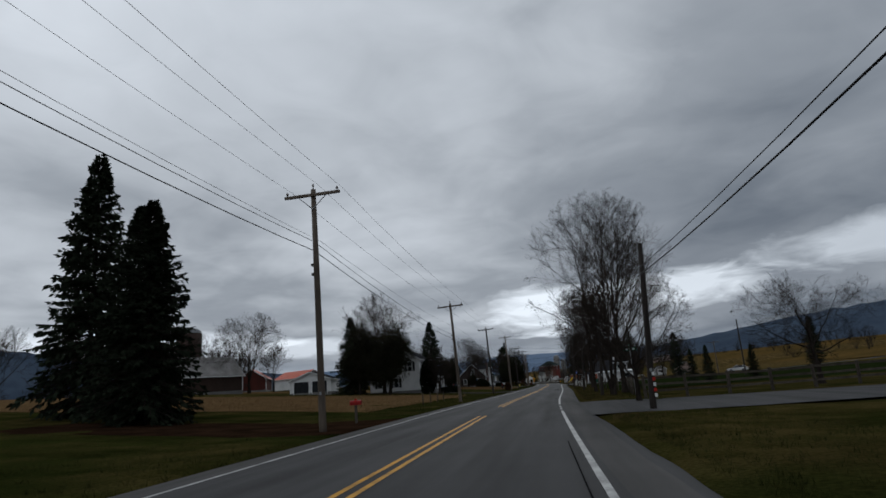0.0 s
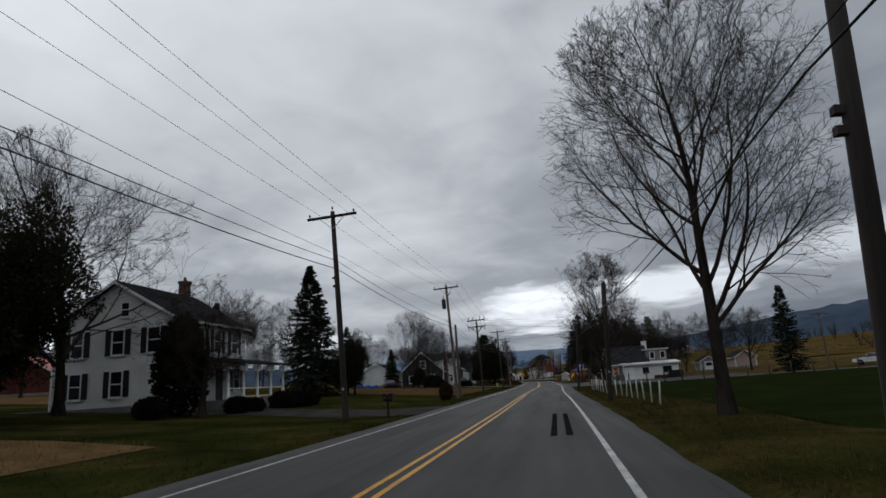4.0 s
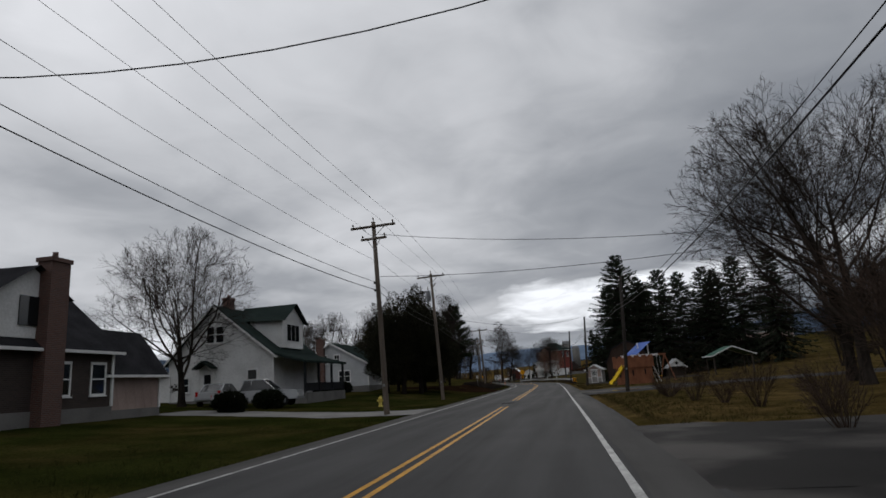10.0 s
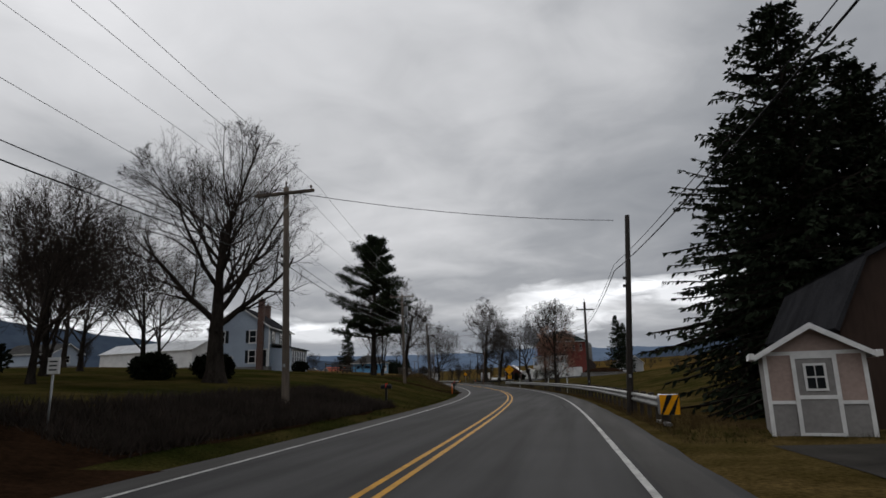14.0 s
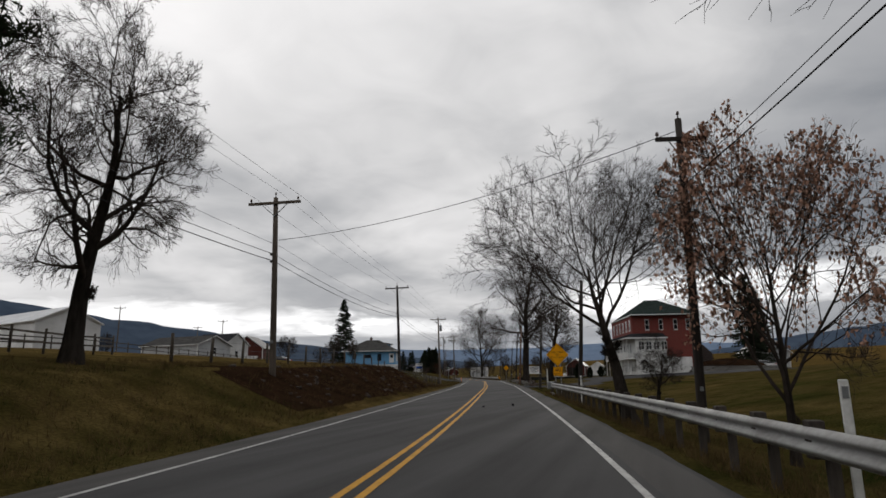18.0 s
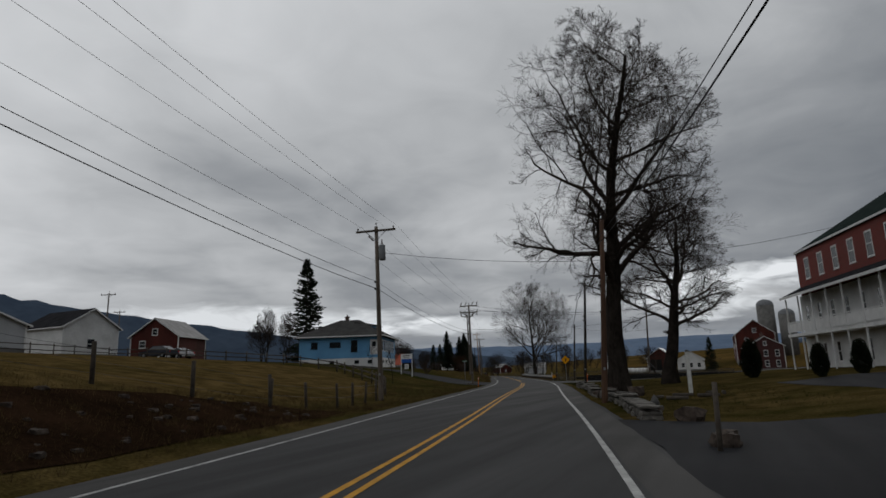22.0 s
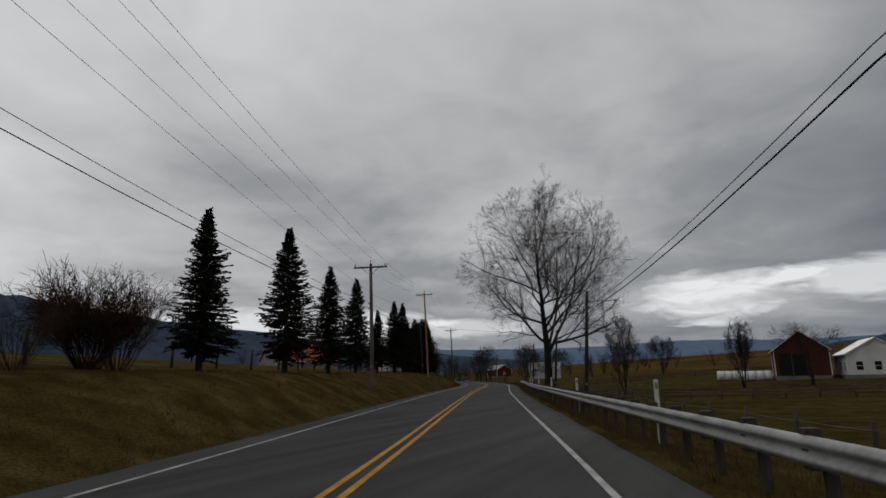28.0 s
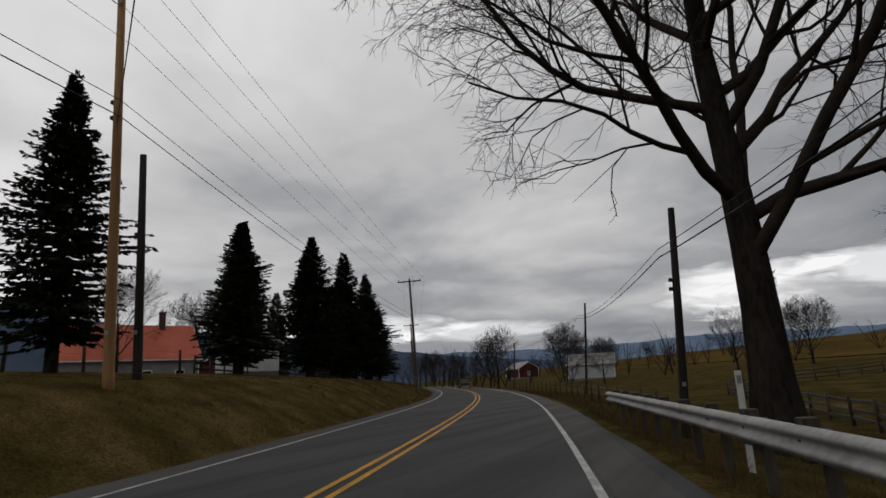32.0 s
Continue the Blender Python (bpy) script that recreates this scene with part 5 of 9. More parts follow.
pole(100, 31, 8.5, DARKPOLE, "bare telephone pole along the field lane", r=0.12)
for s, d, top in ((405, -70, 15), (440, -62, 15), (470, -80, 16)):
    pole(s, d, top, POLEWOOD, "far utility pole across the pasture", ARM, r=0.13)


def wire(a, b, sag, r, mat, label, n=11):
    pts = [a.lerp(b, k / (n - 1)) - Vector((0, 0, 4 * sag * (k / (n - 1)) * (1 - k / (n - 1)))) for k in range(n)]
    mid = Matrix.Translation(a)
    solo("wire", Geo().tube([p - a for p in pts], r, 4, caps=False), mat, mid, label, "wire", "overhead wires")


def head_of(s, d, z, x=0.0):
    p = W(s, d, z)
    h = heading(s)
    return p + Vector((math.cos(h) * x, math.sin(h) * x, 0))


CABLE = {466: -0.10, -12: 0.10, 23: 0.10, 91.5: 0.08, 213.5: -0.06}
for (s, d, top, *_), (s2, d2, top2, *_) in zip(LEFT, LEFT[1:]):
    span = s2 - s
    for x, dz in ((-1.1, -0.05), (0, 0.24), (1.1, -0.05)):
        wire(head_of(s, d, top + dz, x), head_of(s2, d2, top2 + dz, x), span * 0.008, 0.008, BAREWIRE, "thin bare overhead power wire")
    g, g2 = land(s, d), land(s2, d2)
    wire(head_of(s, d, top - 2.3, 0.1), head_of(s2, d2, top2 - 2.3, 0.1), span * 0.010, 0.008, BAREWIRE, "thin overhead neutral wire")
    for k, r in ((0.63, 0.018), (0.67, 0.013)):
        k1, k2 = k + CABLE.get(s, 0), k + CABLE.get(s2, 0)
        wire(head_of(s, d, g + (top - g) * k1, -0.18), head_of(s2, d2, g2 + (top2 - g2) * k2, -0.18), span * 0.012, r, WIRE, "black overhead telephone cable")
for (s, d, top), (s2, d2, top2) in zip(RIGHT, RIGHT[1:]):
    for dz, r in ((-1.5, 0.020), (-1.25, 0.012)):
        low, low2 = (dz - 0.8 * (150 < q < 330) for q in (s, s2))
        wire(head_of(s, d, top + low, -0.12), head_of(s2, d2, top2 + low2, -0.12), (s2 - s) * 0.013, r, WIRE, "black roadside telephone cable")
for a, b, sag in (((142.0, -6.4, 6.3), (151, 7.35, 7.5), 0.25), ((170, -6.1, 6.4), (170.3, 7.2, 7.3), 0.8), ((193, -5.9, 7.0), (187, 10.5, 5.7), 0.3), ((193, -5.9, 9.3), (187, 10.9, 6.3), 0.4),
                  ((213.5, -6.5, 6.9), (232.9, 6.0, 7.5), 0.8), ((254, -8.4, 9.0), (257.2, 5.15, 7.6), 0.3), ((320.6, -8.3, 7.4), (313, 7.1, 8.6), 0.5), ((389, -6.9, 8.6), (394, 21, 9.6), 1.3),
                  ((431.8, -6.2, 9.9), (432.5, 10.35, 8.5), 0.3), ((431.8, -6.2, 9.5), (432.5, 10.35, 8.3), 0.35), ((431.8, -6.2, 9.3), (438, 16.8, 9.2), 0.4), ((431.8, -6.2, 6.9), (432.5, 10.35, 7.0), 0.3),
                  ((142.0, -7.3, 9.2), (162, 41.2, 7.9), 0.7), ((142.0, -5.5, 9.2), (162, 42.8, 7.9), 0.7), ((142.0, -5.9, 8.4), (162, 42, 7.3), 0.7), ((431.8, -6.2, 5.6), (465, -9, 6.2), 1.1), ((439.4, 7.2, 7.2), (438, 16.8, 6.4), 0.3), ((546, -8.5, 9), (525, 8.2, 6), 0.4)):
    wire(W(*a), W(*b), sag, 0.012, WIRE, "service wire strung across the road")
wire(W(432.5, 10.35, 8.0), W(424, 15.5, 0.1), 0, 0.012, GALV, "slanting guy wire of the pole")


# ---------------------------------------------------------------- trees and shrubs
class Stand:
    """One built tree that is copied to its places; the first place takes the original."""

    def __init__(self, name, meshes, parts, category):
        self.name, self.meshes, self.parts, self.category, self.first = name, meshes, parts, category, None

    def put(self, s, d, label, scale=1.0, turn=0.0, lift=0.0, group="", tall=1.0):
        m = spot(s, d, turn, lift) @ Matrix.Diagonal((scale, scale, scale * tall, 1))
        if self.first is None:
            self.first = thing(self.name, m, label, self.category, group)
            for n, me in zip(self.parts, self.meshes):
                part(n, me, None, self.first)
            return self.first
        ob = new(self.name)
        ob.matrix_world = m
        tagged(ob, label, self.category, group)
        for n, me in zip(self.parts, self.meshes):
            part(n, me, None, ob)
        return ob


BT = ("trunk", "crown")
MAPLE = Stand("bare_maple", bare_tree_meshes(11, 15, 0.23, 0.17, 20, 38, 0.5, (8, 6, 5, 3), up=0.08, wide=0.33, leader=0.8)[:2], BT, "tree")
MULTI = Stand("bare_maple", bare_tree_meshes(12, 15, 0.15, 0.2, 12, 38, 0.5, (6, 5, 4, 2), up=0.05, stems=3, wide=0.36, leader=0.82, fine=0.007)[:2], BT, "tree")
ROUND = Stand("bare_tree", bare_tree_meshes(13, 10, 0.19, 0.15, 18, 52, 0.6, (7, 6, 5, 2), up=0.07, wiggle=0.1, wide=0.47, leader=0.6)[:2], BT, "tree")
GIANT = Stand("bare_sycamore", bare_tree_meshes(14, 22, 0.52, 0.27, 24, 60, 0.45, (9, 7, 5, 4), up=0.05, wiggle=0.19, droop=0.07, wide=0.29, leader=0.86, fine=0.010)[:2], BT, "tree")
SPREAD = Stand("bare_walnut", bare_tree_meshes(15, 11, 0.30, 0.24, 14, 62, 0.8, (9, 7, 5, 2), up=0.06, wiggle=0.13, droop=0.03, wide=0.62, leader=0.55, fine=0.008)[:2], BT, "tree")
SYCAMORE = Stand("bare_sycamore", bare_tree_meshes(16, 24, 0.46, 0.17, 22, 52, 0.5, (9, 7, 5, 3), up=0.05, wiggle=0.15, droop=0.015, wide=0.42, leader=0.72, fine=0.011)[:2], BT, "tree")
FARTREE = [Stand("far_bare_tree", bare_tree_meshes(20 + i, 11, 0.2, 0.16, 14, 46, 0.52, (7, 6, 5), up=0.08, fine=0.014, stems=1 + i % 2, wide=0.42, leader=0.65)[:2], BT, "tree") for i in range(3)]
GNARLED = Stand("gnarled_bare_tree", bare_tree_meshes(31, 8.5, 0.27, 0.2, 13, 60, 0.62, (8, 7, 6, 4), up=0.05, wiggle=0.22, fine=0.007, wide=0.42, leader=0.75)[:2], BT, "tree")
LEANER = Stand("bare_walnut", bare_tree_meshes(35, 9.8, 0.27, 0.36, 16, 50, 0.8, (9, 7, 5, 3), up=0.06, wiggle=0.14, droop=0.0, wide=0.55, leader=0.6, fine=0.0075, lean=-0.26)[:2], BT, "tree")
STOUT = Stand("bare_maple", bare_tree_meshes(37, 14.6, 0.52, 0.2, 20, 44, 0.55, (8, 6, 5, 3), up=0.07, wiggle=0.11, wide=0.40, leader=0.6, fine=0.009)[:2], BT, "tree")
VASE = Stand("bare_tree", bare_tree_meshes(36, 10.2, 0.22, 0.46, 15, 38, 0.6, (8, 6, 5, 3), up=0.09, wiggle=0.12, wide=0.36, leader=0.8, fine=0.007)[:2], BT, "tree")
SAPLING = Stand("bare_sapling", bare_tree_meshes(32, 3.6, 0.04, 0.3, 10, 32, 0.45, (6, 5, 3), up=0.08, fine=0.004, wide=0.24, leader=0.85)[:2], BT, "tree")
SLIM = Stand("bare_upright_tree", bare_tree_meshes(33, 9, 0.10, 0.10, 14, 28, 0.42, (6, 5, 4), up=0.10, fine=0.009, stems=3, wide=0.22, leader=0.85)[:2], BT, "tree")
CT = ("trunk", "crown")
SPRUCE = Stand("spruce", conifer_meshes(41, 13, 0.7, 3.0, 46, 13, 30, 0.30, spray=0.40), CT, "conifer")
BIGSPRUCE = Stand("old_spruce", conifer_meshes(42, 17, 1.0, 4.3, 44, 12, 38, 0.34, power=0.6, ragged=0.45, spray=0.42, lumps=0.6), CT, "conifer")
YOUNG = Stand("young_spruce", conifer_meshes(43, 9.4, 1.15, 1.68, 58, 14, 38, 0.18, power=0.88, spray=0.23, ragged=0.5, lumps=0.6, uneven=0.24), CT, "conifer")
FIR = Stand("fir", conifer_meshes(44, 12, 0.8, 2.3, 38, 11, 24, 0.2, spray=0.42, ragged=0.4), CT, "conifer")
PINE = Stand("white_pine", pine_meshes(45, 16), CT, "conifer")


def cedar_meshes(seed, h, r):
    g = Geo().tube([(0, 0, -0.2), (0.1, 0, 1.5), (0.05, 0.1, h * 0.6)], [0.24, 0.19, 0.08], 8)
    rr = random.Random(seed)
    blobs = [(rr.uniform(-.5, .5) * r, rr.uniform(-.5, .5) * r, h * z, r * w * rr.uniform(.75, 1.1), r * w * rr.uniform(.75, 1.1), h * 0.2)
             for z, w in ((0.32, .8), (0.42, .95), (0.55, .9), (0.66, .8), (0.8, .55), (0.48, .8), (0.36, .9))]
    return g.mesh("trunk", BARK), dense_crown(seed, blobs, 52000, 0.15, CEDAR, lump=0.9, shell=0.7)


REDCEDAR = [Stand("red_cedar", cedar_meshes(51 + i, 9.5, 2.6), CT, "conifer") for i in range(2)]
COLUMN = Stand("arborvitae", (Geo().tube([(0, 0, -0.1), (0, 0, 2.6)], [0.08, 0.03], 6).mesh("trunk", BARK),
                              dense_crown(57, [(0, 0, 1.6, 0.95, 0.95, 1.6), (0, 0, 2.6, 0.75, 0.75, 1.3)], 6000, 0.2, HEDGE, lump=0.25)), CT, "shrub")
YEW = Stand("yew_bush", (dense_crown(58, [(0, 0, 0.5, 0.85, 0.85, 0.6), (0.3, 0.3, 0.55, 0.6, 0.6, 0.5)], 3500, 0.16, HEDGE, "foliage", lump=0.35),), ("foliage",), "shrub")
BARREL = Stand("clipped_bush", (dense_crown(59, [(0, 0, 0.7, 0.55, 0.55, 0.75)], 4200, 0.11, RUSTBUSH, "foliage", lump=0.12, shell=0.4),), ("foliage",), "shrub")
VASEBUSH = Stand("fan_bush", (shrub_mesh(68, 2.9, 1.5, 90, mat=RUSTBUSH, fine=0.009, kids=9),), ("stem_clump",), "shrub")
SHRUB = [Stand("bare_shrub", (shrub_mesh(61 + i, 1.5 + 0.3 * i, 0.8),), ("stem_clump",), "shrub") for i in range(2)]
TALLSHRUB = Stand("bare_shrub", (shrub_mesh(64, 3.2, 1.5, 40, fine=0.006),), ("stem_clump",), "shrub")
BRUSHCLUMP = Stand("brush_clump", (shrub_mesh(65, 1.1, 0.9, 44, kids=5),), ("stem_clump",), "shrub")

# quarter one
SPRUCE.put(34.5, -26.2, "tall dark spruce beside the stubble field", 1.12, 20, tall=1.22)
SPRUCE.put(28.5, -17.5, "dark dense spruce beside a taller one", 0.92, 70)
SPRUCE.put(31.5, -20.5, "dark spruce in a close pair", 0.98, 150)
MULTI.put(46.0, 7.2, "tall bare maple with several stems on the verge", 1.02, 0)
MAPLE.put(50.5, 8.4, "bare maple behind the telephone pole", 0.9, 140)
ROUND.put(32.4, 7.3, "small bare tree by the side road", 0.70, 30)
MAPLE.put(58.0, 6.5, "bare maple in the grass strip by the fence", 0.62, 200)
MAPLE.put(84.6, 7.4, "bare maple beside the white fence posts", 0.95, 290)
MAPLE.put(108.0, 6.2, "large bare maple beside the fence", 0.66, 40)
ROUND.put(125.2, 7.3, "bare forked maple beside the fence stakes", 0.86, 80)
SPREAD.put(42, 19.5, "wide bare apple tree on the lawn", 0.66, 20)
ROUND.put(30, 44, "bare spreading tree on the lawn", 0.9, 20)
for i, (s, d, k) in enumerate(((68, 17, .3), (70, 19, .33), (68, 23, .3), (137, 28, .8), (150, 60, 0.9), (138, 78, .8))):
    FIR.put(s, d, "dark fir along the field lane", k, 60 * i, group="firs by the lane")
for i, (s, d, k) in enumerate(((70, -70, .9), (88, -75, 1.0), (104, -62, 1.05), (62, -84, .9), (120, -95, 1.1), (80, -110, 1.2), (140, -110, 1.1), (52, -98, .9))):
    FARTREE[i % 3].put(s, d, "bare tree behind the farm field", k, 77 * i)
ROUND.put(95.0, -24.6, "broad bare tree before the white farmhouse", 1.62, 120)
ROUND.put(112, -57, "bare tree among the farm buildings", 1.6, 200)
REDCEDAR[0].put(87.5, -21.6, "broad dark cedar in front of the farmhouse", 1.15, 30)
REDCEDAR[1].put(88.0, -26.4, "dark dense cedar by the farm field", 1.1, 80)
SPRUCE.put(91, -28.6, "dark spruce behind the cedars", 0.92, 80)
FIR.put(116, -81, "tall thin fir beside the silo", 1.5, 10)
FIR.put(112, -69, "dark fir between the farm buildings", 0.9, 60)
GNARLED.put(94.3, -15.5, "old pollarded tree with broken limbs before the house", 0.85, 10)
SPRUCE.put(129, -23.7, "tall dark spruce on the lawn", 1.12, 130)
REDCEDAR[0].put(129.5, -19.8, "round-topped dark evergreen on the lawn", 0.72, 10)
REDCEDAR[1].put(134, -20.5, "low dark evergreen at the lawn's edge", 0.66, 220)
FIR.put(152, -49, "dark fir beyond the lawn", 1.15, 20)
FARTREE[0].put(154, -47, "bare tree beside the fir", 1.5, 20)
COLUMN.put(95.2, -17.4, "rounded evergreen by the farmhouse corner", 1.35, 0)
for i, (s, d, k) in enumerate(((98, -15.6, .8), (100, -15.5, .7), (103.5, -15.3, .95), (105.5, -15.5, .9), (107.3, -15.4, .9), (109, -15.6, .8), (92.5, -17.2, .9))):
    YEW.put(s, d, "dark clipped yew along the porch", k, 40 * i, group="yews at the porch")
VASEBUSH.put(477, -11.0, "dense fan-shaped reddish-brown bush on the bank", 1.0)
BARREL.put(117.5, -6.7, "rust-brown barrel-shaped bush by the road", 1.0)
# quarter two
for i, (s, d, k) in enumerate(((160, -50, 1.25), (181, -48, 1.1), (196, -60, 1.2), (150, -80, 1.1), (215, -70, 1.1), (170, -95, 1.2), (235, -60, .95), (222, -48, .8), (128, -60, 1.0), (120, -80, 1.0))):
    FARTREE[(i + 1) % 3].put(s, d, "bare tree behind the houses", k, 53 * i)
ROUND.put(178, -46, "broad bare tree in the back yard", 1.75, 60)
MULTI.put(172.5, -19.0, "many-stemmed bare tree before the dark house", 0.8, 65)
REDCEDAR[0].put(171.5, -21.0, "low dark cedar beside the dark house", 0.42, 30)
YEW.put(170.6, -17.4, "dark mounded yew at the dark house", 1.5, 30)
YEW.put(171.8, -18.4, "broad dark yew at the dark house", 1.9, 100)
MULTI.put(174.5, -22.5, "many-stemmed bare tree beside the garage", 0.95, 15)
MULTI.put(186, -36, "many-stemmed bare tree behind the dark house", 0.8, 95)
FIR.put(175, -35, "dark fir behind the garage", 0.95, 15)
SPRUCE.put(176.5, -27.0, "dark narrow spruce beside the dark house", 0.55, 15)
ROUND.put(200.6, -22.2, "bare round tree before the white house", 1.32, 170, tall=0.92)
ROUND.put(252, -51, "large bare tree beyond the bungalow", 1.5, 20)
for i, (s, d, k) in enumerate(((192, 15.6, 1.45), (196.5, 17.0, 1.4), (196, 27, 1.3), (185, 33, 1.2), (176, 36, 1.1), (203, 20, 0.85))):
    ROUND.put(s, d, "bare spreading tree behind the stone house", k, 61 * i, group="bare trees behind the house")
for i, (s, d, k) in enumerate(((214, 27, .95), (221, 31, 1.0), (228, 30, .9), (209, 33, 1.0), (236, 34, 1.0), (199, 24, .8), (205, 30, .9))):
    SLIM.put(s, d, "thicket of bare upright trees behind the yard", k, 39 * i, group="thicket behind the yard")
for i, (s, d, k) in enumerate(((262.5, 14.7, 1.2), (267, 13.6, .95), (261.5, 17.2, .95), (265, 15, .9), (259, 20, .96), (261, 23.5, .92), (260, 27, .92), (258, 31, .95), (264, 18.5, .9), (263, 29.5, .9), (256, 35, .95))):
    BIGSPRUCE.put(s, d, "tall dark spruce in the row behind the barn", k, 57 * i, group="spruces behind the barn")
for i, (s, d) in enumerate(((197, 8.0), (189, 7.9), (186.3, 8.3), (183.5, 8.6), (176.2, 7.9), (180, 9.2))):
    SHRUB[i % 2].put(s, d, "leafless brown shrub in the grass", 0.75, 50 * i, group="bare shrubs on the verge")
BRUSHCLUMP.put(193.4, 7.7, "cropped clump of dead stems in the grass", 0.75)
TALLSHRUB.put(178, 11.5, "tall bare shrub beside the house", 1.3, 30)
TALLSHRUB.put(182, 13, "tall dense bare shrub", 1.5, 120)
for i, (s, d, k) in enumerate(((222.6, -12.4, 1.16), (225.6, -11.3, 1.06), (230.2, -11.8, .96), (235.6, -11.0, .86), (226, -15.0, .98), (230.6, -15.0, .9), (241, -10.8, .66))):
    REDCEDAR[i % 2].put(s, d, "dark dense red cedar in the row on the lawn", k, 71 * i, group="red cedars on the lawn")
MAPLE.put(238, -19, "bare tree rising over the red cedars", 0.72, 71)
for i, (s, d) in enumerate(((238.5, -23), (240, -25), (236, -24), (214, -17.5), (228, -20.5), (199.5, -15.3), (195.6, -15.8))):
    YEW.put(s, d, "dark rounded evergreen bush by the house", 1.0, 33 * i)
for i, (s, d, k) in enumerate(((253, -17.5, .85), (267, -22.3, 1.0), (261, -24, 1.1), (272, -30, 1.0))):
    ROUND.put(s, d, "small bare tree in the yard", k, 90 * i)
STOUT.put(263, -15.4, "stout bare maple with a forked trunk", 1.0, 35)
REDCEDAR[1].put(250, -24, "dark cedar at the edge of the yard", 0.85, 200)
for i, (s, d, k) in enumerate(((247, -19.5, 1.6), (250.5, -20.5, 1.8), (254, -21.5, 1.5), (263, -19, 1.2), (268, -18, 1.3))):
    YEW.put(s, d, "dark unclipped evergreen hedge bush", k, 47 * i, group="hedge before the yard")
FARTREE[0].put(285, -40, "bare tree behind the pale blue house", 1.3, 35)
FARTREE[1].put(292, -46, "bare tree behind the pale blue house", 1.2, 95)
FARTREE[2].put(300, -38, "bare tree beside the pale blue house", 1.2, 10)
# quarter three
PINE.put(306.4, -14.6, "old white pine with ragged flat boughs", 0.9, 205, tall=1.16)
MAPLE.put(308.6, -15.2, "slender bare tree beside the pine", 0.66, 5)
SLIM.put(309.2, -13.9, "tall slender bare trees on the lawn", 1.2, 5)
GNARLED.put(312.0, -11.2, "gnarled bare tree with drooping limbs", 1.12, 40, tall=1.32)
VASE.put(299.9, 6.2, "bare forked tree with fine twigs by the guard rail", 1.0, 60)
OAK = ROUND.put(310.6, 8.4, "crooked oak still holding pinkish dead leaves", 0.62, 20, tall=1.45)
LEANER.put(317.2, 6.0, "leaning walnut arching its limbs over the road", 1.0, 0)
GNARLED.put(331.5, 10.5, "small bare gnarled tree before the red brick house", 0.5, 10)
for i, (s, d, k) in enumerate(((330, 45, 1.2), (318, 52, 1.3), (300, 60, 1.2), (345, 60, 1.1), (282, 46, 1.0), (270, 30, .9))):
    FARTREE[i % 3].put(s, d, "bare tree on the grassy rise", k, 31 * i)
for i, (s, d, k) in enumerate(((400, 44.5, 1.35), (405, 48, 1.2))):
    FIR.put(s, d, "slender fir beyond the red brick house", k, 31 * i)
GIANT.put(389.0, 6.3, "huge old sycamore with a massive trunk", 1.02, 15)
GIANT.put(401, 11.2, "old sycamore with twisted drooping limbs", 0.98, 130, tall=0.72)
FIR.put(519, 53.0, "dark dense evergreen before the brick barn", 0.78, 10)
COLUMN.put(396, 15.2, "small dark cypress near the house", 0.6)
FIR.put(452, -34.5, "narrow dark fir behind the blue house", 1.45, 15)
SAPLING.put(411.5, -12.0, "young bare tree staked in the lawn", 0.95, 15)
SAPLING.put(421, -16.5, "young bare tree on the lawn", 0.9, 95)
for i, (s, d, k) in enumerate(((425, -28, .7), (431, -33, .8))):
    SLIM.put(s, d, "upright bare ornamental tree", k, 40 * i)
for i, (s, d, k) in enumerate(((400, -110, 1.0), (420, -95, 1.0), (455, -100, .9), (380, -120, 1.0), (360, -80, .8))):
    SLIM.put(s, d, "bare tree on the far pasture", k, 40 * i)
for i, (s, d) in enumerate(((440.5, -13.2), (443, -15.5), (448, -14.5), (452, -13))):
    SHRUB[i % 2].put(s, d, "brown leafless bush on the bank", 0.9, 40 * i)
YEW.put(446.2, -16.9, "dark round bush at the blue house", 0.9)
# quarter four
for i, (s, d, k) in enumerate(((470, -12.6, .78), (484, -10.8, .76), (493, -10.1, .90), (502, -10.0, .82), (514.3, -10.9, .92), (525, -11.1, .72), (537.3, -11.6, .97), (549, -12.4, 1.08), (562.5, -12.4, .84), (568, -14.5, 1.0),
                               (574.5, -11.8, 1.05), (580, -13.5, 1.1), (585, -11.5, 1.15), (592, -13, 1.15), (599, -11.5, 1.2), (606, -12, 1.1), (614, -11.5, 1.0))):
    YOUNG.put(s, d, "young dark spruce in the roadside row", k * (1.28 if s > 560 else 1.0), 47 * i, group="row of young spruces", tall=0.8 if s > 560 else 1.0)
for i, (s, d, k) in enumerate(((478, -10.6, .95), (473, -10.2, .6), (470.5, -9.8, .55))):
    TALLSHRUB.put(s, d, "reddish leafless bush on the bank", k, 47 * i)
SYCAMORE.put(549, 9.2, "great pale-limbed sycamore behind the guard rail", 1.32, 25)
for i, (s, d, k) in enumerate(((540, 18.2, 1.2), (550, 37, 1.15), (598, 62, 1.0))):
    SLIM.put(s, d, "dense upright bare tree in the meadow", k, 47 * i)
SPREAD.put(549, 46, "spreading bare tree before the farm buildings", 0.85, 10)
for i in range(16):
    r = random.Random(100 + i)
    FARTREE[i % 3].put(640 + r.uniform(-20, 90), r.uniform(-45, 70), "bare tree at the bend of the valley", r.uniform(0.7, 1.1), 37 * i)
for i, (s, d, k) in enumerate(((600, -40, 1.2), (615, -36, 1.1), (590, -62, 1.0), (580, -56, 1.2), (500, -60, .9))):
    FARTREE[i % 3].put(s, d, "bare tree around the red-roofed farm", k, 37 * i)
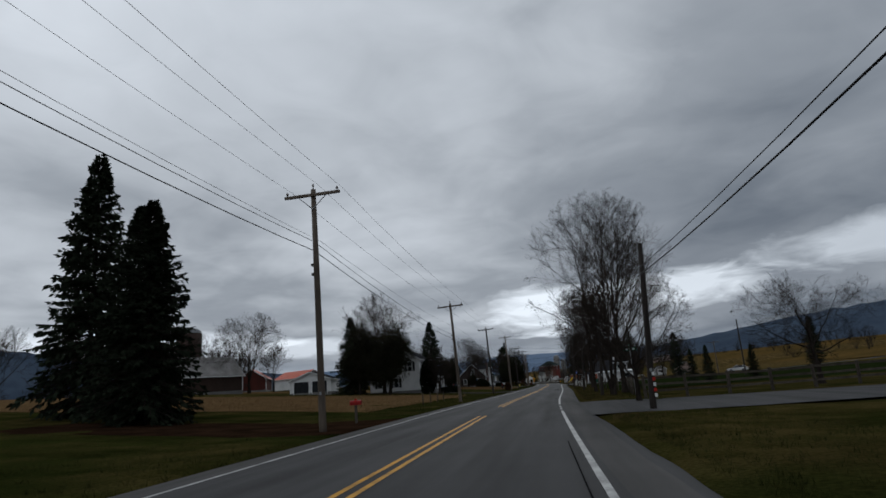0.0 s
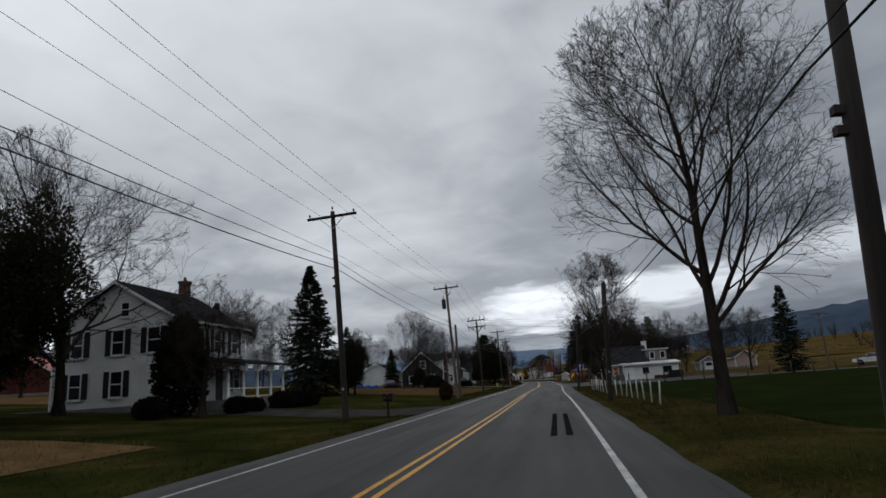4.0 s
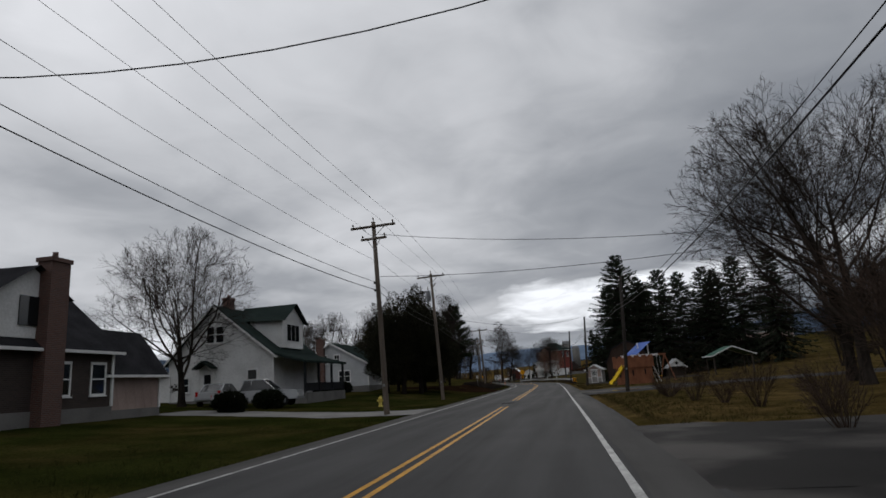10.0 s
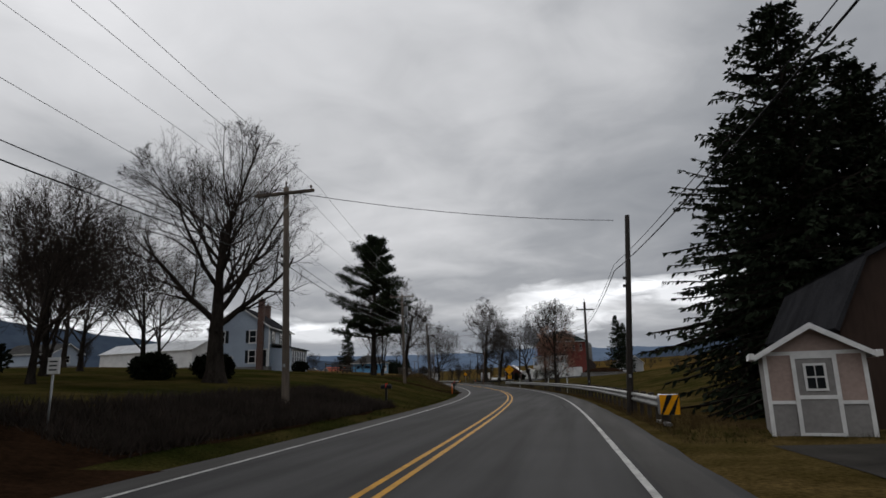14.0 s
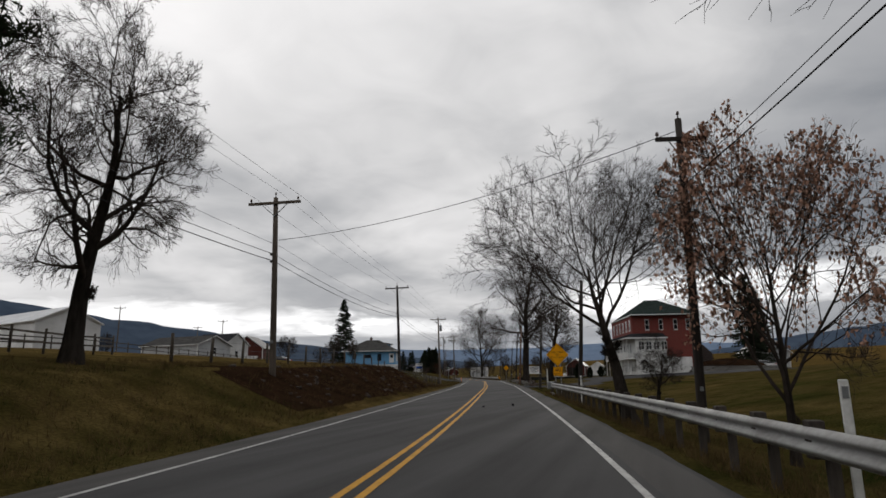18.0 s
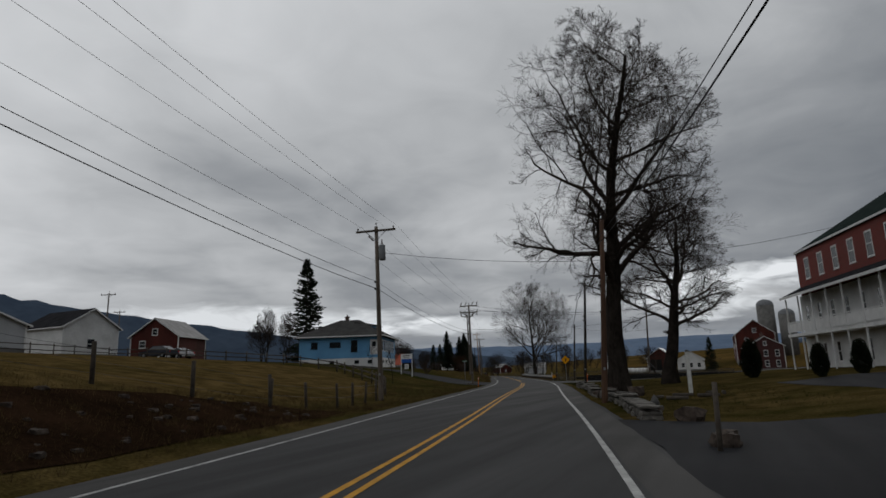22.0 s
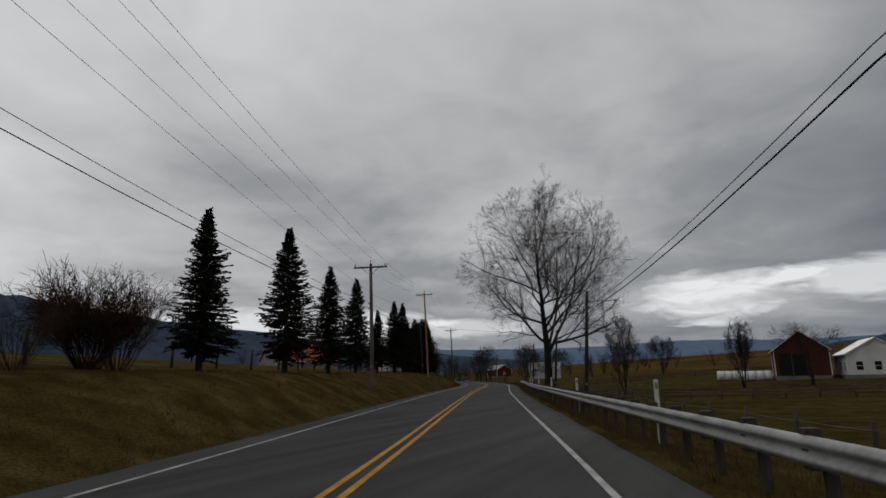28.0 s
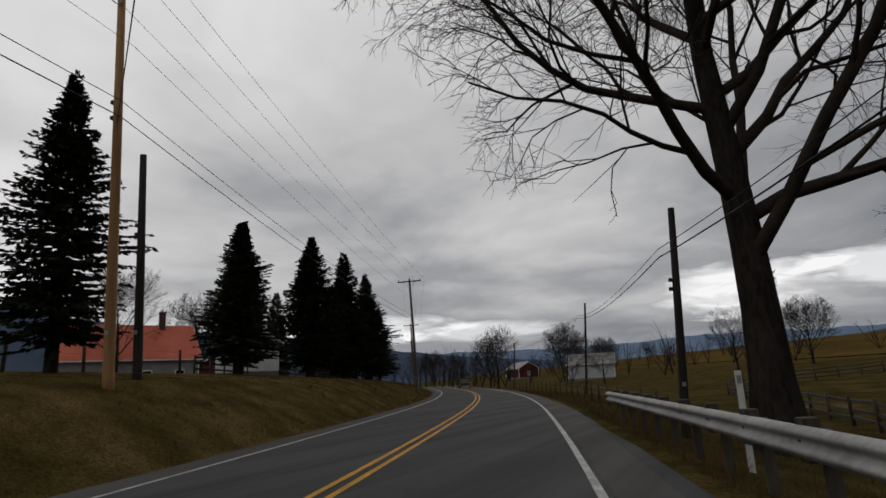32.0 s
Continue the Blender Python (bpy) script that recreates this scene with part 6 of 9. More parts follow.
for i, (s, d, k) in enumerate(((612, -18, .9), (618, -16, 1.0), (625, -20, 1.0), (608, -24, .9))):
    FIR.put(s, d, "dark fir before the red-roofed farm", k, 37 * i)


# ---------------------------------------------------------------- buildings
def on_face(face, w, l):
    """Pose of a wall face: its own x runs along the wall, y points out of the building. w: along x, l: along y."""
    if face == "f":
        return Matrix.Translation((0, -l / 2, 0)) @ Matrix.Rotation(math.pi, 4, "Z") @ Matrix.Diagonal((-1, 1, 1, 1))
    if face == "b":
        return Matrix.Translation((0, l / 2, 0))
    if face == "r":
        return Matrix.Translation((w / 2, 0, 0)) @ Matrix.Rotation(-math.pi / 2, 4, "Z") @ Matrix.Diagonal((-1, 1, 1, 1))
    return Matrix.Translation((-w / 2, 0, 0)) @ Matrix.Rotation(math.pi / 2, 4, "Z")


def fbox(g, m, x0, x1, y0, y1, z0, z1):
    return g.box(x0, x1, y0, y1, z0, z1, m)


def ring(m, outer, inner, y0, y1):
    """A flat rectangular frame in one piece; outer and inner: x0, x1, z0, z1."""
    p = []
    for x0, x1, z0, z1 in (outer, inner):
        for y in (y0, y1):
            p += [m @ Vector((x, y, z)) for x, z in ((x0, z0), (x1, z0), (x1, z1), (x0, z1))]
    f = []
    for i in range(4):
        j = (i + 1) % 4
        f += [(i, j, 4 + j, 4 + i), (8 + j, 8 + i, 12 + i, 12 + j), (4 + i, 4 + j, 12 + j, 12 + i), (j, i, 8 + i, 8 + j)]
    return Geo().add(p, f)


def window(house, face, w, l, u, z, ww, wh, trim=None, shutters=None, bars=(1, 2), pane=None, sill=True):
    """A sash window: casing proud of the wall, panes set back within it, a sill, and shutters where it has them."""
    m = on_face(face, w, l)
    c = 0.09
    a, b = u - ww / 2, u + ww / 2
    win = part("window", ring(m, (a - c, b + c, z - c, z + wh + c * 1.3), (a, b, z, z + wh), -0.04, 0.05), trim or TRIM, house)
    for k in range(1, bars[0]):
        x = a + ww * k / bars[0]
        part("muntin", fbox(Geo(), m, x - 0.025, x + 0.025, -0.02, 0.035, z, z + wh), trim or TRIM, win)
    if bars[1] > 1:
        part("meeting_rail", fbox(Geo(), m, a, b, -0.02, 0.04, z + wh / 2 - 0.03, z + wh / 2 + 0.03), trim or TRIM, win)
    part("pane", fbox(Geo(), m, u - ww / 2, u + ww / 2, 0.004, 0.012, z, z + wh), pane or GLASS, win)
    if sill:
        part("sill", fbox(Geo(), m, u - ww / 2 - 0.14, u + ww / 2 + 0.14, 0.0, 0.10, z - c - 0.05, z - c), trim or TRIM, win)
    if shutters:
        for sx in (-1, 1):
            x = u + sx * (ww / 2 + 0.09 + 0.2)
            part("shutter", fbox(Geo(), m, x - 0.19, x + 0.19, 0.005, 0.045, z - 0.05, z + wh + 0.05), shutters, win, "")
    return win


def door(house, face, w, l, u, ww, wh, mat, z=0.0, trim=None, light=True):
    m = on_face(face, w, l)
    a, b, top = u - ww / 2, u + ww / 2, z + wh
    arch = [(a - 0.1, z), (a - 0.1, top + 0.1), (b + 0.1, top + 0.1), (b + 0.1, z), (b, z), (b, top), (a, top), (a, z)]
    g = Geo().prism(arch, 0.0, 0.06, m)
    d = part("door", g, trim or TRIM, house)
    part("door_leaf", fbox(Geo(), m, u - ww / 2, u + ww / 2, 0.004, 0.03, z, z + wh), mat, d)
    if light:
        part("door_glass", fbox(Geo(), m, u - ww / 2 + 0.16, u + ww / 2 - 0.16, 0.032, 0.036, z + wh * 0.55, z + wh * 0.9), GLASS, d)
    part("knob", Geo().dome(m @ Vector((u + ww / 2 - 0.1, 0.03, z + 1.0)), 0.04, n=8, rows=3), GALV, d)
    return d


def gable_outline(w, eave, rise, peak=0.0):
    return [(-w / 2, 0), (w / 2, 0), (w / 2, eave), (peak, eave + rise), (-w / 2, eave)]


def roof_slabs(house, w, l, eave, rise, mat, over=0.35, thick=0.14, peak=0.0, trim=None, name="roof"):
    """Two slopes with thickness and overhang, over a ridge along y, with rake and eave boards."""
    r = part(name, Geo(), mat, house) if False else None
    obs = []
    for sx in (-1, 1):
        x_e = sx * (w / 2 + over)
        slope = rise / (w / 2 - sx * peak) if (w / 2 - sx * peak) else 1
        z_e = eave - slope * over
        top = (peak, eave + rise)
        out = [(x_e, z_e), (x_e, z_e + thick), (top[0], top[1] + thick * 1.2), (top[0], top[1])]
        if sx > 0:
            out = out[::-1]
        ob = part(name, Geo().prism(out, -l / 2 - over, l / 2 + over), mat, house)
        obs.append(ob)
        for y in (-l / 2 - over - 0.025, l / 2 + over):
            g = Geo()
            g.add([(x_e, y, z_e - 0.06), (top[0], y, top[1] - 0.06), (top[0], y, top[1] + thick * 0.9), (x_e, y, z_e + thick * 0.9),
                   (x_e, y + 0.025, z_e - 0.06), (top[0], y + 0.025, top[1] - 0.06), (top[0], y + 0.025, top[1] + thick * 0.9), (x_e, y + 0.025, z_e + thick * 0.9)],
                  [(0, 1, 2, 3), (7, 6, 5, 4), (0, 4, 5, 1), (3, 2, 6, 7), (0, 3, 7, 4), (1, 5, 6, 2)])
            part("rake_board", g, trim or TRIM, ob)
        part("gutter", Geo().box(min(x_e, x_e + sx * 0.1), max(x_e, x_e + sx * 0.1), -l / 2 - over, l / 2 + over, z_e - 0.03, z_e + 0.1), trim or TRIM, ob)
    return obs


def hip_roof(house, w, l, eave, rise, mat, over=0.5, ridge=0.0):
    """A hipped roof with its soffit; ridge: half-length of the ridge along x."""
    a, b = w / 2 + over, l / 2 + over
    v = [(-a, -b, eave), (a, -b, eave), (a, b, eave), (-a, b, eave), (-ridge, 0, eave + rise), (ridge, 0, eave + rise)]
    v += [(x, y, eave - 0.16) for x, y, _ in v[:4]]
    f = [(0, 1, 5, 4), (1, 2, 5), (2, 3, 4, 5), (3, 0, 4), (9, 8, 7, 6), (0, 6, 7, 1), (1, 7, 8, 2), (2, 8, 9, 3), (3, 9, 6, 0)]
    ob = part("roof", Geo().add(v, f), mat, house)
    g = Geo()
    g.box(-a, a, -b - 0.06, -b, eave - 0.14, eave + 0.02).box(-a, a, b, b + 0.06, eave - 0.14, eave + 0.02)
    g.box(-a - 0.06, -a, -b, b, eave - 0.14, eave + 0.02).box(a, a + 0.06, -b, b, eave - 0.14, eave + 0.02)
    part("gutter", g, TRIM, ob)
    return ob


def chimney(house, x, y, z0, z1, w, l, mat=None):
    g = Geo().box(x - w / 2, x + w / 2, y - l / 2, y + l / 2, z0, z1).box(x - w / 2 - 0.06, x + w / 2 + 0.06, y - l / 2 - 0.06, y + l / 2 + 0.06, z1 - 0.18, z1)
    c = part("chimney", g, mat or CHIMBRICK, house)
    part("flue", Geo().tube([(x, y, z1), (x, y, z1 + 0.3)], [0.12, 0.11], 10), CHIMBRICK, c)


def gable_house(s, d, turn, w, l, eave, rise, wall, roof, label, base=0.3, peak=0.0, lift=0.0, over=0.35, category="house"):
    """Shell of a gabled house: walls, foundation, roof. Local -y faces down the road, x away from the centre line for turn 0."""
    h = thing("house", spot(s, d, turn, lift), label, category)
    part("wall", Geo().prism(gable_outline(w, eave, rise, peak), -l / 2, l / 2), wall, h)
    if base:
        part("foundation", Geo().box(-w / 2 - 0.04, w / 2 + 0.04, -l / 2 - 0.04, l / 2 + 0.04, -1.2, base), CONCRETE, h)
    roof_slabs(h, w, l, eave, rise, roof, over, peak=peak)
    for x in (-w / 2, w / 2):
        for y in (-l / 2, l / 2):
            part("corner_board", Geo().box(x - 0.07, x + 0.07, y - 0.07, y + 0.07, base, eave), TRIM, h)
    return h


# the white farmhouse
h = gable_house(102.0, -23.6, 0, 8.4, 8.0, 5.3, 2.5, WHITESIDING, SHINGLE, "two-storey white farmhouse with a dark gabled roof")
for u, z in ((-2.6, 0.9), (0.2, 0.9), (-2.6, 3.4), (0.2, 3.4), (2.6, 3.4)):
    window(h, "f", 8.4, 8, u, z, 0.75, 1.45, shutters=DARKPAINT)
window(h, "f", 8.4, 8, 0.6, 5.7, 0.5, 0.8)
for u, z in ((-2.8, 0.9), (-1.6, 3.4), (0.4, 3.4), (2.6, 3.4), (2.9, 0.9)):
    window(h, "r", 8.4, 8, u, z, 0.75, 1.45, shutters=DARKPAINT)
door(h, "r", 8.4, 8, 0.6, 0.95, 2.05, DARKPAINT, 0.3)
chimney(h, 0, 3.0, 6.6, 9.0, 0.6, 0.6)
p = part("porch_roof", Geo().prism([(4.2, 2.75), (6.6, 2.45), (6.6, 2.6), (4.2, 3.05)], -2.2, 6.2), SHINGLE, h)
part("porch_deck", Geo().box(4.2, 6.4, -2.0, 6.0, -0.5, 0.25), CONCRETE, h)
for y in (-1.9, 0.0, 1.9, 3.9, 5.9):
    c = part("porch_column", Geo().tube([(6.3, y, 0.25), (6.3, y, 0.4), (6.3, y, 0.42), (6.3, y, 2.2), (6.3, y, 2.22), (6.3, y, 2.45)], [0.13, 0.13, 0.09, 0.08, 0.12, 0.12], 10), TRIM, h)
    part("bracket", Geo().prism([(6.25, 2.05), (6.35, 2.05), (6.35, 2.45), (6.25, 2.45)], y - 0.5, y + 0.5), TRIM, c)
part("porch_rail", Geo().box(6.27, 6.33, -1.9, 5.9, 0.9, 0.97).box(6.27, 6.33, -1.9, 5.9, 0.38, 0.43), TRIM, h)

# farm buildings behind the field
b = gable_house(104, -62.0, -28, 7.5, 12, 3.2, 3.4, BARNBROWN, TINROOF, "old dark wooden barn with a rusty tin roof", category="barn")
door(b, "r", 7, 11, -2, 1.2, 2.0, TRIM, 0.2)
window(b, "r", 7, 11, 1.5, 1.0, 0.7, 0.9)
window(b, "f", 7, 11, 0, 3.4, 0.7, 0.9)
silo = thing("silo", spot(114, -70.5), "dark round farm silo behind the bare trees", "silo")
part("shell", Geo().tube([(0, 0, -0.5), (0, 0, 12.0)], [2.5, 2.5], 20), BARNBROWN, silo)
part("cap", Geo().dome((0, 0, 12.0), 2.55, 0.5, 20, 4), TANK, silo)
g_ = gable_house(97, -37.2, 8, 6.6, 6, 2.3, 1.2, WHITESIDING, SHINGLE, "low white garage with dark doors", category="garage")
for u in (-1.5, 1.5):
    door(g_, "f", 6.6, 6, u, 2.4, 2.0, DARKPAINT, 0.05, light=False)
gable_house(60, -92, 70, 8, 16, 4, 2.5, BARNRED, WHITETIN, "long low farm shed with a pale roof", category="barn")
gable_house(150, -75, 20, 7, 12, 3.2, 2.2, BARNRED, REDROOF, "red shed with a red metal roof behind the field", category="barn")
gable_house(172, -72, 60, 8, 13, 3.4, 2.0, WHITESIDING, REDROOF, "white farm building with a reddish roof", category="barn")
# white garage with blue tarp beside it
g_ = gable_house(181, -30.2, 0, 7.2, 8, 2.5, 1.8, WHITESIDING, SHINGLE, "white gabled garage at the edge of the stubble", category="garage")
window(g_, "r", 7.2, 8, -1.0, 1.1, 0.6, 0.7)
door(g_, "r", 7.2, 8, 1.8, 0.9, 2.0, TRIM, 0.1)
rr = random.Random(7)
for k in range(3):
    me = Geo().dome((0, 0, -0.05), 0.7, 0.8, 12, 4)
    me.v = [(x * (1 + .3 * rr.random()), y * (1 + .3 * rr.random()), z * (0.7 + .6 * rr.random())) for x, y, z in me.v]
    solo("tarp_heap", me, BLUETARP, spot(176.6 - 0.4 * k, -30.4 - 1.3 * k, 40 * k), "crumpled blue tarpaulin heap by the garage", "tarp")

# dark brick house with blue shutters
h = gable_house(185.6, -22.3, 0, 8.2, 6.6, 3.0, 3.6, DARKBRICK, SHINGLE, "dark brick house with steep roof and blue shutters")
window(h, "f", 8.2, 6.6, -2.2, 0.9, 0.9, 1.3, shutters=DARKPAINT)
window(h, "f", 8.2, 6.6, 1.9, 0.9, 0.8, 1.35, shutters=BLUEPAINT)
window(h, "f", 8.2, 6.6, 0.2, 3.6, 0.9, 1.3)
for u in (0.3, 2.4):
    window(h, "r", 8.2, 6.6, u, 0.9, 0.8, 1.3)
dm = part("dormer", Geo().prism([(2.0, 3.2), (4.1, 3.2), (4.1, 5.0), (2.0, 5.0)], -1.6, 1.6), WHITESIDING, h)
part("dormer_roof", Geo().add([(1.6, -1.9, 5.0), (4.4, -1.9, 4.9), (4.4, 0, 6.2), (0.6, 0, 6.3), (1.6, 1.9, 5.0), (4.4, 1.9, 4.9)], [(0, 1, 2, 3), (3, 2, 5, 4)]), SHINGLE, dm)
part("dormer_gable", Geo().add([(4.1, -1.6, 5.0), (4.1, 1.6, 5.0), (4.1, 0, 6.1)], [(0, 1, 2)]), WHITESIDING, dm)
part("dormer_window", Geo().box(4.1, 4.16, -0.6, 0.6, 3.7, 4.9), GLASS, dm)
dm.location.y = -1.5
chimney(h, 4.3, -0.7, -0.5, 6.6, 0.7, 1.0)
part("porch_roof", Geo().prism([(-6.4, 2.3), (-4.1, 2.75), (-4.1, 2.95), (-6.4, 2.45)], -2.9, 2.1), SHINGLE, h)
for y in (-2.7, -0.4, 1.9):
    part("porch_column", Geo().box(-6.3, -6.18, y - 0.06, y + 0.06, -0.5, 2.35), TRIM, h)

gable_house(190.9, -20.0, 0, 3.0, 4.0, 2.3, 1.9, SHEDPINK, SHINGLE, "tan gabled annex beside the dark house", category="garage")

# white house with long sweeping roof, dormer and front porch
h = gable_house(210.4, -22.6, 0, 8.6, 8.6, 3.4, 4.0, WHITESIDING, GREENSHINGLE, "white frame house with dormer and front porch", peak=-0.6)
for u, z, a, b2 in ((-0.9, 4.6, 0.62, 1.2), (-0.1, 4.6, 0.62, 1.2), (-3.0, 1.0, 0.6, 1.0), (2.6, 0.9, 0.7, 1.4)):
    window(h, "f", 8.6, 8.6, u, z, a, b2)
door(h, "f", 8.6, 8.6, -1.1, 0.9, 2.05, TRIM, 0.35)
part("door_hood", Geo().prism([(-1.9, 2.7), (-1.1, 3.25), (-0.3, 2.7), (-0.3, 2.6), (-1.1, 3.1), (-1.9, 2.6)], -5.2, -4.3), GREENSHINGLE, h)
dm = part("dormer", Geo().prism([(1.2, 4.0), (4.0, 4.0), (4.0, 6.3), (1.2, 6.3)], -2.0, 2.0), WHITESIDING, h)
part("dormer_roof", Geo().add([(0.4, -2.4, 6.3), (4.4, -2.4, 6.1), (4.4, 0, 7.7), (-0.4, 0, 7.7), (0.4, 2.4, 6.3), (4.4, 2.4, 6.1)], [(0, 1, 2, 3), (3, 2, 5, 4)]), GREENSHINGLE, dm)
part("dormer_gable", Geo().add([(4.0, -2.0, 6.25), (4.0, 2.0, 6.25), (4.0, 0, 7.55)], [(0, 1, 2)]), WHITESIDING, dm)
for y in (-0.8, 0, 0.8):
    part("dormer_window", Geo().box(4.0, 4.06, y - 0.3, y + 0.3, 4.6, 5.9), GLASS, dm)
pr = part("porch_roof", Geo().prism([(4.2, 3.35), (7.0, 2.55), (7.0, 2.72), (4.2, 3.55)], -4.5, 4.5), GREENSHINGLE, h)
part("porch_deck", Geo().box(4.3, 6.9, -4.2, 4.2, -0.6, 0.35), CONCRETE, h)
for y in (-4.1, -1.4, 1.4, 4.1):
    part("porch_column", Geo().box(6.68, 6.84, y - 0.08, y + 0.08, 0.35, 2.6, bevel=0.01), DARKPAINT, h)
part("porch_rail", Geo().box(6.7, 6.8, -4.1, 4.1, 0.95, 1.05).box(6.72, 6.78, -4.1, 4.1, 0.45, 0.95), DARKPAINT, h)
chimney(h, -0.8, -1.9, 6.4, 8.4, 0.7, 0.7)
part("lean_to", Geo().box(-9.6, -4.05, -1.5, 3.5, -0.5, 2.3), WHITESIDING, h)
part("lean_to_roof", Geo().prism([(-10.0, 2.2), (-4.3, 2.75), (-4.3, 2.9), (-10.0, 2.35)], -1.9, 3.9), WHITETIN, h)
door(h, "l", 8.6, 8.6, 1.0, 0.9, 2.0, DARKPAINT, 0.2)

# grey bungalow with a brick chimney on its gable
h = gable_house(236.3, -23.3, 0, 9.0, 9.0, 2.8, 2.6, GREYSIDING, GREENSHINGLE, "pale grey bungalow with a brick gable chimney")
for u, z, a, b2 in ((-2.9, 1.2, 0.6, 0.7), (1.6, 0.9, 1.3, 1.2), (-0.8, 3.1, 0.55, 0.9), (0.7, 3.1, 0.55, 0.9)):
    window(h, "f", 9, 9, u, z, a, b2, bars=(2, 2))
for u in (-2.5, 2.6):
    window(h, "r", 9, 9, u, 0.9, 0.9, 1.2)
door(h, "r", 9, 9, 0.2, 0.95, 2.05, TRIM, 0.3)
chimney(h, -1.2, -4.75, -0.3, 6.0, 0.9, 0.45)
g_ = gable_house(228, -34, 0, 7, 8, 2.5, 1.5, GREYSIDING, SHINGLE, "grey garage with teal doors", category="garage")
for u in (-1.8, 1.8):
    door(g_, "f", 7, 8, u, 2.6, 2.1, TEAL, 0.05, light=False)

# stone-faced house on the right, gable to the road, with a flat-roofed wing
h = gable_house(174.6, 15.2, 90, 8.0, 6.2, 2.75, 2.75, TANSTONE, SHINGLE, "tan stone-faced house with a steep dark roof")
# gable toward the road is the back face (+y turned left points to the road)
window(h, "b", 8, 6.2, 0.0, 3.1, 0.55, 1.2)
window(h, "b", 8, 6.2, 2.3, 0.8, 0.75, 1.35, bars=(2, 2))
door(h, "b", 8, 6.2, -1.3, 0.95, 2.05, TRIM, 0.25)
part("portico_roof", Geo().prism([(-2.6, 2.3), (-1.3, 2.95), (0.0, 2.3), (0.0, 2.18), (-1.3, 2.8), (-2.6, 2.18)], 3.1, 4.4), SHINGLE, h)
for x in (-2.5, -0.1):
    part("portico_post", Geo().box(x - 0.07, x + 0.07, 4.2, 4.34, -0.2, 2.3), TRIM, h)
part("portico_step", Geo().box(-2.5, -0.1, 3.1, 4.7, -0.3, 0.2), CONCRETE, h)
window(h, "l", 8, 6.2, 2.3, 0.95, 0.75, 1.25, pane=ORANGECURTAIN)
wing = part("wing", Geo().box(-3.2, 4.0, -6.4, -3.1, -0.3, 4.7), TANSTONE, h)
part("wing_roof", Geo().box(-3.5, 4.3, -6.7, -2.8, 4.7, 4.9), WHITETIN, wing)
for y in (-5.7, -4.0):
    part("wing_window", Geo().box(-3.26, -3.2, y - 0.42, y + 0.42, 3.2, 4.4), TRIM, wing)
    part("wing_pane", Geo().box(-3.27, -3.26, y - 0.33, y + 0.33, 3.3, 4.3), GLASS, wing)
lean = part("lean_to", Geo().box(-6.0, -3.2, -7.4, 1.2, -0.3, 2.3), WHITESIDING, h)
part("lean_to_roof", Geo().prism([(-6.5, 2.3), (-3.2, 2.7), (-3.2, 2.9), (-6.5, 2.5)], -7.7, 1.5), WHITETIN, lean)
for y, w_ in ((-5.6, 0.7), (-2.2, 0.5)):
    part("lean_to_window", Geo().box(-6.05, -6.0, y - w_, y + w_, 0.9, 1.9), GLASS, lean)
part("lean_to_door", Geo().box(-6.05, -6.0, -0.4, 0.5, -0.1, 1.95), TRIM, lean)
part("skirting", Geo().box(-6.08, -6.0, -7.4, -3.4, -0.3, 0.55), BARNBROWN, lean)
chimney(h, 1.0, -3.6, 4.4, 6.4, 0.9, 0.7, WHITESIDING)
dm_ = thing("dumpster", spot(167.0, 21.6, 5), "black steel rubbish container by the white lean-to", "dumpster")
part("tub", Geo().prism([(-.95, .1), (.95, .1), (1.05, 1.15), (-1.05, 1.15)], -.6, .6), PLASTICBLACK, dm_)
part("lid", Geo().box(-1.08, 1.08, -.65, .65, 1.15, 1.22, bevel=.02), PLASTICBLACK, dm_)

# play set, sheds and gambrel barn
ps = thing("play_set", spot(223.8, 10.0, 30) @ Matrix.Diagonal((0.84, 0.84, 1.12, 1)), "red-brown wooden play tower with yellow slide", "play set")
part("tower_wall", Geo().box(-1.55, 1.55, -1.25, 1.25, 0.0, 1.35), PLAYWOOD, ps)
part("tower_parapet", Geo().box(-1.75, 1.75, -1.4, 1.4, 1.35, 2.2), PLAYWOOD, ps)
# peep holes are not cut: black inlays paint the shade seen through them
for x, z in ((-1.1, 0.7), (0.55, 0.75)):
    part("peep_hole", Geo().box(x - 0.1, x + 0.1, -1.262, -1.25, z, z + 0.45), SIGNBLACK, ps)
for y in (-1.0, 0.85):
    part("roof_beam", Geo().box(-0.9, 2.8, y, y + 0.15, 2.25, 2.4), TRIM, ps)
for x in (-1.45, -0.5, 0.5, 1.45):
    part("merlon", Geo().box(x - 0.28, x + 0.28, -1.43, -1.30, 2.2, 2.34), PLAYWOOD, ps)
for y in (-1.1, 0.0, 1.1):
    part("merlon", Geo().box(-1.78, -1.65, y - 0.28, y + 0.28, 2.2, 2.34), PLAYWOOD, ps)
part("peep_hole", Geo().box(-1.562, -1.55, 0.35, 0.75, 0.6, 1.1), SIGNBLACK, ps)
for x in (0.9, 2.3):
    part("roof_post", Geo().box(x - 0.05, x + 0.05, -0.05, 0.05, 2.3, 3.4), TRIM, ps)
part("tarp_roof", Geo().add([(-0.2, -1.1, 2.4), (1.9, -1.1, 3.45), (1.9, 1.1, 3.45), (-0.2, 1.1, 2.4), (-0.2, -1.1, 2.36), (1.9, -1.1, 3.41), (1.9, 1.1, 3.41), (-0.2, 1.1, 2.36)],
                            [(0, 1, 2, 3), (7, 6, 5, 4), (0, 4, 5, 1), (3, 2, 6, 7)]), BLUETARP, ps)
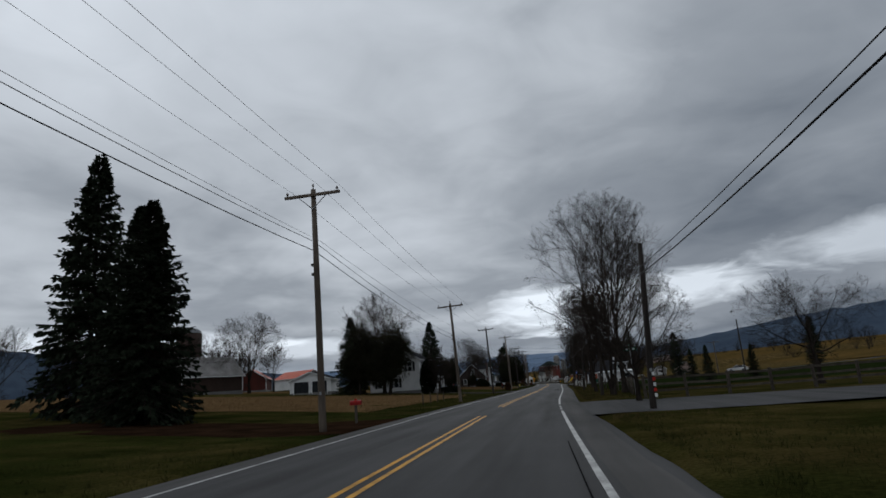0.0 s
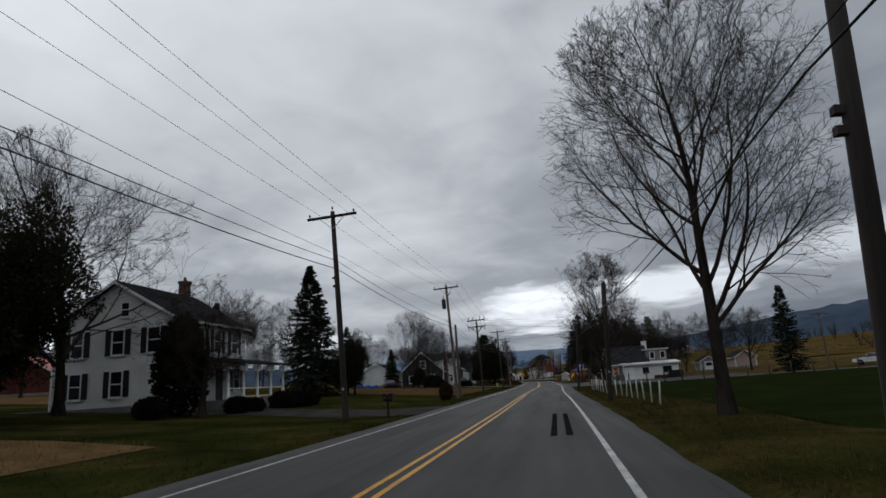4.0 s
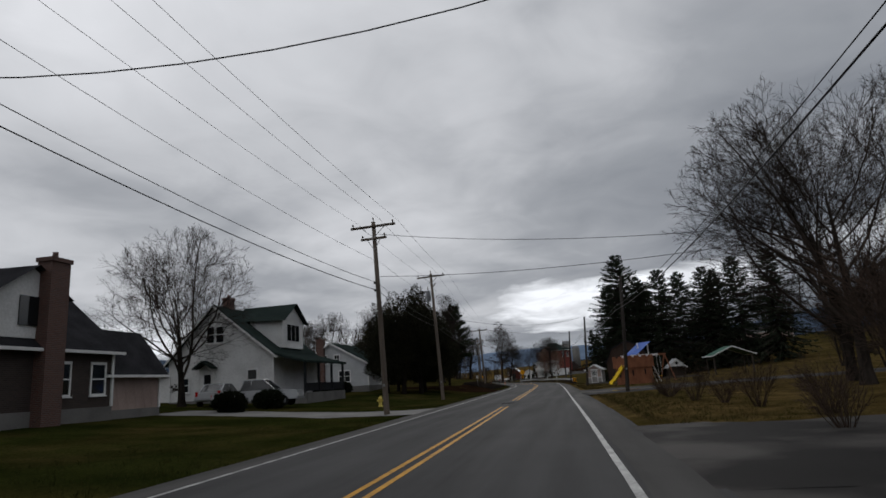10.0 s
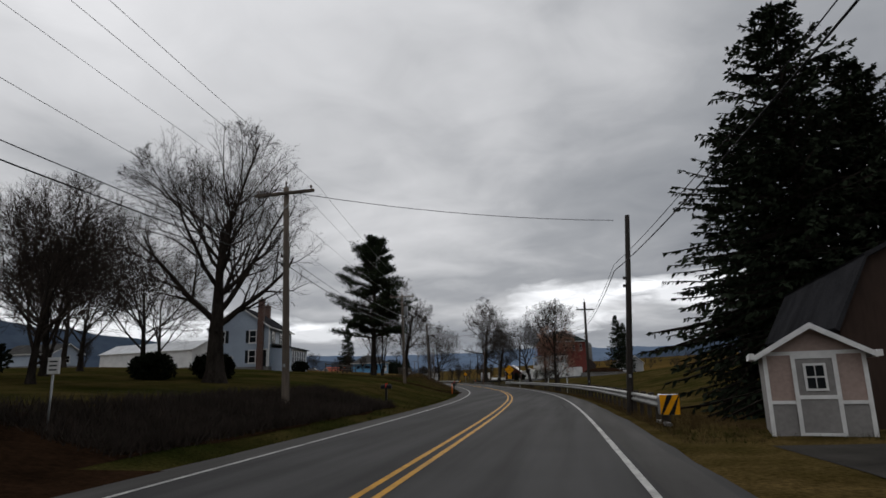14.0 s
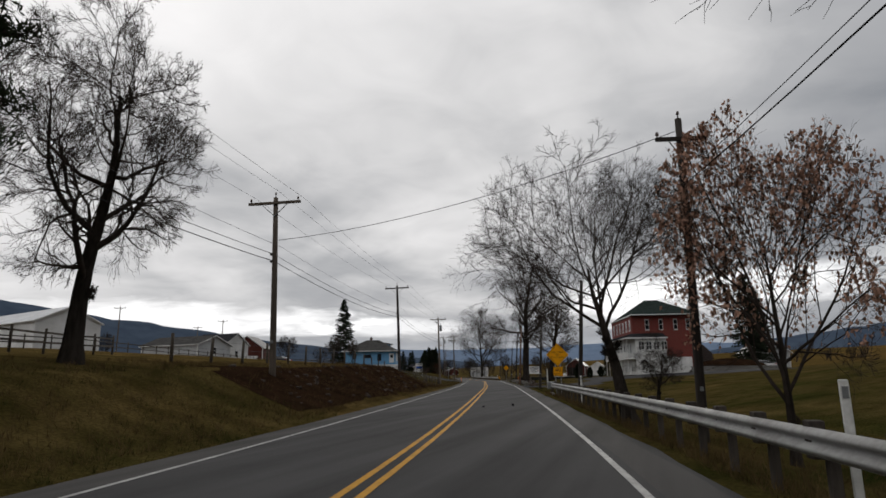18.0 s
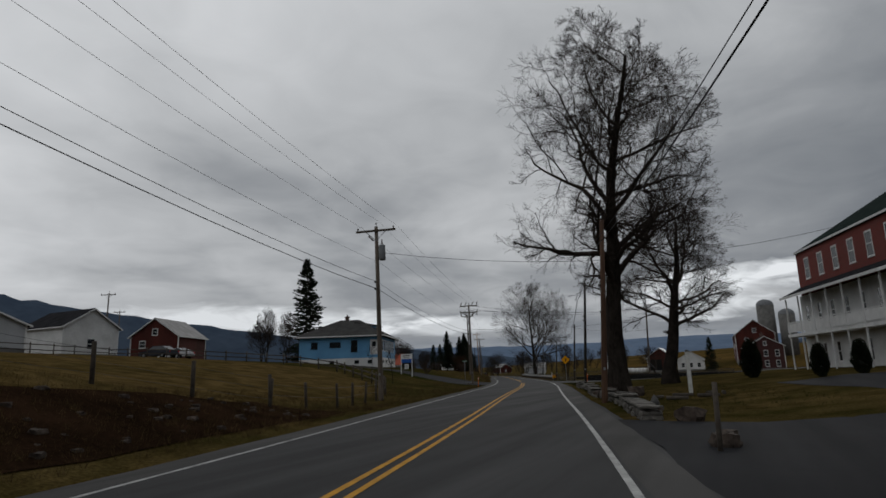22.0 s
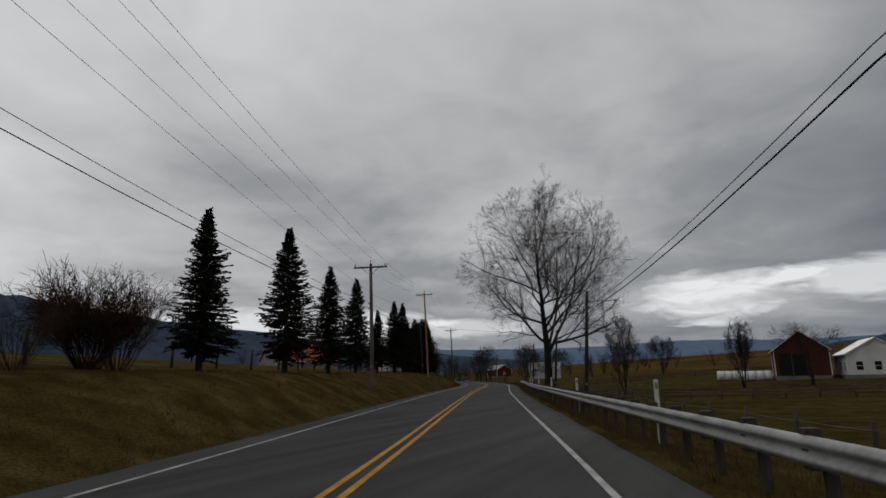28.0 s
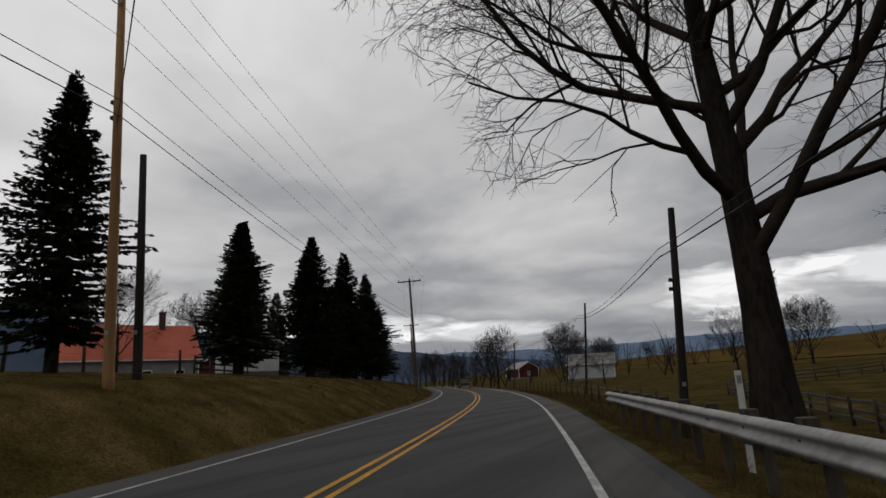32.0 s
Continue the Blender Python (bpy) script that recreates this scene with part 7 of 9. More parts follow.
sl = [(-1.55, -0.50, 1.46), (-1.95, -0.53, 1.34), (-2.4, -0.58, 0.98), (-2.9, -0.63, 0.62), (-3.4, -0.68, 0.28), (-3.8, -0.72, 0.12)]
g = Geo()
for k, (x, y, z) in enumerate(sl):
    t = (Vector(sl[min(k + 1, 5)]) - Vector(sl[max(k - 1, 0)])).normalized()
    sd_ = t.cross(Vector((0, 0, 1))).normalized()
    c = Vector((x, y, z))
    for u, e in ((-0.28, 0.2), (-0.24, 0.03), (0.24, 0.03), (0.28, 0.2), (0.28, 0.16), (0.2, -0.03), (-0.2, -0.03), (-0.28, 0.16)):
        g.v.append(tuple(c + sd_ * u + Vector((0, 0, e))))
for k in range(5):
    for j in range(8):
        g.f.append((k * 8 + j, k * 8 + (j + 1) % 8, (k + 1) * 8 + (j + 1) % 8, (k + 1) * 8 + j))
        g.smooth.append(True)
part("slide", g, SLIDE, ps, "yellow plastic slide")
for x0 in (4.6,):
    for y in (-1.3, 1.3):
        part("swing_leg", Geo().beam((x0, y, 0), (x0 - 0.1, 0, 2.35), 0.1, 0.1), PLAYWOOD, ps)
part("swing_beam", Geo().beam((1.6, 0, 2.3), (4.7, 0, 2.35), 0.1, 0.14), PLAYWOOD, ps)
for x in (2.6, 3.6):
    sw = part("swing_seat", Geo().box(x - 0.25, x + 0.25, -0.08, 0.08, 0.5, 0.54), SLIDE, ps)
    part("rope", Geo().tube([(x - 0.23, 0, 0.52), (x - 0.23, 0, 2.3)], 0.015, 4).tube([(x + 0.23, 0, 0.52), (x + 0.23, 0, 2.3)], 0.015, 4), SIGNWHITE, sw)
for y in (-0.35, 0.35):
    part("ladder_rail", Geo().beam((2.6, y - 0.9, 0), (1.7, y - 0.9, 1.45), 0.08, 0.05), TRIM, ps)
for k in range(4):
    part("rung", Geo().box(1.85 + .2 * k, 1.93 + .2 * k, -1.25, -0.55, 1.15 - 0.32 * k, 1.19 - 0.32 * k), TRIM, ps)

sh = thing("garden_shed", spot(248.1, 8.15, -15, 0, 1.03), "small grey and white garden shed with Dutch door", "shed")
part("wall", Geo().prism(gable_outline(1.9, 1.75, 0.55), -1.0, 1.2), SHEDGREY, sh)
part("upper_panel", Geo().prism([(-0.93, 0.72), (0.93, 0.72), (0.93, 1.74), (0, 2.25), (-0.93, 1.74)], -1.012, -1.004), SHEDPINK, sh)
roof_slabs(sh, 1.9, 2.2, 1.75, 0.55, WHITETIN, over=0.16, thick=0.06)
g = Geo()
for x in (-0.95, 0.87):
    g.box(x, x + 0.08, -1.03, -1.0, 0, 1.76)
g.box(-0.9, -0.42, -1.03, -1.013, 0.68, 0.75).box(0.42, 0.9, -1.03, -1.013, 0.68, 0.75).box(-0.95, 0.95, -1.03, -1.013, 1.7, 1.78)
part("trim_board", g, TRIM, sh)
dr = part("door", Geo().box(-0.40, 0.40, -1.04, -1.01, 0.06, 1.68), SHEDGREY, sh)
g = Geo().box(-0.42, -0.34, -1.06, -1.04, 0.04, 1.70).box(0.34, 0.42, -1.06, -1.04, 0.04, 1.70).box(-0.34, 0.34, -1.06, -1.04, 0.04, 0.10).box(-0.34, 0.34, -1.06, -1.04, 0.78, 0.86).box(-0.34, 0.34, -1.06, -1.04, 1.62, 1.70)
part("door_trim", g, TRIM, dr)
wn = part("window", Geo().box(-0.21, 0.21, -1.07, -1.04, 0.95, 1.52), TRIM, sh)
for i in range(2):
    for j in range(2):
        part("pane", Geo().box(-0.16 + 0.17 * i, -0.01 + 0.17 * i, -1.078, -1.07, 1.0 + 0.25 * j, 1.22 + 0.25 * j), GLASS, wn)

bn = thing("gambrel_barn", spot(254.4, 13.4, -8, 0, 1.12), "dark brown gambrel-roofed barn with an open doorway", "barn")
go = [(-2.45, 0), (2.45, 0), (2.55, 2.7), (1.75, 4.3), (0, 5.15), (-1.75, 4.3), (-2.55, 2.7)]
fr = Geo()
fr.prism([(-2.45, 0), (-1.45, 0), (-1.45, 2.15), (1.4, 2.15), (1.4, 0), (2.45, 0), (2.55, 2.7), (1.75, 4.3), (0, 5.15), (-1.75, 4.3), (-2.55, 2.7)], -4.0, -3.85)
part("front_wall", fr, BARNBROWN, bn)
part("back_wall", Geo().prism(go, 4.0, 4.15), BARNBROWN, bn)
part("side_wall", Geo().box(-2.5, -2.38, -3.85, 4.0, 0, 2.75), BARNBROWN, bn)
part("side_wall", Geo().box(2.38, 2.5, -3.85, 4.0, 0, 2.75), BARNBROWN, bn)
part("floor", Geo().box(-2.4, 2.4, -4.3, 4.0, -0.2, 0.06), CONCRETE, bn)
for sx in (-1, 1):
    for a_, b_ in (((2.62, 2.55), (1.78, 4.3)), ((1.78, 4.3), (0, 5.16))):
        o = [(sx * a_[0], a_[1]), (sx * b_[0], b_[1]), (sx * b_[0], b_[1] + 0.12), (sx * (a_[0] + 0.08), a_[1] + 0.08)]
        part("roof_slope", Geo().prism(o if sx < 0 else o[::-1], -4.2, 4.3), SHINGLE, bn)
lf = part("loft_door", Geo().box(-0.42, 0.36, -4.03, -4.0, 3.05, 4.0), SIGNBLACK, bn)
part("loft_rail", Geo().box(-0.42, 0.36, -4.06, -4.03, 3.5, 3.54), SIGNWHITE, lf)
bs = thing("barn_sign", spot(254.4, 13.4, -8, 0, 1.12), "white banner sign with rows of faded lettering", "sign")
part("board", Geo().box(-1.05, 0.85, -4.08, -4.04, 2.2, 3.15), SIGNWHITE, bs)
for z, a, b_ in ((2.98, -0.75, 0.55), (2.8, -0.55, 0.35), (2.62, -0.7, 0.5), (2.46, -0.65, 0.5), (2.31, -0.45, 0.3)):
    part("lettering", Geo().box(a, b_, -4.086, -4.08, z - 0.04, z + 0.04), DARKTANK, bs)
hut = thing("kiosk", spot(253, 19.5, 0), "small open wooden hut with a pale roof", "shed")
part("wall", Geo().box(-1.1, 1.1, 0.2, 1.3, 0, 1.4), FENCEWOOD, hut)
for x in (-1.1, 1.05):
    part("post", Geo().box(x, x + 0.1, -1.0, -0.9, 0, 1.5), FENCEWOOD, hut)
roof_slabs(hut, 2.2, 2.4, 1.45, 1.0, WHITETIN, over=0.2, thick=0.06)
part("gable_board", Geo().prism([(-1.1, 1.45), (1.1, 1.45), (0, 2.4)], -1.2, -1.15), SIGNWHITE, hut)
part("emblem", Geo().tube([(0, -1.21, 1.9), (0, -1.24, 1.9)], [0.2, 0.2], 12), SIGNBLACK, hut)
cn = thing("canopy", spot(236, 22, 0), "open shelter with a green roof in the yard", "canopy")
for x in (-2, 2):
    for y in (-1.5, 1.5):
        part("post", Geo().box(x - 0.06, x + 0.06, y - 0.06, y + 0.06, 0, 2.1), FENCEWOOD, cn)
roof_slabs(cn, 4.2, 3.4, 2.1, 0.9, GREENTARP, over=0.2, thick=0.05)
gs = gable_house(196, 34, 0, 3.2, 4, 2.0, 0.9, SHEDGREY, SHINGLE, "small shed with white double doors", category="shed")
door(gs, "f", 3.2, 4, 0, 1.5, 1.8, TRIM, 0.05)
gable_house(200, 42, 0, 4, 6, 2.2, 1.2, SHEDPINK, SHINGLE, "reddish storage shed in the far yard", category="shed")

# pale blue house behind the pine
h = gable_house(311.5, -31.0, 0, 7.2, 10.5, 5.1, 2.4, PALEBLUE, SHINGLE, "two-storey pale blue house with a glazed porch")
for u, z in ((-2.2, 3.2), (1.6, 3.2), (1.6, 0.8)):
    window(h, "f", 7.2, 10.5, u, z, 0.75, 1.4, shutters=DARKPAINT)
window(h, "f", 7.2, 10.5, -1.6, 0.9, 1.6, 0.6, bars=(3, 1))
for u, z in ((-3.6, 3.1), (0.2, 3.1), (3.4, 3.1)):
    window(h, "r", 7.2, 10.5, u, z, 0.75, 1.4, shutters=DARKPAINT)
part("porch", Geo().box(3.6, 5.9, -3.9, 5.2, -0.6, 2.55), PALEBLUE, h)
part("porch_roof", Geo().prism([(3.6, 2.95), (6.2, 2.5), (6.2, 2.62), (3.6, 3.15)], -4.2, 5.5), SHINGLE, h)
for k in range(6):
    window(h, "r", 11.8, 10.5, -2.6 + 1.25 * k, 0.75, 0.85, 1.5, sill=False)
door(h, "f", 7.2, 10.5, 2.9, 0.9, 2.0, DARKPAINT, 0.3)
chimney(h, 2.6, -5.5, -0.6, 8.4, 0.7, 0.5)
chimney(h, 0.6, 4.0, 6.6, 8.8, 0.7, 0.7)
YEW.put(305.6, -23.5, "dark rounded bush at the porch corner", 1.05)
b = gable_house(388, -76, 60, 9, 34, 4.4, 2.2, WHITESIDING, WHITETIN, "long white farm building with dark windows", category="barn")
for k in range(6):
    window(b, "r", 9, 34, -14 + 5.4 * k, 1.4, 0.9, 1.0)
for s, d, t_, w_, l_, e_, r_, wm, rm, lab in ((405, -56, 70, 8, 14, 2.6, 1.6, GREYSIDING, GREYSHINGLE, "grey ranch house beyond the pasture"), (425, -57, 70, 7, 9, 3.6, 2.2, WHITESIDING, SHINGLE, "white house beyond the pasture"),
                                              (440, -72, 75, 7, 10, 3.6, 2.2, WHITESIDING, SHINGLE, "white farmhouse across the pasture"), (352, -84, 75, 7, 12, 2.6, 1.8, PALEBLUE, GREYSHINGLE, "grey house on the far slope")):
    hh = gable_house(s, d, t_, w_, l_, e_, r_, wm, rm, lab)
    for u in (-l_ * .3, 0, l_ * .3):
        window(hh, "r", w_, l_, u, 0.9, 0.9, 1.2)
    window(hh, "f", w_, l_, 0, 0.9, 0.9, 1.2)
b = gable_house(452, -58, 0, 8, 9, 4.2, 2.8, BARNRED, TINROOF, "red barn with a grey metal roof above the pasture", category="barn")
door(b, "f", 8, 9, 1.5, 2.4, 2.0, TRIM, 0, light=False)
window(b, "f", 8, 9, -2.0, 2.4, 0.9, 1.0)
window(b, "f", 8, 9, 0.0, 4.4, 0.8, 0.9)

# big red brick house with white lower storey and two-level porch
h = thing("house", spot(400.6, 28.9, 0) @ Matrix.Diagonal((0.54, 0.76, 0.96, 1)), "large red brick house with white lower storey and porches", "house")
part("wall", Geo().box(-9.6, 9.0, -9.5, 11, 3.4, 9.6), REDBRICK, h)
low = part("lower_storey", Geo().box(-9.9, -1.2, -12.4, 11, -1.2, 5.8), WHITESIDING, h)
part("lower_wall", Geo().box(-1.2, 9.0, -9.5, 11, -1.2, 3.4), REDBRICK, h)
hip_roof(h, 18.6, 20.5, 9.65, 3.3, GREENSHINGLE, 0.6, 2.0)
part("pent_roof", Geo().add([(-12.6, -12.9, 5.75), (-0.9, -12.9, 5.75), (-0.9, -9.4, 6.6), (-9.6, -9.4, 6.6), (-12.6, 11.4, 5.75), (-9.6, 11.0, 6.6)], [(0, 1, 2, 3), (0, 3, 5, 4)]), SHINGLE, h)
part("fascia", Geo().box(-12.6, -0.9, -12.96, -12.88, 5.58, 5.78).box(-12.66, -12.58, -12.9, 11.4, 5.58, 5.78), TRIM, h)
for u in (-5.2, -1.2, 3.0, 6.6):
    window(h, "f", 18.6, 19.0, u, 7.2, 0.95, 1.6, pane=GLASS)
for k in range(6):
    window(h, "l", 19.2, 20, -7.5 + 3.2 * k, 7.2, 0.95, 1.6)
for k in range(4):
    u = -8.7 + 2.15 * k
    window(h, "f", 18.6, 24.8, u, 3.85, 0.62, 1.25, sill=False)
    window(h, "f", 18.6, 24.8, u + 0.78, 3.85, 0.62, 1.25, sill=False)
window(h, "f", 18.6, 24.8, -2.2, 0.2, 0.7, 0.7)
door(h, "f", 18.6, 24.8, -8.0, 0.9, 2.0, TRIM, -0.4)
part("door_hood", Geo().prism([(-8.9, 1.85), (-8.0, 2.25), (-7.1, 1.85), (-7.1, 1.75), (-8.0, 2.12), (-8.9, 1.75)], -13.4, -12.4), SHINGLE, h)
part("porch_floor", Geo().box(-12.3, -9.9, -12.0, 11, 2.35, 2.6), TRIM, h)
part("porch_slab", Geo().box(-12.3, -9.9, -12.0, 11, -1.2, -0.75), CONCRETE, h)
for k in range(8):
    y = -11.8 + 3.2 * k
    part("porch_column", Geo().box(-12.25, -12.1, y - 0.08, y + 0.08, 2.6, 5.6), TRIM, h)
    part("porch_post", Geo().box(-12.25, -12.1, y - 0.08, y + 0.08, -0.75, 2.35), TRIM, h)
part("porch_rail", Geo().box(-12.2, -12.12, -11.8, 11, 3.5, 3.58).box(-12.2, -12.14, -11.8, 11, 2.75, 3.45), TRIM, h)
for k in range(7):
    window(h, "l", 19.8, 20, -8 + 2.9 * k, 0.3, 0.6, 1.4)
    window(h, "l", 19.8, 20, -8 + 2.9 * k, 3.4, 0.7, 1.5, pane=GLASS)
chimney(h, 8.3, 3.0, 9.0, 12.0, 0.8, 0.8)
part("side_wall", Geo().box(-1.2, 5.5, -12.6, -12.4, -1.0, 2.6), WHITESIDING, h)
part("annex", Geo().prism([(9.0, -1.0), (15.5, -1.0), (15.5, 3.4), (12.2, 5.2), (9.0, 3.6)], -4, 6), DARKBRICK, h)
for s, d in ((386.2, 17.0), (387.2, 15.6)):
    COLUMN.put(s, d, "small pointed evergreen at the house corner", 0.4)
mb_ = Geo().dome((0, 0, -0.6), 5.2, 0.48, 26, 6)
mb_.v = [(x * 1.25 + 0.4 * noise.noise((x, y, 2.0)), y * 0.75, z + 0.25 * noise.noise((x * 0.7, y * 0.7, 4.0))) for x, y, z in mb_.v]
solo("mulch_bank", mb_, EARTH, spot(391, 37.5), "bare dark mulched bank above the retaining wall", "bank", kind="structure")
wl = thing("retaining_wall", spot(387.2, 37, 0), "low pale stone retaining wall by the forecourt", "wall")
part("wall", Geo().box(-6.5, 6.5, -0.25, 0.25, -0.6, 0.55, bevel=0.04), CONCRETE, wl)
part("coping", Geo().box(-6.6, 6.6, -0.32, 0.32, 0.55, 0.65, bevel=0.02), CONCRETE, wl)
gable_house(408, 50, 10, 5, 7, 3.0, 1.8, GREYSIDING, TINROOF, "grey shed with a metal roof behind the brick house", category="barn")
gable_house(330, 72, 30, 8, 12, 2.8, 1.5, SHEDPINK, GREYSHINGLE, "low tan house on the rise", category="house")

# sky-blue house
h = thing("house", spot(449.6, -26.6, 0), "sky-blue single-storey house with hipped roof and sun porch", "house")
part("wall", Geo().box(-6.2, 6.2, -6.0, 6.4, 0.9, 4.1), BLUESIDING, h)
part("foundation", Geo().box(-6.2, 6.2, -5.97, 6.37, -1.5, 0.9), WHITESIDING, h)
hip_roof(h, 12.4, 12.4, 4.15, 2.95, GREYSHINGLE, 0.65, 1.6)
for u, a, b_, z in ((-3.9, 0.8, 0.75, 2.5), (-0.7, 1.5, 0.6, 2.6), (2.2, 0.8, 1.5, 1.9)):
    window(h, "f", 12.4, 12.0, u, z, a, b_, trim=DARKPAINT, bars=(1 if a < 1 else 2, 2))
door(h, "f", 12.4, 12.0, 5.2, 0.95, 2.1, TRIM, 1.35)
for u in (-1.2, 2.6, 4.6):
    part("basement_window", Geo().box(u - 0.35, u + 0.35, -6.02, -5.97, 0.05, 0.55), GLASS, h)
for k in range(6):
    window(h, "r", 12.4, 12.8, -4.6 + 1.75 * k, 1.95, 0.9, 1.5, sill=False, trim=TRIM)
for k in range(4):
    part("basement_window", Geo().box(6.2, 6.24, -4.5 + 2.6 * k, -3.9 + 2.6 * k, 0.1, 0.6), GLASS, h)
dm = part("dormer", Geo().box(1.8, 4.4, -1.3, 1.9, 4.6, 6.0), BLUESIDING, h)
part("dormer_roof", Geo().prism([(1.2, 6.0), (4.9, 5.95), (4.9, 6.05), (1.2, 6.7)], -1.7, 2.3), GREYSHINGLE, dm)
part("dormer_window", Geo().box(4.4, 4.45, -0.9, 0.2, 4.9, 5.8).box(4.4, 4.45, 0.5, 1.5, 4.9, 5.8), GLASS, dm)
chimney(h, -0.6, 0.8, 6.5, 7.75, 0.55, 0.55)
part("vent", Geo().tube([(1.6, -3.0, 5.35), (1.6, -3.0, 5.6)], [0.25, 0.25], 10), DARKTANK, h)
part("downspout", Geo().tube([(6.25, -6.05, 0.2), (6.25, -6.05, 4.1)], 0.05, 6), TRIM, h)

# red-roofed farm at the end, farm on the right with silos, and far houses
h = gable_house(606, -42, -55, 10, 15, 3.6, 4.2, SHEDGREY, REDROOF, "grey farmhouse with a broad orange-red metal roof", lift=-1.6)
for k in range(4):
    window(h, "r", 10, 15, -5.4 + 3.6 * k, 0.9, 0.9, 1.2)
chimney(h, 0.5, 4, 7.4, 9.6, 0.7, 0.7)
gable_house(580, -18.5, 20, 4.5, 6, 2.6, 1.6, WHITESIDING, SHINGLE, "white house half hidden by firs")
b = gable_house(567, 54.5, -24, 8, 12, 4.6, 3.0, BARNRED, TINROOF, "red cattle barn with a dark open front", category="barn")
# black sheet on the solid wall stands in for the shaded interior
part("open_front", Geo().box(-3.4, 0.6, -6.03, -6.0, 0.1, 3.9), SIGNBLACK, b)
part("front_post", Geo().box(-1.5, -1.3, -6.12, -5.95, 0.0, 4.0), FENCEWOOD, b)
h = gable_house(560.5, 61.5, -20, 8, 10, 3.5, 2.3, WHITESIDING, TINROOF, "white farm building with a light metal roof", category="barn")
for u in (-2.4, 0, 2.4):
    window(h, "f", 8, 10, u, 1.0, 0.9, 1.3)
    window(h, "l", 8, 10, u * 1.3, 1.0, 0.9, 1.3)
h = gable_house(524, 68.0, -15, 8.5, 9, 6.0, 2.4, FARMBRICK, GREYSHINGLE, "tall dark red brick farmhouse with white windows")
for u in (-2.6, 0, 2.6):
    for z in (0.8, 3.4):
        window(h, "f", 8.5, 9, u, z, 0.8, 1.4)
        window(h, "l", 8.5, 9, u, z, 0.8, 1.4)
window(h, "f", 8.5, 9, 0, 6.2, 0.6, 0.9)
chimney(h, 0.6, 3.6, 7.8, 9.6, 0.7, 0.7)
b = gable_house(572, 87, -23, 11.5, 30, 8.6, 4.4, BARNRED, TINROOF, "tall red bank barn with a grey metal roof", category="barn")
for u in (-2.5, 2.5):
    window(b, "f", 11.5, 30, u, 5.8, 1.1, 1.4)
window(b, "f", 11.5, 30, 0, 9.0, 1.0, 1.2)
for u in (-11, -5.5, 0, 5.5, 11):
    window(b, "l", 11.5, 30, u, 4.6, 1.1, 1.4)
for s, d, r_, hh in ((581, 97.5, 2.9, 18.5), (576.5, 101.5, 2.6, 14.5)):
    sl_ = thing("silo", spot(s, d), "grey concrete silo with a domed cap", "silo", "farm silos")
    part("shell", Geo().tube([(0, 0, -0.5), (0, 0, hh)], [r_, r_], 22), SILO, sl_)
    part("cap", Geo().dome((0, 0, hh), r_ * 1.02, 0.8, 22, 5), TANK, sl_)
for s, d, l_ in ((566, 46.5, 4.5), (572, 44, 3.5)):
    bw = thing("hay_bale_row", spot(s, d, 70), "row of hay bales in white plastic wrap", "hay bales")
    for k in range(int(l_)):
        part("bale", Geo().tube([(0.1, 1.3 * k - 2.4, .78), (0.1, 1.3 * k - 1.2, .8)], [0.85, 0.85], 14), SIGNWHITE, bw)
for i in range(3):
    r_ = random.Random(200 + i)
    hh = gable_house(660 + r_.uniform(0, 120), r_.choice((-1, 1)) * r_.uniform(14, 60), r_.uniform(0, 90), 8, 10, 3.4, 2.2, r_.choice((WHITESIDING, GREYSIDING, BARNRED)), r_.choice((SHINGLE, TINROOF)), "distant house in the valley")
    window(hh, "f", 8, 10, 0, 1, 0.9, 1.3)
for s, d, wm, rm in ((20, 74, BARNRED, WHITETIN), (34, 78, BARNRED, WHITETIN)):
    hh = gable_house(s, d, 70, 10, 14, 3.0, 2.0, wm, rm, "red farm building with a white roof beyond the lawn", category="barn")
    for u in (-4, -1, 2, 5):
        window(hh, "r", 10, 14, u, 0.9, 0.9, 1.2)
        window(hh, "l", 10, 14, u, 0.9, 0.9, 1.2)


# ---------------------------------------------------------------- distance: wooded ridges
def ridge(name, skyline, dist, mat, label, seed, rough=0.12, drop=-40):
    """A long wooded hill with depth; skyline: (bearing in degrees left of north, height in degrees) pairs."""
    off = random.Random(seed).uniform(0, 50)
    bs, es = [p[0] for p in skyline], [p[1] for p in skyline]
    n = int(bs[-1] - bs[0])
    v, f = [], []
    rows_ = 8
    for i in range(n + 1):
        bd = bs[0] + (bs[-1] - bs[0]) * i / n
        b = radians(bd)
        crest = dist * 1.3 * math.tan(radians(float(np.interp(bd, bs, es)))) * (1 + rough * noise.noise((bd * 0.11 + off, seed, 0)) + 0.04 * noise.noise((bd * 0.8 + off, seed, 2)))
        for j in range(rows_):
            k = j / (rows_ - 1)
            r_ = dist * (1 + 0.30 * k)
            z = drop + (crest - drop) * math.sin(k * math.pi / 2) * (1 + 0.03 * noise.noise((bd * 0.4, k * 6, seed)))
            v.append((-math.sin(b) * r_ - 30, math.cos(b) * r_ + 250, z))
        if i:
            f += [((i - 1) * rows_ + j, (i - 1) * rows_ + j + 1, i * rows_ + j + 1, i * rows_ + j) for j in range(rows_ - 1)]
    return tagged(new(name, raw_mesh(name, np.array(v), f, mat)), label, "hill", kind="structure")


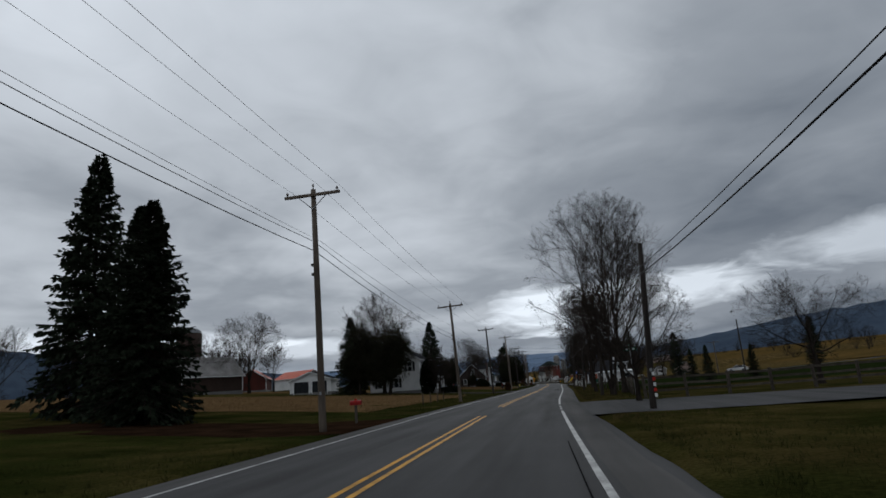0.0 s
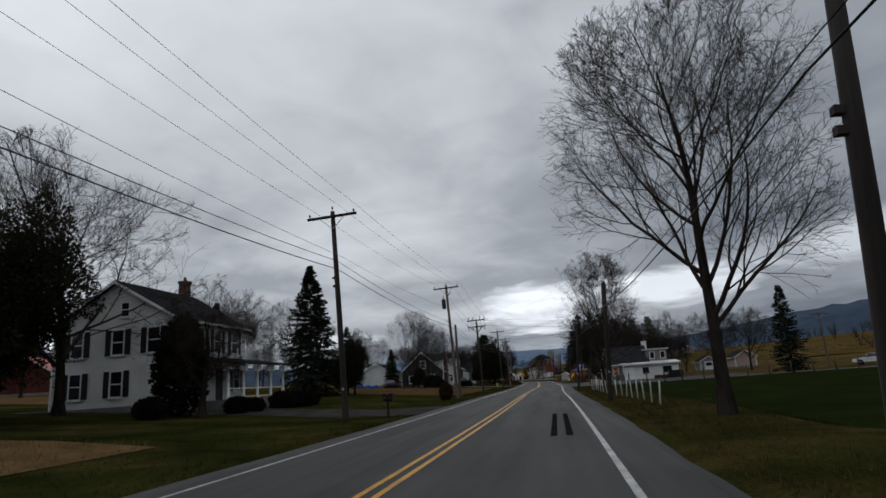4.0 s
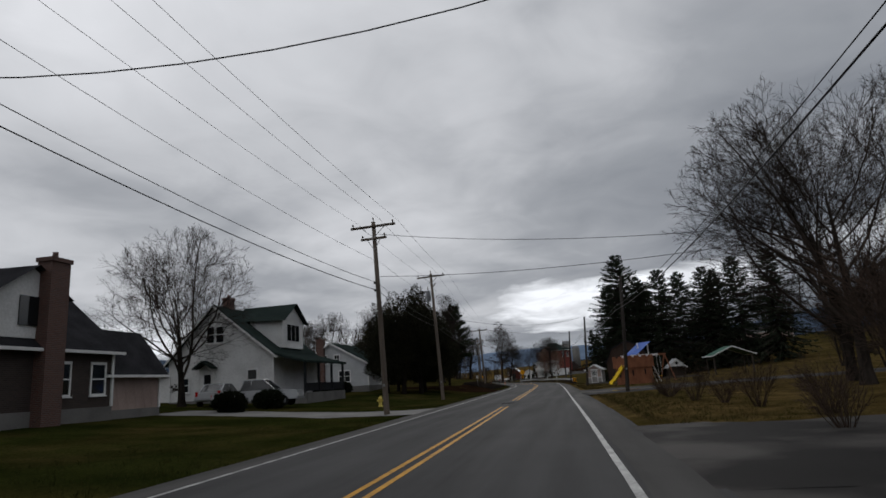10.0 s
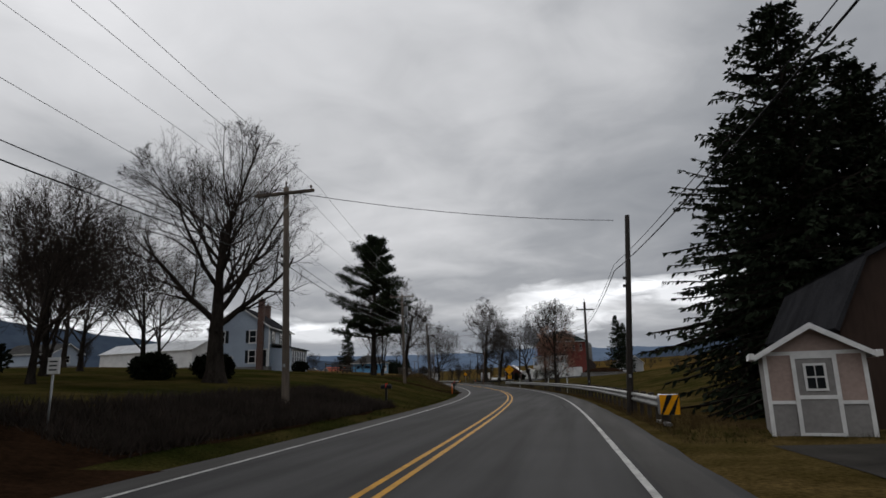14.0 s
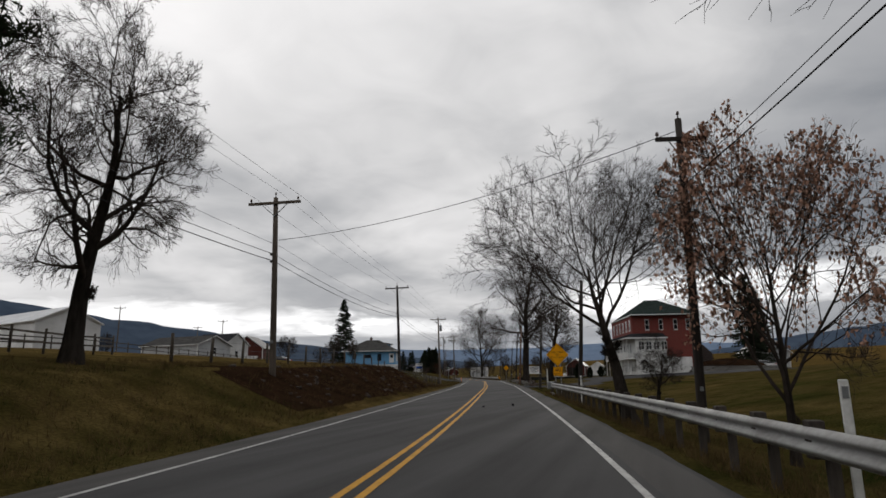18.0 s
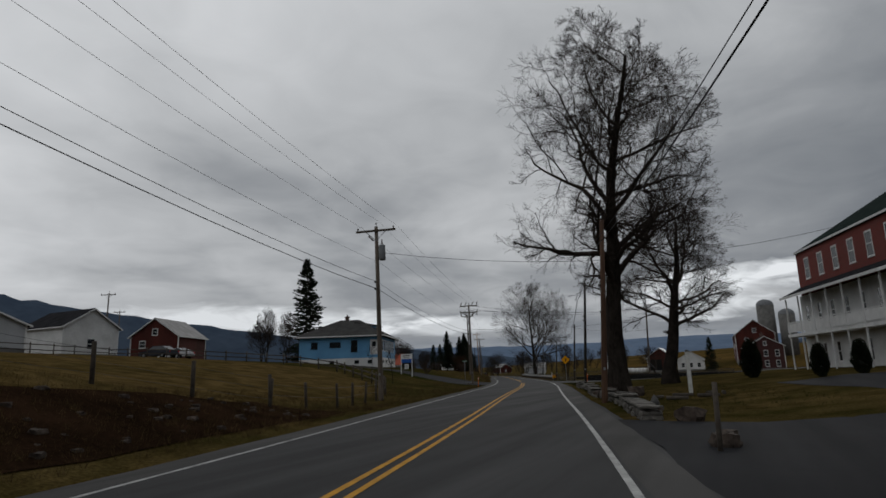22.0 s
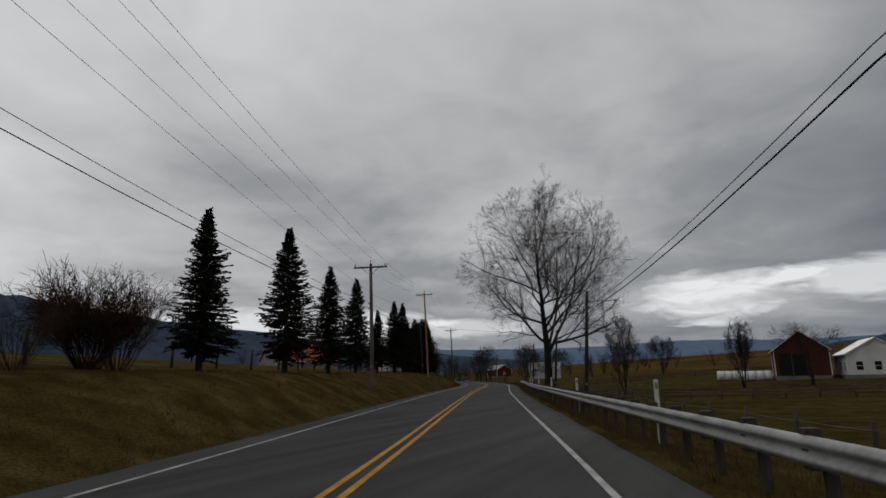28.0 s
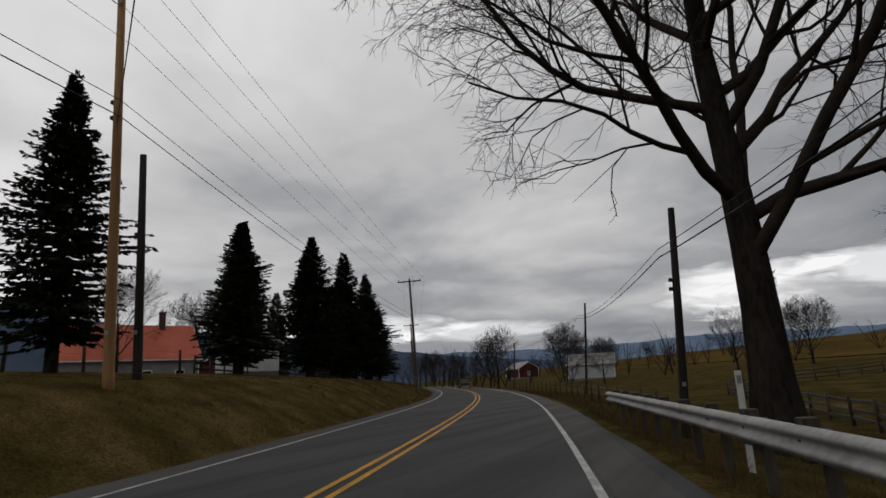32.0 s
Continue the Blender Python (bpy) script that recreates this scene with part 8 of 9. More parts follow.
# no haze in the air here: the blue of these hills is painted on
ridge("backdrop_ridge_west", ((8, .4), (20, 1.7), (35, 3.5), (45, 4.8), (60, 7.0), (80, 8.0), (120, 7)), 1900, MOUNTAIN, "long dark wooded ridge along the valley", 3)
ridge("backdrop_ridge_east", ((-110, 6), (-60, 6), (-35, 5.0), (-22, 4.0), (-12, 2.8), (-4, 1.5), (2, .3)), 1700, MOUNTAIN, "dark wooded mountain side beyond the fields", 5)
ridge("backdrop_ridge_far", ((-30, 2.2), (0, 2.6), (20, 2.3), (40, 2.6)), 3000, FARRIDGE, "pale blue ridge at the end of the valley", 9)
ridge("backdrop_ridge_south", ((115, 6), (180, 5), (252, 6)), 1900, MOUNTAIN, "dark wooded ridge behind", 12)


def wood_strip(s0, s1, d0, d1, count, seed, label, hmin=6, hmax=10):
    """A far belt of bare woods: many upright twiggy wands."""
    rng_ = np.random.default_rng(seed)
    st, di, ln = [], [], []
    for k in range(count):
        s, d = rng_.uniform(s0, s1), rng_.uniform(min(d0, d1), max(d0, d1))
        p = W(s, d)
        hgt = rng_.uniform(hmin, hmax)
        for q in range(5):
            st.append(tuple(p))
            di.append((rng_.normal(0, 0.28), rng_.normal(0, 0.28), 1))
            ln.append(hgt * rng_.uniform(0.7, 1.0))
    L1 = grow(rng_, np.array(st), np.array(di), np.array(ln), np.full(len(st), 0.09), 0.3, 4, 0.07, 0.02)
    p, dd, l, r = sprout(rng_, *L1, 6, 0.25, 1.0, 35, 0.35, 0.3, 0.6)
    L2 = grow(rng_, p, dd, l, np.maximum(r, 0.03), 0.5, 3, 0.12, 0.03)
    v1, f1 = tubes(L1[0], L1[1], 3)
    v2, f2 = tubes(L2[0], L2[1], 3)
    me = raw_mesh("far_woods", np.concatenate([v1, v2]), np.concatenate([f1, f2 + len(v1)]), TWIG)
    tagged(new("far_woods", me), label, "woods", kind="stuff")


wood_strip(120, 330, -130, -200, 110, 1, "belt of bare woods behind the houses")
wood_strip(640, 820, -70, 90, 120, 2, "bare woods closing the valley road")
wood_strip(300, 620, -190, -260, 110, 3, "belt of bare woods over the pasture")
wood_strip(180, 420, 95, 150, 90, 4, "bare hedgerow along the hillside field", 4, 7)
wood_strip(-30, 130, -170, -230, 90, 5, "belt of bare woods beyond the stubble field")
wood_strip(460, 640, 120, 170, 60, 6, "bare hedgerow behind the farm", 4, 7)


# ---------------------------------------------------------------- fences
def fence(route, gap, tall, post_r, mat, rails, label, group="", round_post=True, rail_mat=None, lean=0.03, seed=1, rail_size=(0.05, 0.13), name="fence"):
    """Posts along a route of (station, offset), joined by rails or wires at the heights given."""
    rng_ = random.Random(seed)
    f = thing(name, Matrix.Identity(4), label, "fence", group)
    if round_post:
        me = Geo().tube([(0, 0, -0.3), (0, 0, tall - 0.02), (0, 0, tall)], [post_r, post_r * 0.92, post_r * 0.7], 8).mesh("post", mat)
    else:
        me = Geo().box(-post_r, post_r, -post_r, post_r, -0.3, tall, bevel=0.008).mesh("post", mat)
    spots = []
    for (s0, d0), (s1, d1) in zip(route, route[1:]):
        n = max(1, int(round(math.hypot(s1 - s0, d1 - d0) / gap)))
        spots += [(s0 + (s1 - s0) * k / n, d0 + (d1 - d0) * k / n) for k in range(n)]
    spots.append(route[-1])
    feet = []
    for s, d in spots:
        p = W(s, d)
        feet.append(p)
        ob = new("post", me)
        ob.parent = f
        ob.matrix_world = Matrix.Translation(p) @ Matrix.Rotation(rng_.uniform(-lean, lean), 4, "X") @ Matrix.Rotation(rng_.uniform(-lean, lean), 4, "Y") @ Matrix.Rotation(rng_.uniform(0, 3), 4, "Z")
    for a, b in zip(feet, feet[1:]):
        for z in rails:
            j, k = rng_.uniform(-0.03, 0.03), rng_.uniform(-0.03, 0.03)
            p, q = a + Vector((0, 0, z + j)), b + Vector((0, 0, z + k))
            if rail_size[0] < 0.02:
                part("wire", Geo().tube([p, (p + q) / 2 - Vector((0, 0, 0.015)), q], rail_size[0], 4, caps=False), rail_mat or BAREWIRE, f)
            else:
                part("rail", Geo().beam(p, q, rail_size[0], rail_size[1]), rail_mat or mat, f)
    return f


THIN = (0.006, 0)
fence([(92, 6.7), (104, 6.5), (109.2, 6.05), (122, 5.9)], 2.05, 0.94, 0.035, WHITEPOST, (), "line of thin white fence stakes along the wheat field", rail_size=THIN, lean=0.08, seed=2)
fence([(123.7, 6.3), (126.0, 6.35), (129.9, 6.6), (132, 8.5), (134, 16), (136, 34)], 2.2, 1.35, 0.07, FENCEWOOD, (1.1, 0.6), "dark weathered wooden fence posts at the field corner", rail_size=THIN, seed=3)
for s, d in ((125.0, 6.5), (126.8, 6.6)):
    solo("fence_stake", Geo().tube([(0, 0, -0.2), (0.05, 0, 1.2)], [0.04, 0.035], 6), WHITEPOST, spot(s, d), "thin white leaning fence stake in the grass", "fence stake")
fence([(36.5, 8.2), (37.5, 22), (38.5, 44)], 2.4, 1.25, 0.07, FENCEWOOD, (0.4, 0.75, 1.1), "dark board fence along the side road", round_post=False, rail_size=(0.04, 0.12), seed=4)
fence([(40, 8.2), (52, 8.8), (70, 7.4)], 2.6, 1.2, 0.06, FENCEWOOD, (1.0, 0.6), "old wire fence behind the roadside maples", rail_size=THIN, seed=5)
fence([(52, -8.4), (62, -8.6)], 3.5, 1.0, 0.05, FENCEWOOD, (), "short weathered stakes at the field edge", seed=6)
fence([(320, -12.6), (345, -12.4), (368, -12.2), (377, -8.0)], 3.6, 1.25, 0.075, FENCEWOOD, (1.05, 0.7, 0.35), "wire fence on dark wooden posts above the bank", rail_size=THIN, seed=7, lean=0.05)
fence([(377, -8.0), (381, -6.7), (388, -6.9), (394, -8.0)], 2.6, 1.1, 0.06, FENCEWOOD, (0.9, 0.5), "dark fence posts along the pasture edge", rail_size=THIN, seed=8, lean=0.05)
fence([(394, -8.0), (399, -9.4), (403, -10.8), (407, -12.8), (416, -19), (419, -28), (420, -48)], 2.5, 1.15, 0.075, FENCEWOOD, (0.45, 0.9), "weathered split-rail fence round the pasture", rail_size=(0.07, 0.10), seed=9, lean=0.05)
fence([(322, -34), (360, -40), (405, -46), (420, -48)], 4.0, 1.2, 0.06, FENCEWOOD, (0.5, 1.0), "far rail fence across the pasture", rail_size=(0.05, 0.09), seed=10)
fence([(299, -19), (318, -18.5), (330, -22)], 3.4, 1.15, 0.06, FENCEWOOD, (0.5, 0.95), "rail fence beyond the lawn trees", rail_size=(0.05, 0.09), seed=11)
fence([(460, -14.5), (500, -13.0), (545, -14.0), (566, -15.5)], 4.6, 1.25, 0.07, FENCEWOOD, (1.1, 0.75, 0.4), "wire fence on wooden posts behind the spruces", rail_size=THIN, seed=12)
fence([(566, -16.5), (580, -17), (600, -16)], 2.4, 1.15, 0.06, FENCEWOOD, (0.35, 0.7, 1.05), "rail fence in front of the white farmhouse", rail_size=(0.05, 0.11), seed=13)
fence([(540, 13.2), (552, 14.2), (564, 16.2), (580, 19.5)], 2.6, 1.15, 0.08, FENCEWOOD, (0.3, 0.6, 0.95), "dark rail fence of the meadow paddock", rail_size=(0.06, 0.13), seed=14, lean=0.05)
fence([(580, 19.5), (590, 30), (596, 52), (600, 90)], 2.8, 1.2, 0.07, FENCEWOOD, (0.3, 0.65, 1.0), "dark rail fence along the far side of the meadow", rail_size=(0.06, 0.12), seed=15)
fence([(540, 13.2), (524, 19), (516, 40), (512, 56)], 2.8, 1.15, 0.07, FENCEWOOD, (0.35, 0.7, 1.0), "dark rail fence crossing the meadow", rail_size=(0.06, 0.12), seed=16)
fence([(556, 7.6), (585, 7.8), (630, 8.0)], 3.0, 1.2, 0.07, FENCEWOOD, (1.0, 0.6), "brown fence posts along the road past the rail", rail_size=THIN, seed=17)
fence([(446, 12.5), (452, 20), (458, 40), (462, 62)], 3.2, 1.25, 0.07, FENCEWOOD, (0.5, 1.0), "dark post fence behind the company sign", rail_size=(0.05, 0.1), seed=18)
fence([(446, 12.5), (462, 9.8), (500, 10.5), (540, 13.2)], 3.6, 1.2, 0.06, FENCEWOOD, (1.0, 0.55), "wire fence along the meadow below the guard rail", rail_size=THIN, seed=19)


# ---------------------------------------------------------------- roadside furniture
def marker_post(s, d, top=1.25):
    m = thing("marker_post", spot(s, d), "white plastic marker post behind the guard rail", "marker post", "white marker posts")
    h = top - land(s, d)
    part("post", Geo().box(-0.05, 0.05, -0.02, 0.02, -0.2, h, bevel=0.006), WHITEPOST, m)
    part("reflector", Geo().box(-0.035, 0.035, -0.026, -0.021, h - 0.22, h - 0.08), GALV, m)


for s, d in ((290, 5.75), (303, 5.8), (329, 5.85), (460, 5.85), (473.5, 5.85), (487, 5.8), (500.5, 5.9), (514, 5.95), (528, 6.0), (542.5, 6.2)):
    marker_post(s, d)


def mailbox(s, d, mat, label, tall=1.05, turn=0, paper=False):
    m = thing("mailbox", spot(s, d, turn), label, "mailbox")
    part("post", Geo().box(-0.05, 0.05, -0.05, 0.05, -0.3, tall - 0.2, bevel=0.008), FENCEWOOD if mat is not PLASTICBLACK else PLASTICBLACK, m)
    o = [(-0.09, 0), (0.09, 0), (0.09, 0.12)] + [(0.09 * math.cos(a), 0.12 + 0.09 * math.sin(a)) for a in np.linspace(0.3, math.pi - 0.3, 7)] + [(-0.09, 0.12)]
    g = Geo()
    n = len(o)
    g.add([(x, y, tall - 0.2 + z) for x in (-0.26, 0.26) for y, z in o], [tuple(range(n))[::-1], tuple(range(n, 2 * n))] + [(i, (i + 1) % n, n + (i + 1) % n, n + i) for i in range(n)])
    b = part("box", g, mat, m)
    part("door", Geo().box(0.26, 0.275, -0.085, 0.085, tall - 0.195, tall - 0.01), mat, b)
    part("flag", Geo().box(-0.02, 0.02, -0.105, -0.095, tall - 0.12, tall + 0.08).box(-0.02, 0.10, -0.106, -0.096, tall + 0.02, tall + 0.08), SIGNRED, b, "red metal flag")
    if paper:
        part("paper_tube", Geo().tube([(-0.22, 0, tall - 0.32), (0.24, 0, tall - 0.32)], [0.08, 0.08], 10), PLASTICBLACK, m)


mailbox(27.2, -5.9, CARRED, "dark red mailbox on a wooden post")
mailbox(94.6, -5.7, PLASTICBLACK, "large black plastic mailbox on a post", 1.15, paper=True)
mailbox(262.7, -5.9, PLASTICBLACK, "black mailbox at the foot of the bank", 1.0)
mailbox(296.4, -4.95, PLASTICBLACK, "black mailbox leaning beside the muddy drive", 1.12, 8, paper=True)
mailbox(159.5, -5.8, FENCEWOOD, "small dark mailbox near the utility pole", 0.7)
st_ = thing("lawn_sign", spot(243, -7.4), "small white sign on a thin stake", "sign")
part("stake", Geo().tube([(0, 0, -0.2), (0, 0, 1.25)], 0.02, 6), GALV, st_)
part("board", Geo().box(-0.13, 0.13, -0.02, 0.02, 1.1, 1.42), SIGNWHITE, st_)
for z in (1.18, 1.26, 1.34):
    part("lettering", Geo().box(-0.09, 0.09, -0.024, -0.02, z - 0.015, z + 0.015), DARKTANK, st_)

hy = thing("hydrant", spot(203.6, -9.3), "pale yellow fire hydrant on the lawn", "hydrant")
part("barrel", Geo().tube([(0, 0, -0.1), (0, 0, 0.06), (0, 0, 0.07), (0, 0, 0.52), (0, 0, 0.54)], [0.17, 0.17, 0.115, 0.115, 0.16], 14), HYDRANT, hy)
part("bonnet", Geo().dome((0, 0, 0.54), 0.14, 1.0, 14, 5), HYDRANT, hy)
part("cap", Geo().tube([(-0.22, 0, 0.40), (-0.1, 0, 0.40)], [0.06, 0.06], 10), HYDRANT, hy)
part("cap", Geo().tube([(0.1, 0, 0.40), (0.22, 0, 0.40)], [0.06, 0.06], 10), HYDRANT, hy)
part("cap", Geo().tube([(0, -0.22, 0.36), (0, -0.1, 0.36)], [0.075, 0.075], 10), HYDRANT, hy)
part("nut", Geo().tube([(0, 0, 0.66), (0, 0, 0.73)], [0.03, 0.03], 5), HYDRANT, hy)

for s, d, t_ in ((289.3, -4.95, 1.0), (421.0, -4.75, 1.0), (433.2, 8.1, 1.05)):
    dl = thing("delineator", spot(s, d, 4), "slim orange roadside marker post", "marker post")
    part("stem", Geo().tube([(0, 0, -0.2), (0.02, 0, t_)], [0.035, 0.035], 8), SIGNORANGE, dl)
    part("band", Geo().tube([(0.017, 0, t_ - 0.2), (0.018, 0, t_ - 0.1)], [0.038, 0.038], 8), SIGNWHITE, dl)
rs = thing("reflector_strip", spot(24.6, 6.9), "red and white reflector strips nailed up the pole", "reflector")
for k in range(5):
    part("strip", Geo().box(-0.05, 0.05, -0.175, -0.165, 0.45 + 0.2 * k, 0.58 + 0.2 * k), SIGNRED if k % 2 else SIGNWHITE, rs)
tg = solo("reflector_disc", Geo().tube([(0, -0.17, 1.55), (0, -0.18, 1.55)], [0.05, 0.05], 12), SIGNWHITE, spot(122.8, 4.75), "small white reflector disc on the pole", "reflector")


def lettering(text, size, centre, mat, parent):
    """Raised sign letters facing down the road, from the built-in font."""
    cu = bpy.data.curves.new("lettering", "FONT")
    cu.body, cu.size, cu.align_x, cu.align_y, cu.extrude = text, size, "CENTER", "CENTER", 0.002
    tmp = bpy.data.objects.new("lettering", cu)
    me = bpy.data.meshes.new_from_object(tmp)
    bpy.data.objects.remove(tmp)
    me.materials.clear()
    me.materials.append(mat)
    ob = part("lettering", me, None, parent)
    ob.matrix_local = Matrix.Translation(centre) @ Matrix.Rotation(math.pi / 2, 4, "X")
    return ob


def diamond(g, c, r, y0, y1, rounded=0.08):
    o = []
    for k in range(4):
        a = k * math.pi / 2
        for e in (-1, 0, 1):
            rr = r * (1 - rounded * abs(e) * 0.9 - (0.0 if e else rounded * 0.35))
            o.append((math.sin(a + e * rounded * 1.1) * rr, c + math.cos(a + e * rounded * 1.1) * rr))
    return g.prism(o[::-1], y0, y1)


ws = thing("warning_sign", spot(342.6, 5.95, -3), "yellow diamond turn warning sign with speed plate", "road sign")
for x in (-0.2, 0.2):
    part("post", Geo().box(x - 0.03, x + 0.03, 0.02, 0.06, -0.4, 3.4), GALV, ws)
dp = part("diamond_plate", diamond(Geo(), 2.98, 0.86, -0.004, 0.012), SIGNYELLOW, ws)
for (x0, z0), (x1, z1) in zip(((0, .78), (.78, 0), (0, -.78), (-.78, 0)), ((.78, 0), (0, -.78), (-.78, 0), (0, .78))):
    part("border", Geo().beam((x0 * .97, -0.008, 2.98 + z0 * .97), (x1 * .97, -0.008, 2.98 + z1 * .97), 0.004, 0.022), SIGNBLACK, dp)
for i, t_ in enumerate(("LEFT TURNS", "AND", "CROSS TRAFFIC")):
    lettering(t_, (0.165, 0.15, 0.145)[i], (0, -0.008, 3.16 - 0.19 * i), SIGNBLACK, dp)
pp = part("speed_plate", Geo().box(-0.36, 0.36, -0.004, 0.012, 1.36, 2.06, bevel=0.003), SIGNYELLOW, ws)
for a, b in (((-.33, 1.39), (.33, 1.39)), ((-.33, 2.03), (.33, 2.03))):
    part("border", Geo().box(a[0], b[0], -0.009, -0.005, a[1] - .009, a[1] + .009), SIGNBLACK, pp)
for x in (-.33, .33):
    part("border", Geo().box(x - .009, x + .009, -0.009, -0.005, 1.39, 2.03), SIGNBLACK, pp)
lettering("40", 0.44, (0, -0.008, 1.81), SIGNBLACK, pp)
lettering("M.P.H.", 0.2, (0, -0.008, 1.51), SIGNBLACK, pp)

ys = thing("warning_sign", spot(448, 6.95, -3), "yellow diamond warning sign on a steel post", "road sign")
part("post", Geo().box(-0.03, 0.03, 0.014, 0.055, -0.4, 3.5), GALV, ys)
dp = part("diamond_plate", diamond(Geo(), 3.15, 0.62, -0.004, 0.012), SIGNYELLOW, ys)
part("symbol", Geo().box(-0.05, 0.05, -0.009, -0.005, 2.85, 3.4), SIGNBLACK, dp)
part("symbol", Geo().box(0.05, 0.24, -0.009, -0.005, 3.1, 3.19), SIGNBLACK, dp)

cs = thing("company_sign", spot(442, 13.1, -6), "white company sign board on two white posts", "sign")
for x in (-1.4, 1.4):
    part("post", Geo().box(x - 0.06, x + 0.06, -0.06, 0.06, -0.4, 3.25, bevel=0.01), SIGNWHITE, cs)
bd = part("board", Geo().box(-1.34, 1.34, -0.03, 0.03, 1.45, 3.2, bevel=0.01), SIGNWHITE, cs)
for z, a, b, hh in ((3.0, -1.1, 1.1, .13), (2.72, -1.15, .9, .11), (2.45, -1.0, .95, .11), (2.2, -.9, .4, .08), (2.0, -.95, 1.0, .09), (1.78, -.6, .6, .06)):
    part("lettering", Geo().box(a, b, -0.036, -0.031, z - hh / 2, z + hh / 2), SIGNBLACK, bd)
part("arrow", Geo().box(0.6, 1.1, -0.036, -0.031, 2.17, 2.23), SIGNRED, bd)
part("brace", Geo().beam((-1.4, 0.9, 0), (-1.4, 0.05, 2.0), 0.06, 0.06), SIGNWHITE, cs)
bs2 = thing("yard_sign", spot(428.5, -14.0, -4), "blue and white framed sign by the driveway", "sign")
for x in (-0.68, 0.68):
    part("post", Geo().box(x - 0.04, x + 0.04, -0.04, 0.04, -0.4, 2.6), SIGNWHITE, bs2)
part("board", Geo().box(-0.64, 0.64, -0.03, 0.03, 1.75, 2.55), SIGNWHITE, bs2)
part("band", Geo().box(-0.64, 0.64, -0.036, -0.031, 1.5, 1.95), SIGNBLUE, bs2)
part("lettering", Geo().box(-0.45, 0.45, -0.036, -0.031, 2.28, 2.4), DARKTANK, bs2)
part("lettering", Geo().box(-0.35, 0.35, -0.036, -0.031, 2.08, 2.14), DARKTANK, bs2)
part("lower_plate", Geo().box(-0.25, 0.25, -0.03, 0.0, 0.75, 1.35), SIGNWHITE, bs2)
for z in (0.9, 1.05, 1.2):
    part("lettering", Geo().box(-0.18, 0.18, -0.036, -0.031, z - 0.025, z + 0.025), DARKTANK, bs2)
for s, d, tp in ((438, -7.6, 2.7), (34.0, 7.4, 2.6), (150.6, 8.9, 2.7)):
    sg = thing("street_sign", spot(s, d), "green street name sign on a thin post", "street sign")
    part("post", Geo().tube([(0, 0, -0.3), (0, 0, tp)], 0.03, 8), GALV, sg)
    bl = part("blade", Geo().box(-0.35, 0.35, -0.01, 0.01, tp, tp + 0.17), SIGNGREEN, sg)
    part("lettering", Geo().box(-0.25, 0.25, -0.014, -0.010, tp + 0.06, tp + 0.11), SIGNWHITE, bl)
    part("blade", Geo().box(-0.01, 0.01, -0.35, 0.35, tp + 0.19, tp + 0.36), SIGNGREEN, sg)


# ---------------------------------------------------------------- stones
def stone_mesh(seed, x, y, z, rough=0.18, name="stone", mat=None):
    """A worn block: a box of 26 points pushed about."""
    rng_ = random.Random(seed)
    pts, ids = [], {}
    for i in range(3):
        for j in range(3):
            for k in range(3):
                if (i, j, k) == (1, 1, 1):
                    continue
                ids[i, j, k] = len(pts)
                c = sum(v != 1 for v in (i, j, k))
                q = (1.0, 1.0, 0.94, 0.84)[c]
                pts.append(((i - 1) * x / 2 * q * rng_.uniform(1 - rough, 1 + rough), (j - 1) * y / 2 * q * rng_.uniform(1 - rough, 1 + rough), (k - 1) * z / 2 * q * rng_.uniform(1 - rough, 1 + rough)))
    f = []
    for a in (0, 2):
        for u in (0, 1):
            for v in (0, 1):
                q = [(u, v), (u + 1, v), (u + 1, v + 1), (u, v + 1)]
                q = q if a else q[::-1]
                f += [tuple(ids[a, i, j] for i, j in q), tuple(ids[j, a, i] for i, j in q), tuple(ids[i, j, a] for i, j in q)]
    return Geo().add(pts, f).mesh(name, mat or STONE)


STONES = [stone_mesh(300 + i, 0.42 + 0.06 * (i % 3), 0.34, 0.15) for i in range(6)]
SLABS = [stone_mesh(320 + i, 0.62, 1.15 + 0.15 * i, 0.09, 0.05, "coping_slab") for i in range(4)]
sw_ = thing("stone_wall", Matrix.Identity(4), "low dry-stone wall with flat coping slabs", "stone wall")
rng = random.Random(31)
s = 373.0
while s < 410:
    d = 5.2 + 0.12 * math.sin(s * 0.35) + 0
    gone = 386.5 < s < 390.5 or math.sin(s * 1.7) > 0.86
    for course in range(1 if gone else 2 + (math.sin(s * 0.9) > 0.55)):
        for row in (0, 1):
            p = W(s + 0.2 * (course % 2) + rng.uniform(-.07, .07), d + 0.22 * row + rng.uniform(-.05, .05), land(s, d) + 0.03 + 0.14 * course)
            ob = new("stone", rng.choice(STONES))
            ob.parent = sw_
            ob.matrix_world = Matrix.Translation(p) @ Matrix.Rotation(heading(s) + math.pi / 2 + rng.uniform(-.15, .15) + (math.pi if rng.random() < .5 else 0), 4, "Z") @ Matrix.Rotation(rng.uniform(-.06, .06), 4, "X")
    s += 0.44
s = 373.4
while s < 409.6:
    d = 5.3 + 0.12 * math.sin(s * 0.35) + 0
    if not 386 < s < 391 and rng.random() < 0.82:
        lift = 0.34 + 0.13 * (math.sin(s * 0.9) > 0.55)
        ob = new("coping_slab", rng.choice(SLABS))
        ob.parent = sw_
        ob.matrix_world = Matrix.Translation(W(s, d, land(s, d) + lift + rng.uniform(-.01, .03))) @ Matrix.Rotation(heading(s) + rng.uniform(-.12, .12), 4, "Z") @ Matrix.Rotation(rng.uniform(-.07, .07), 4, "Y")
    s += 1.28
BOULDERS = [stone_mesh(340 + i, 0.6, 0.5, 0.42, 0.3, "boulder", ROCK) for i in range(4)]
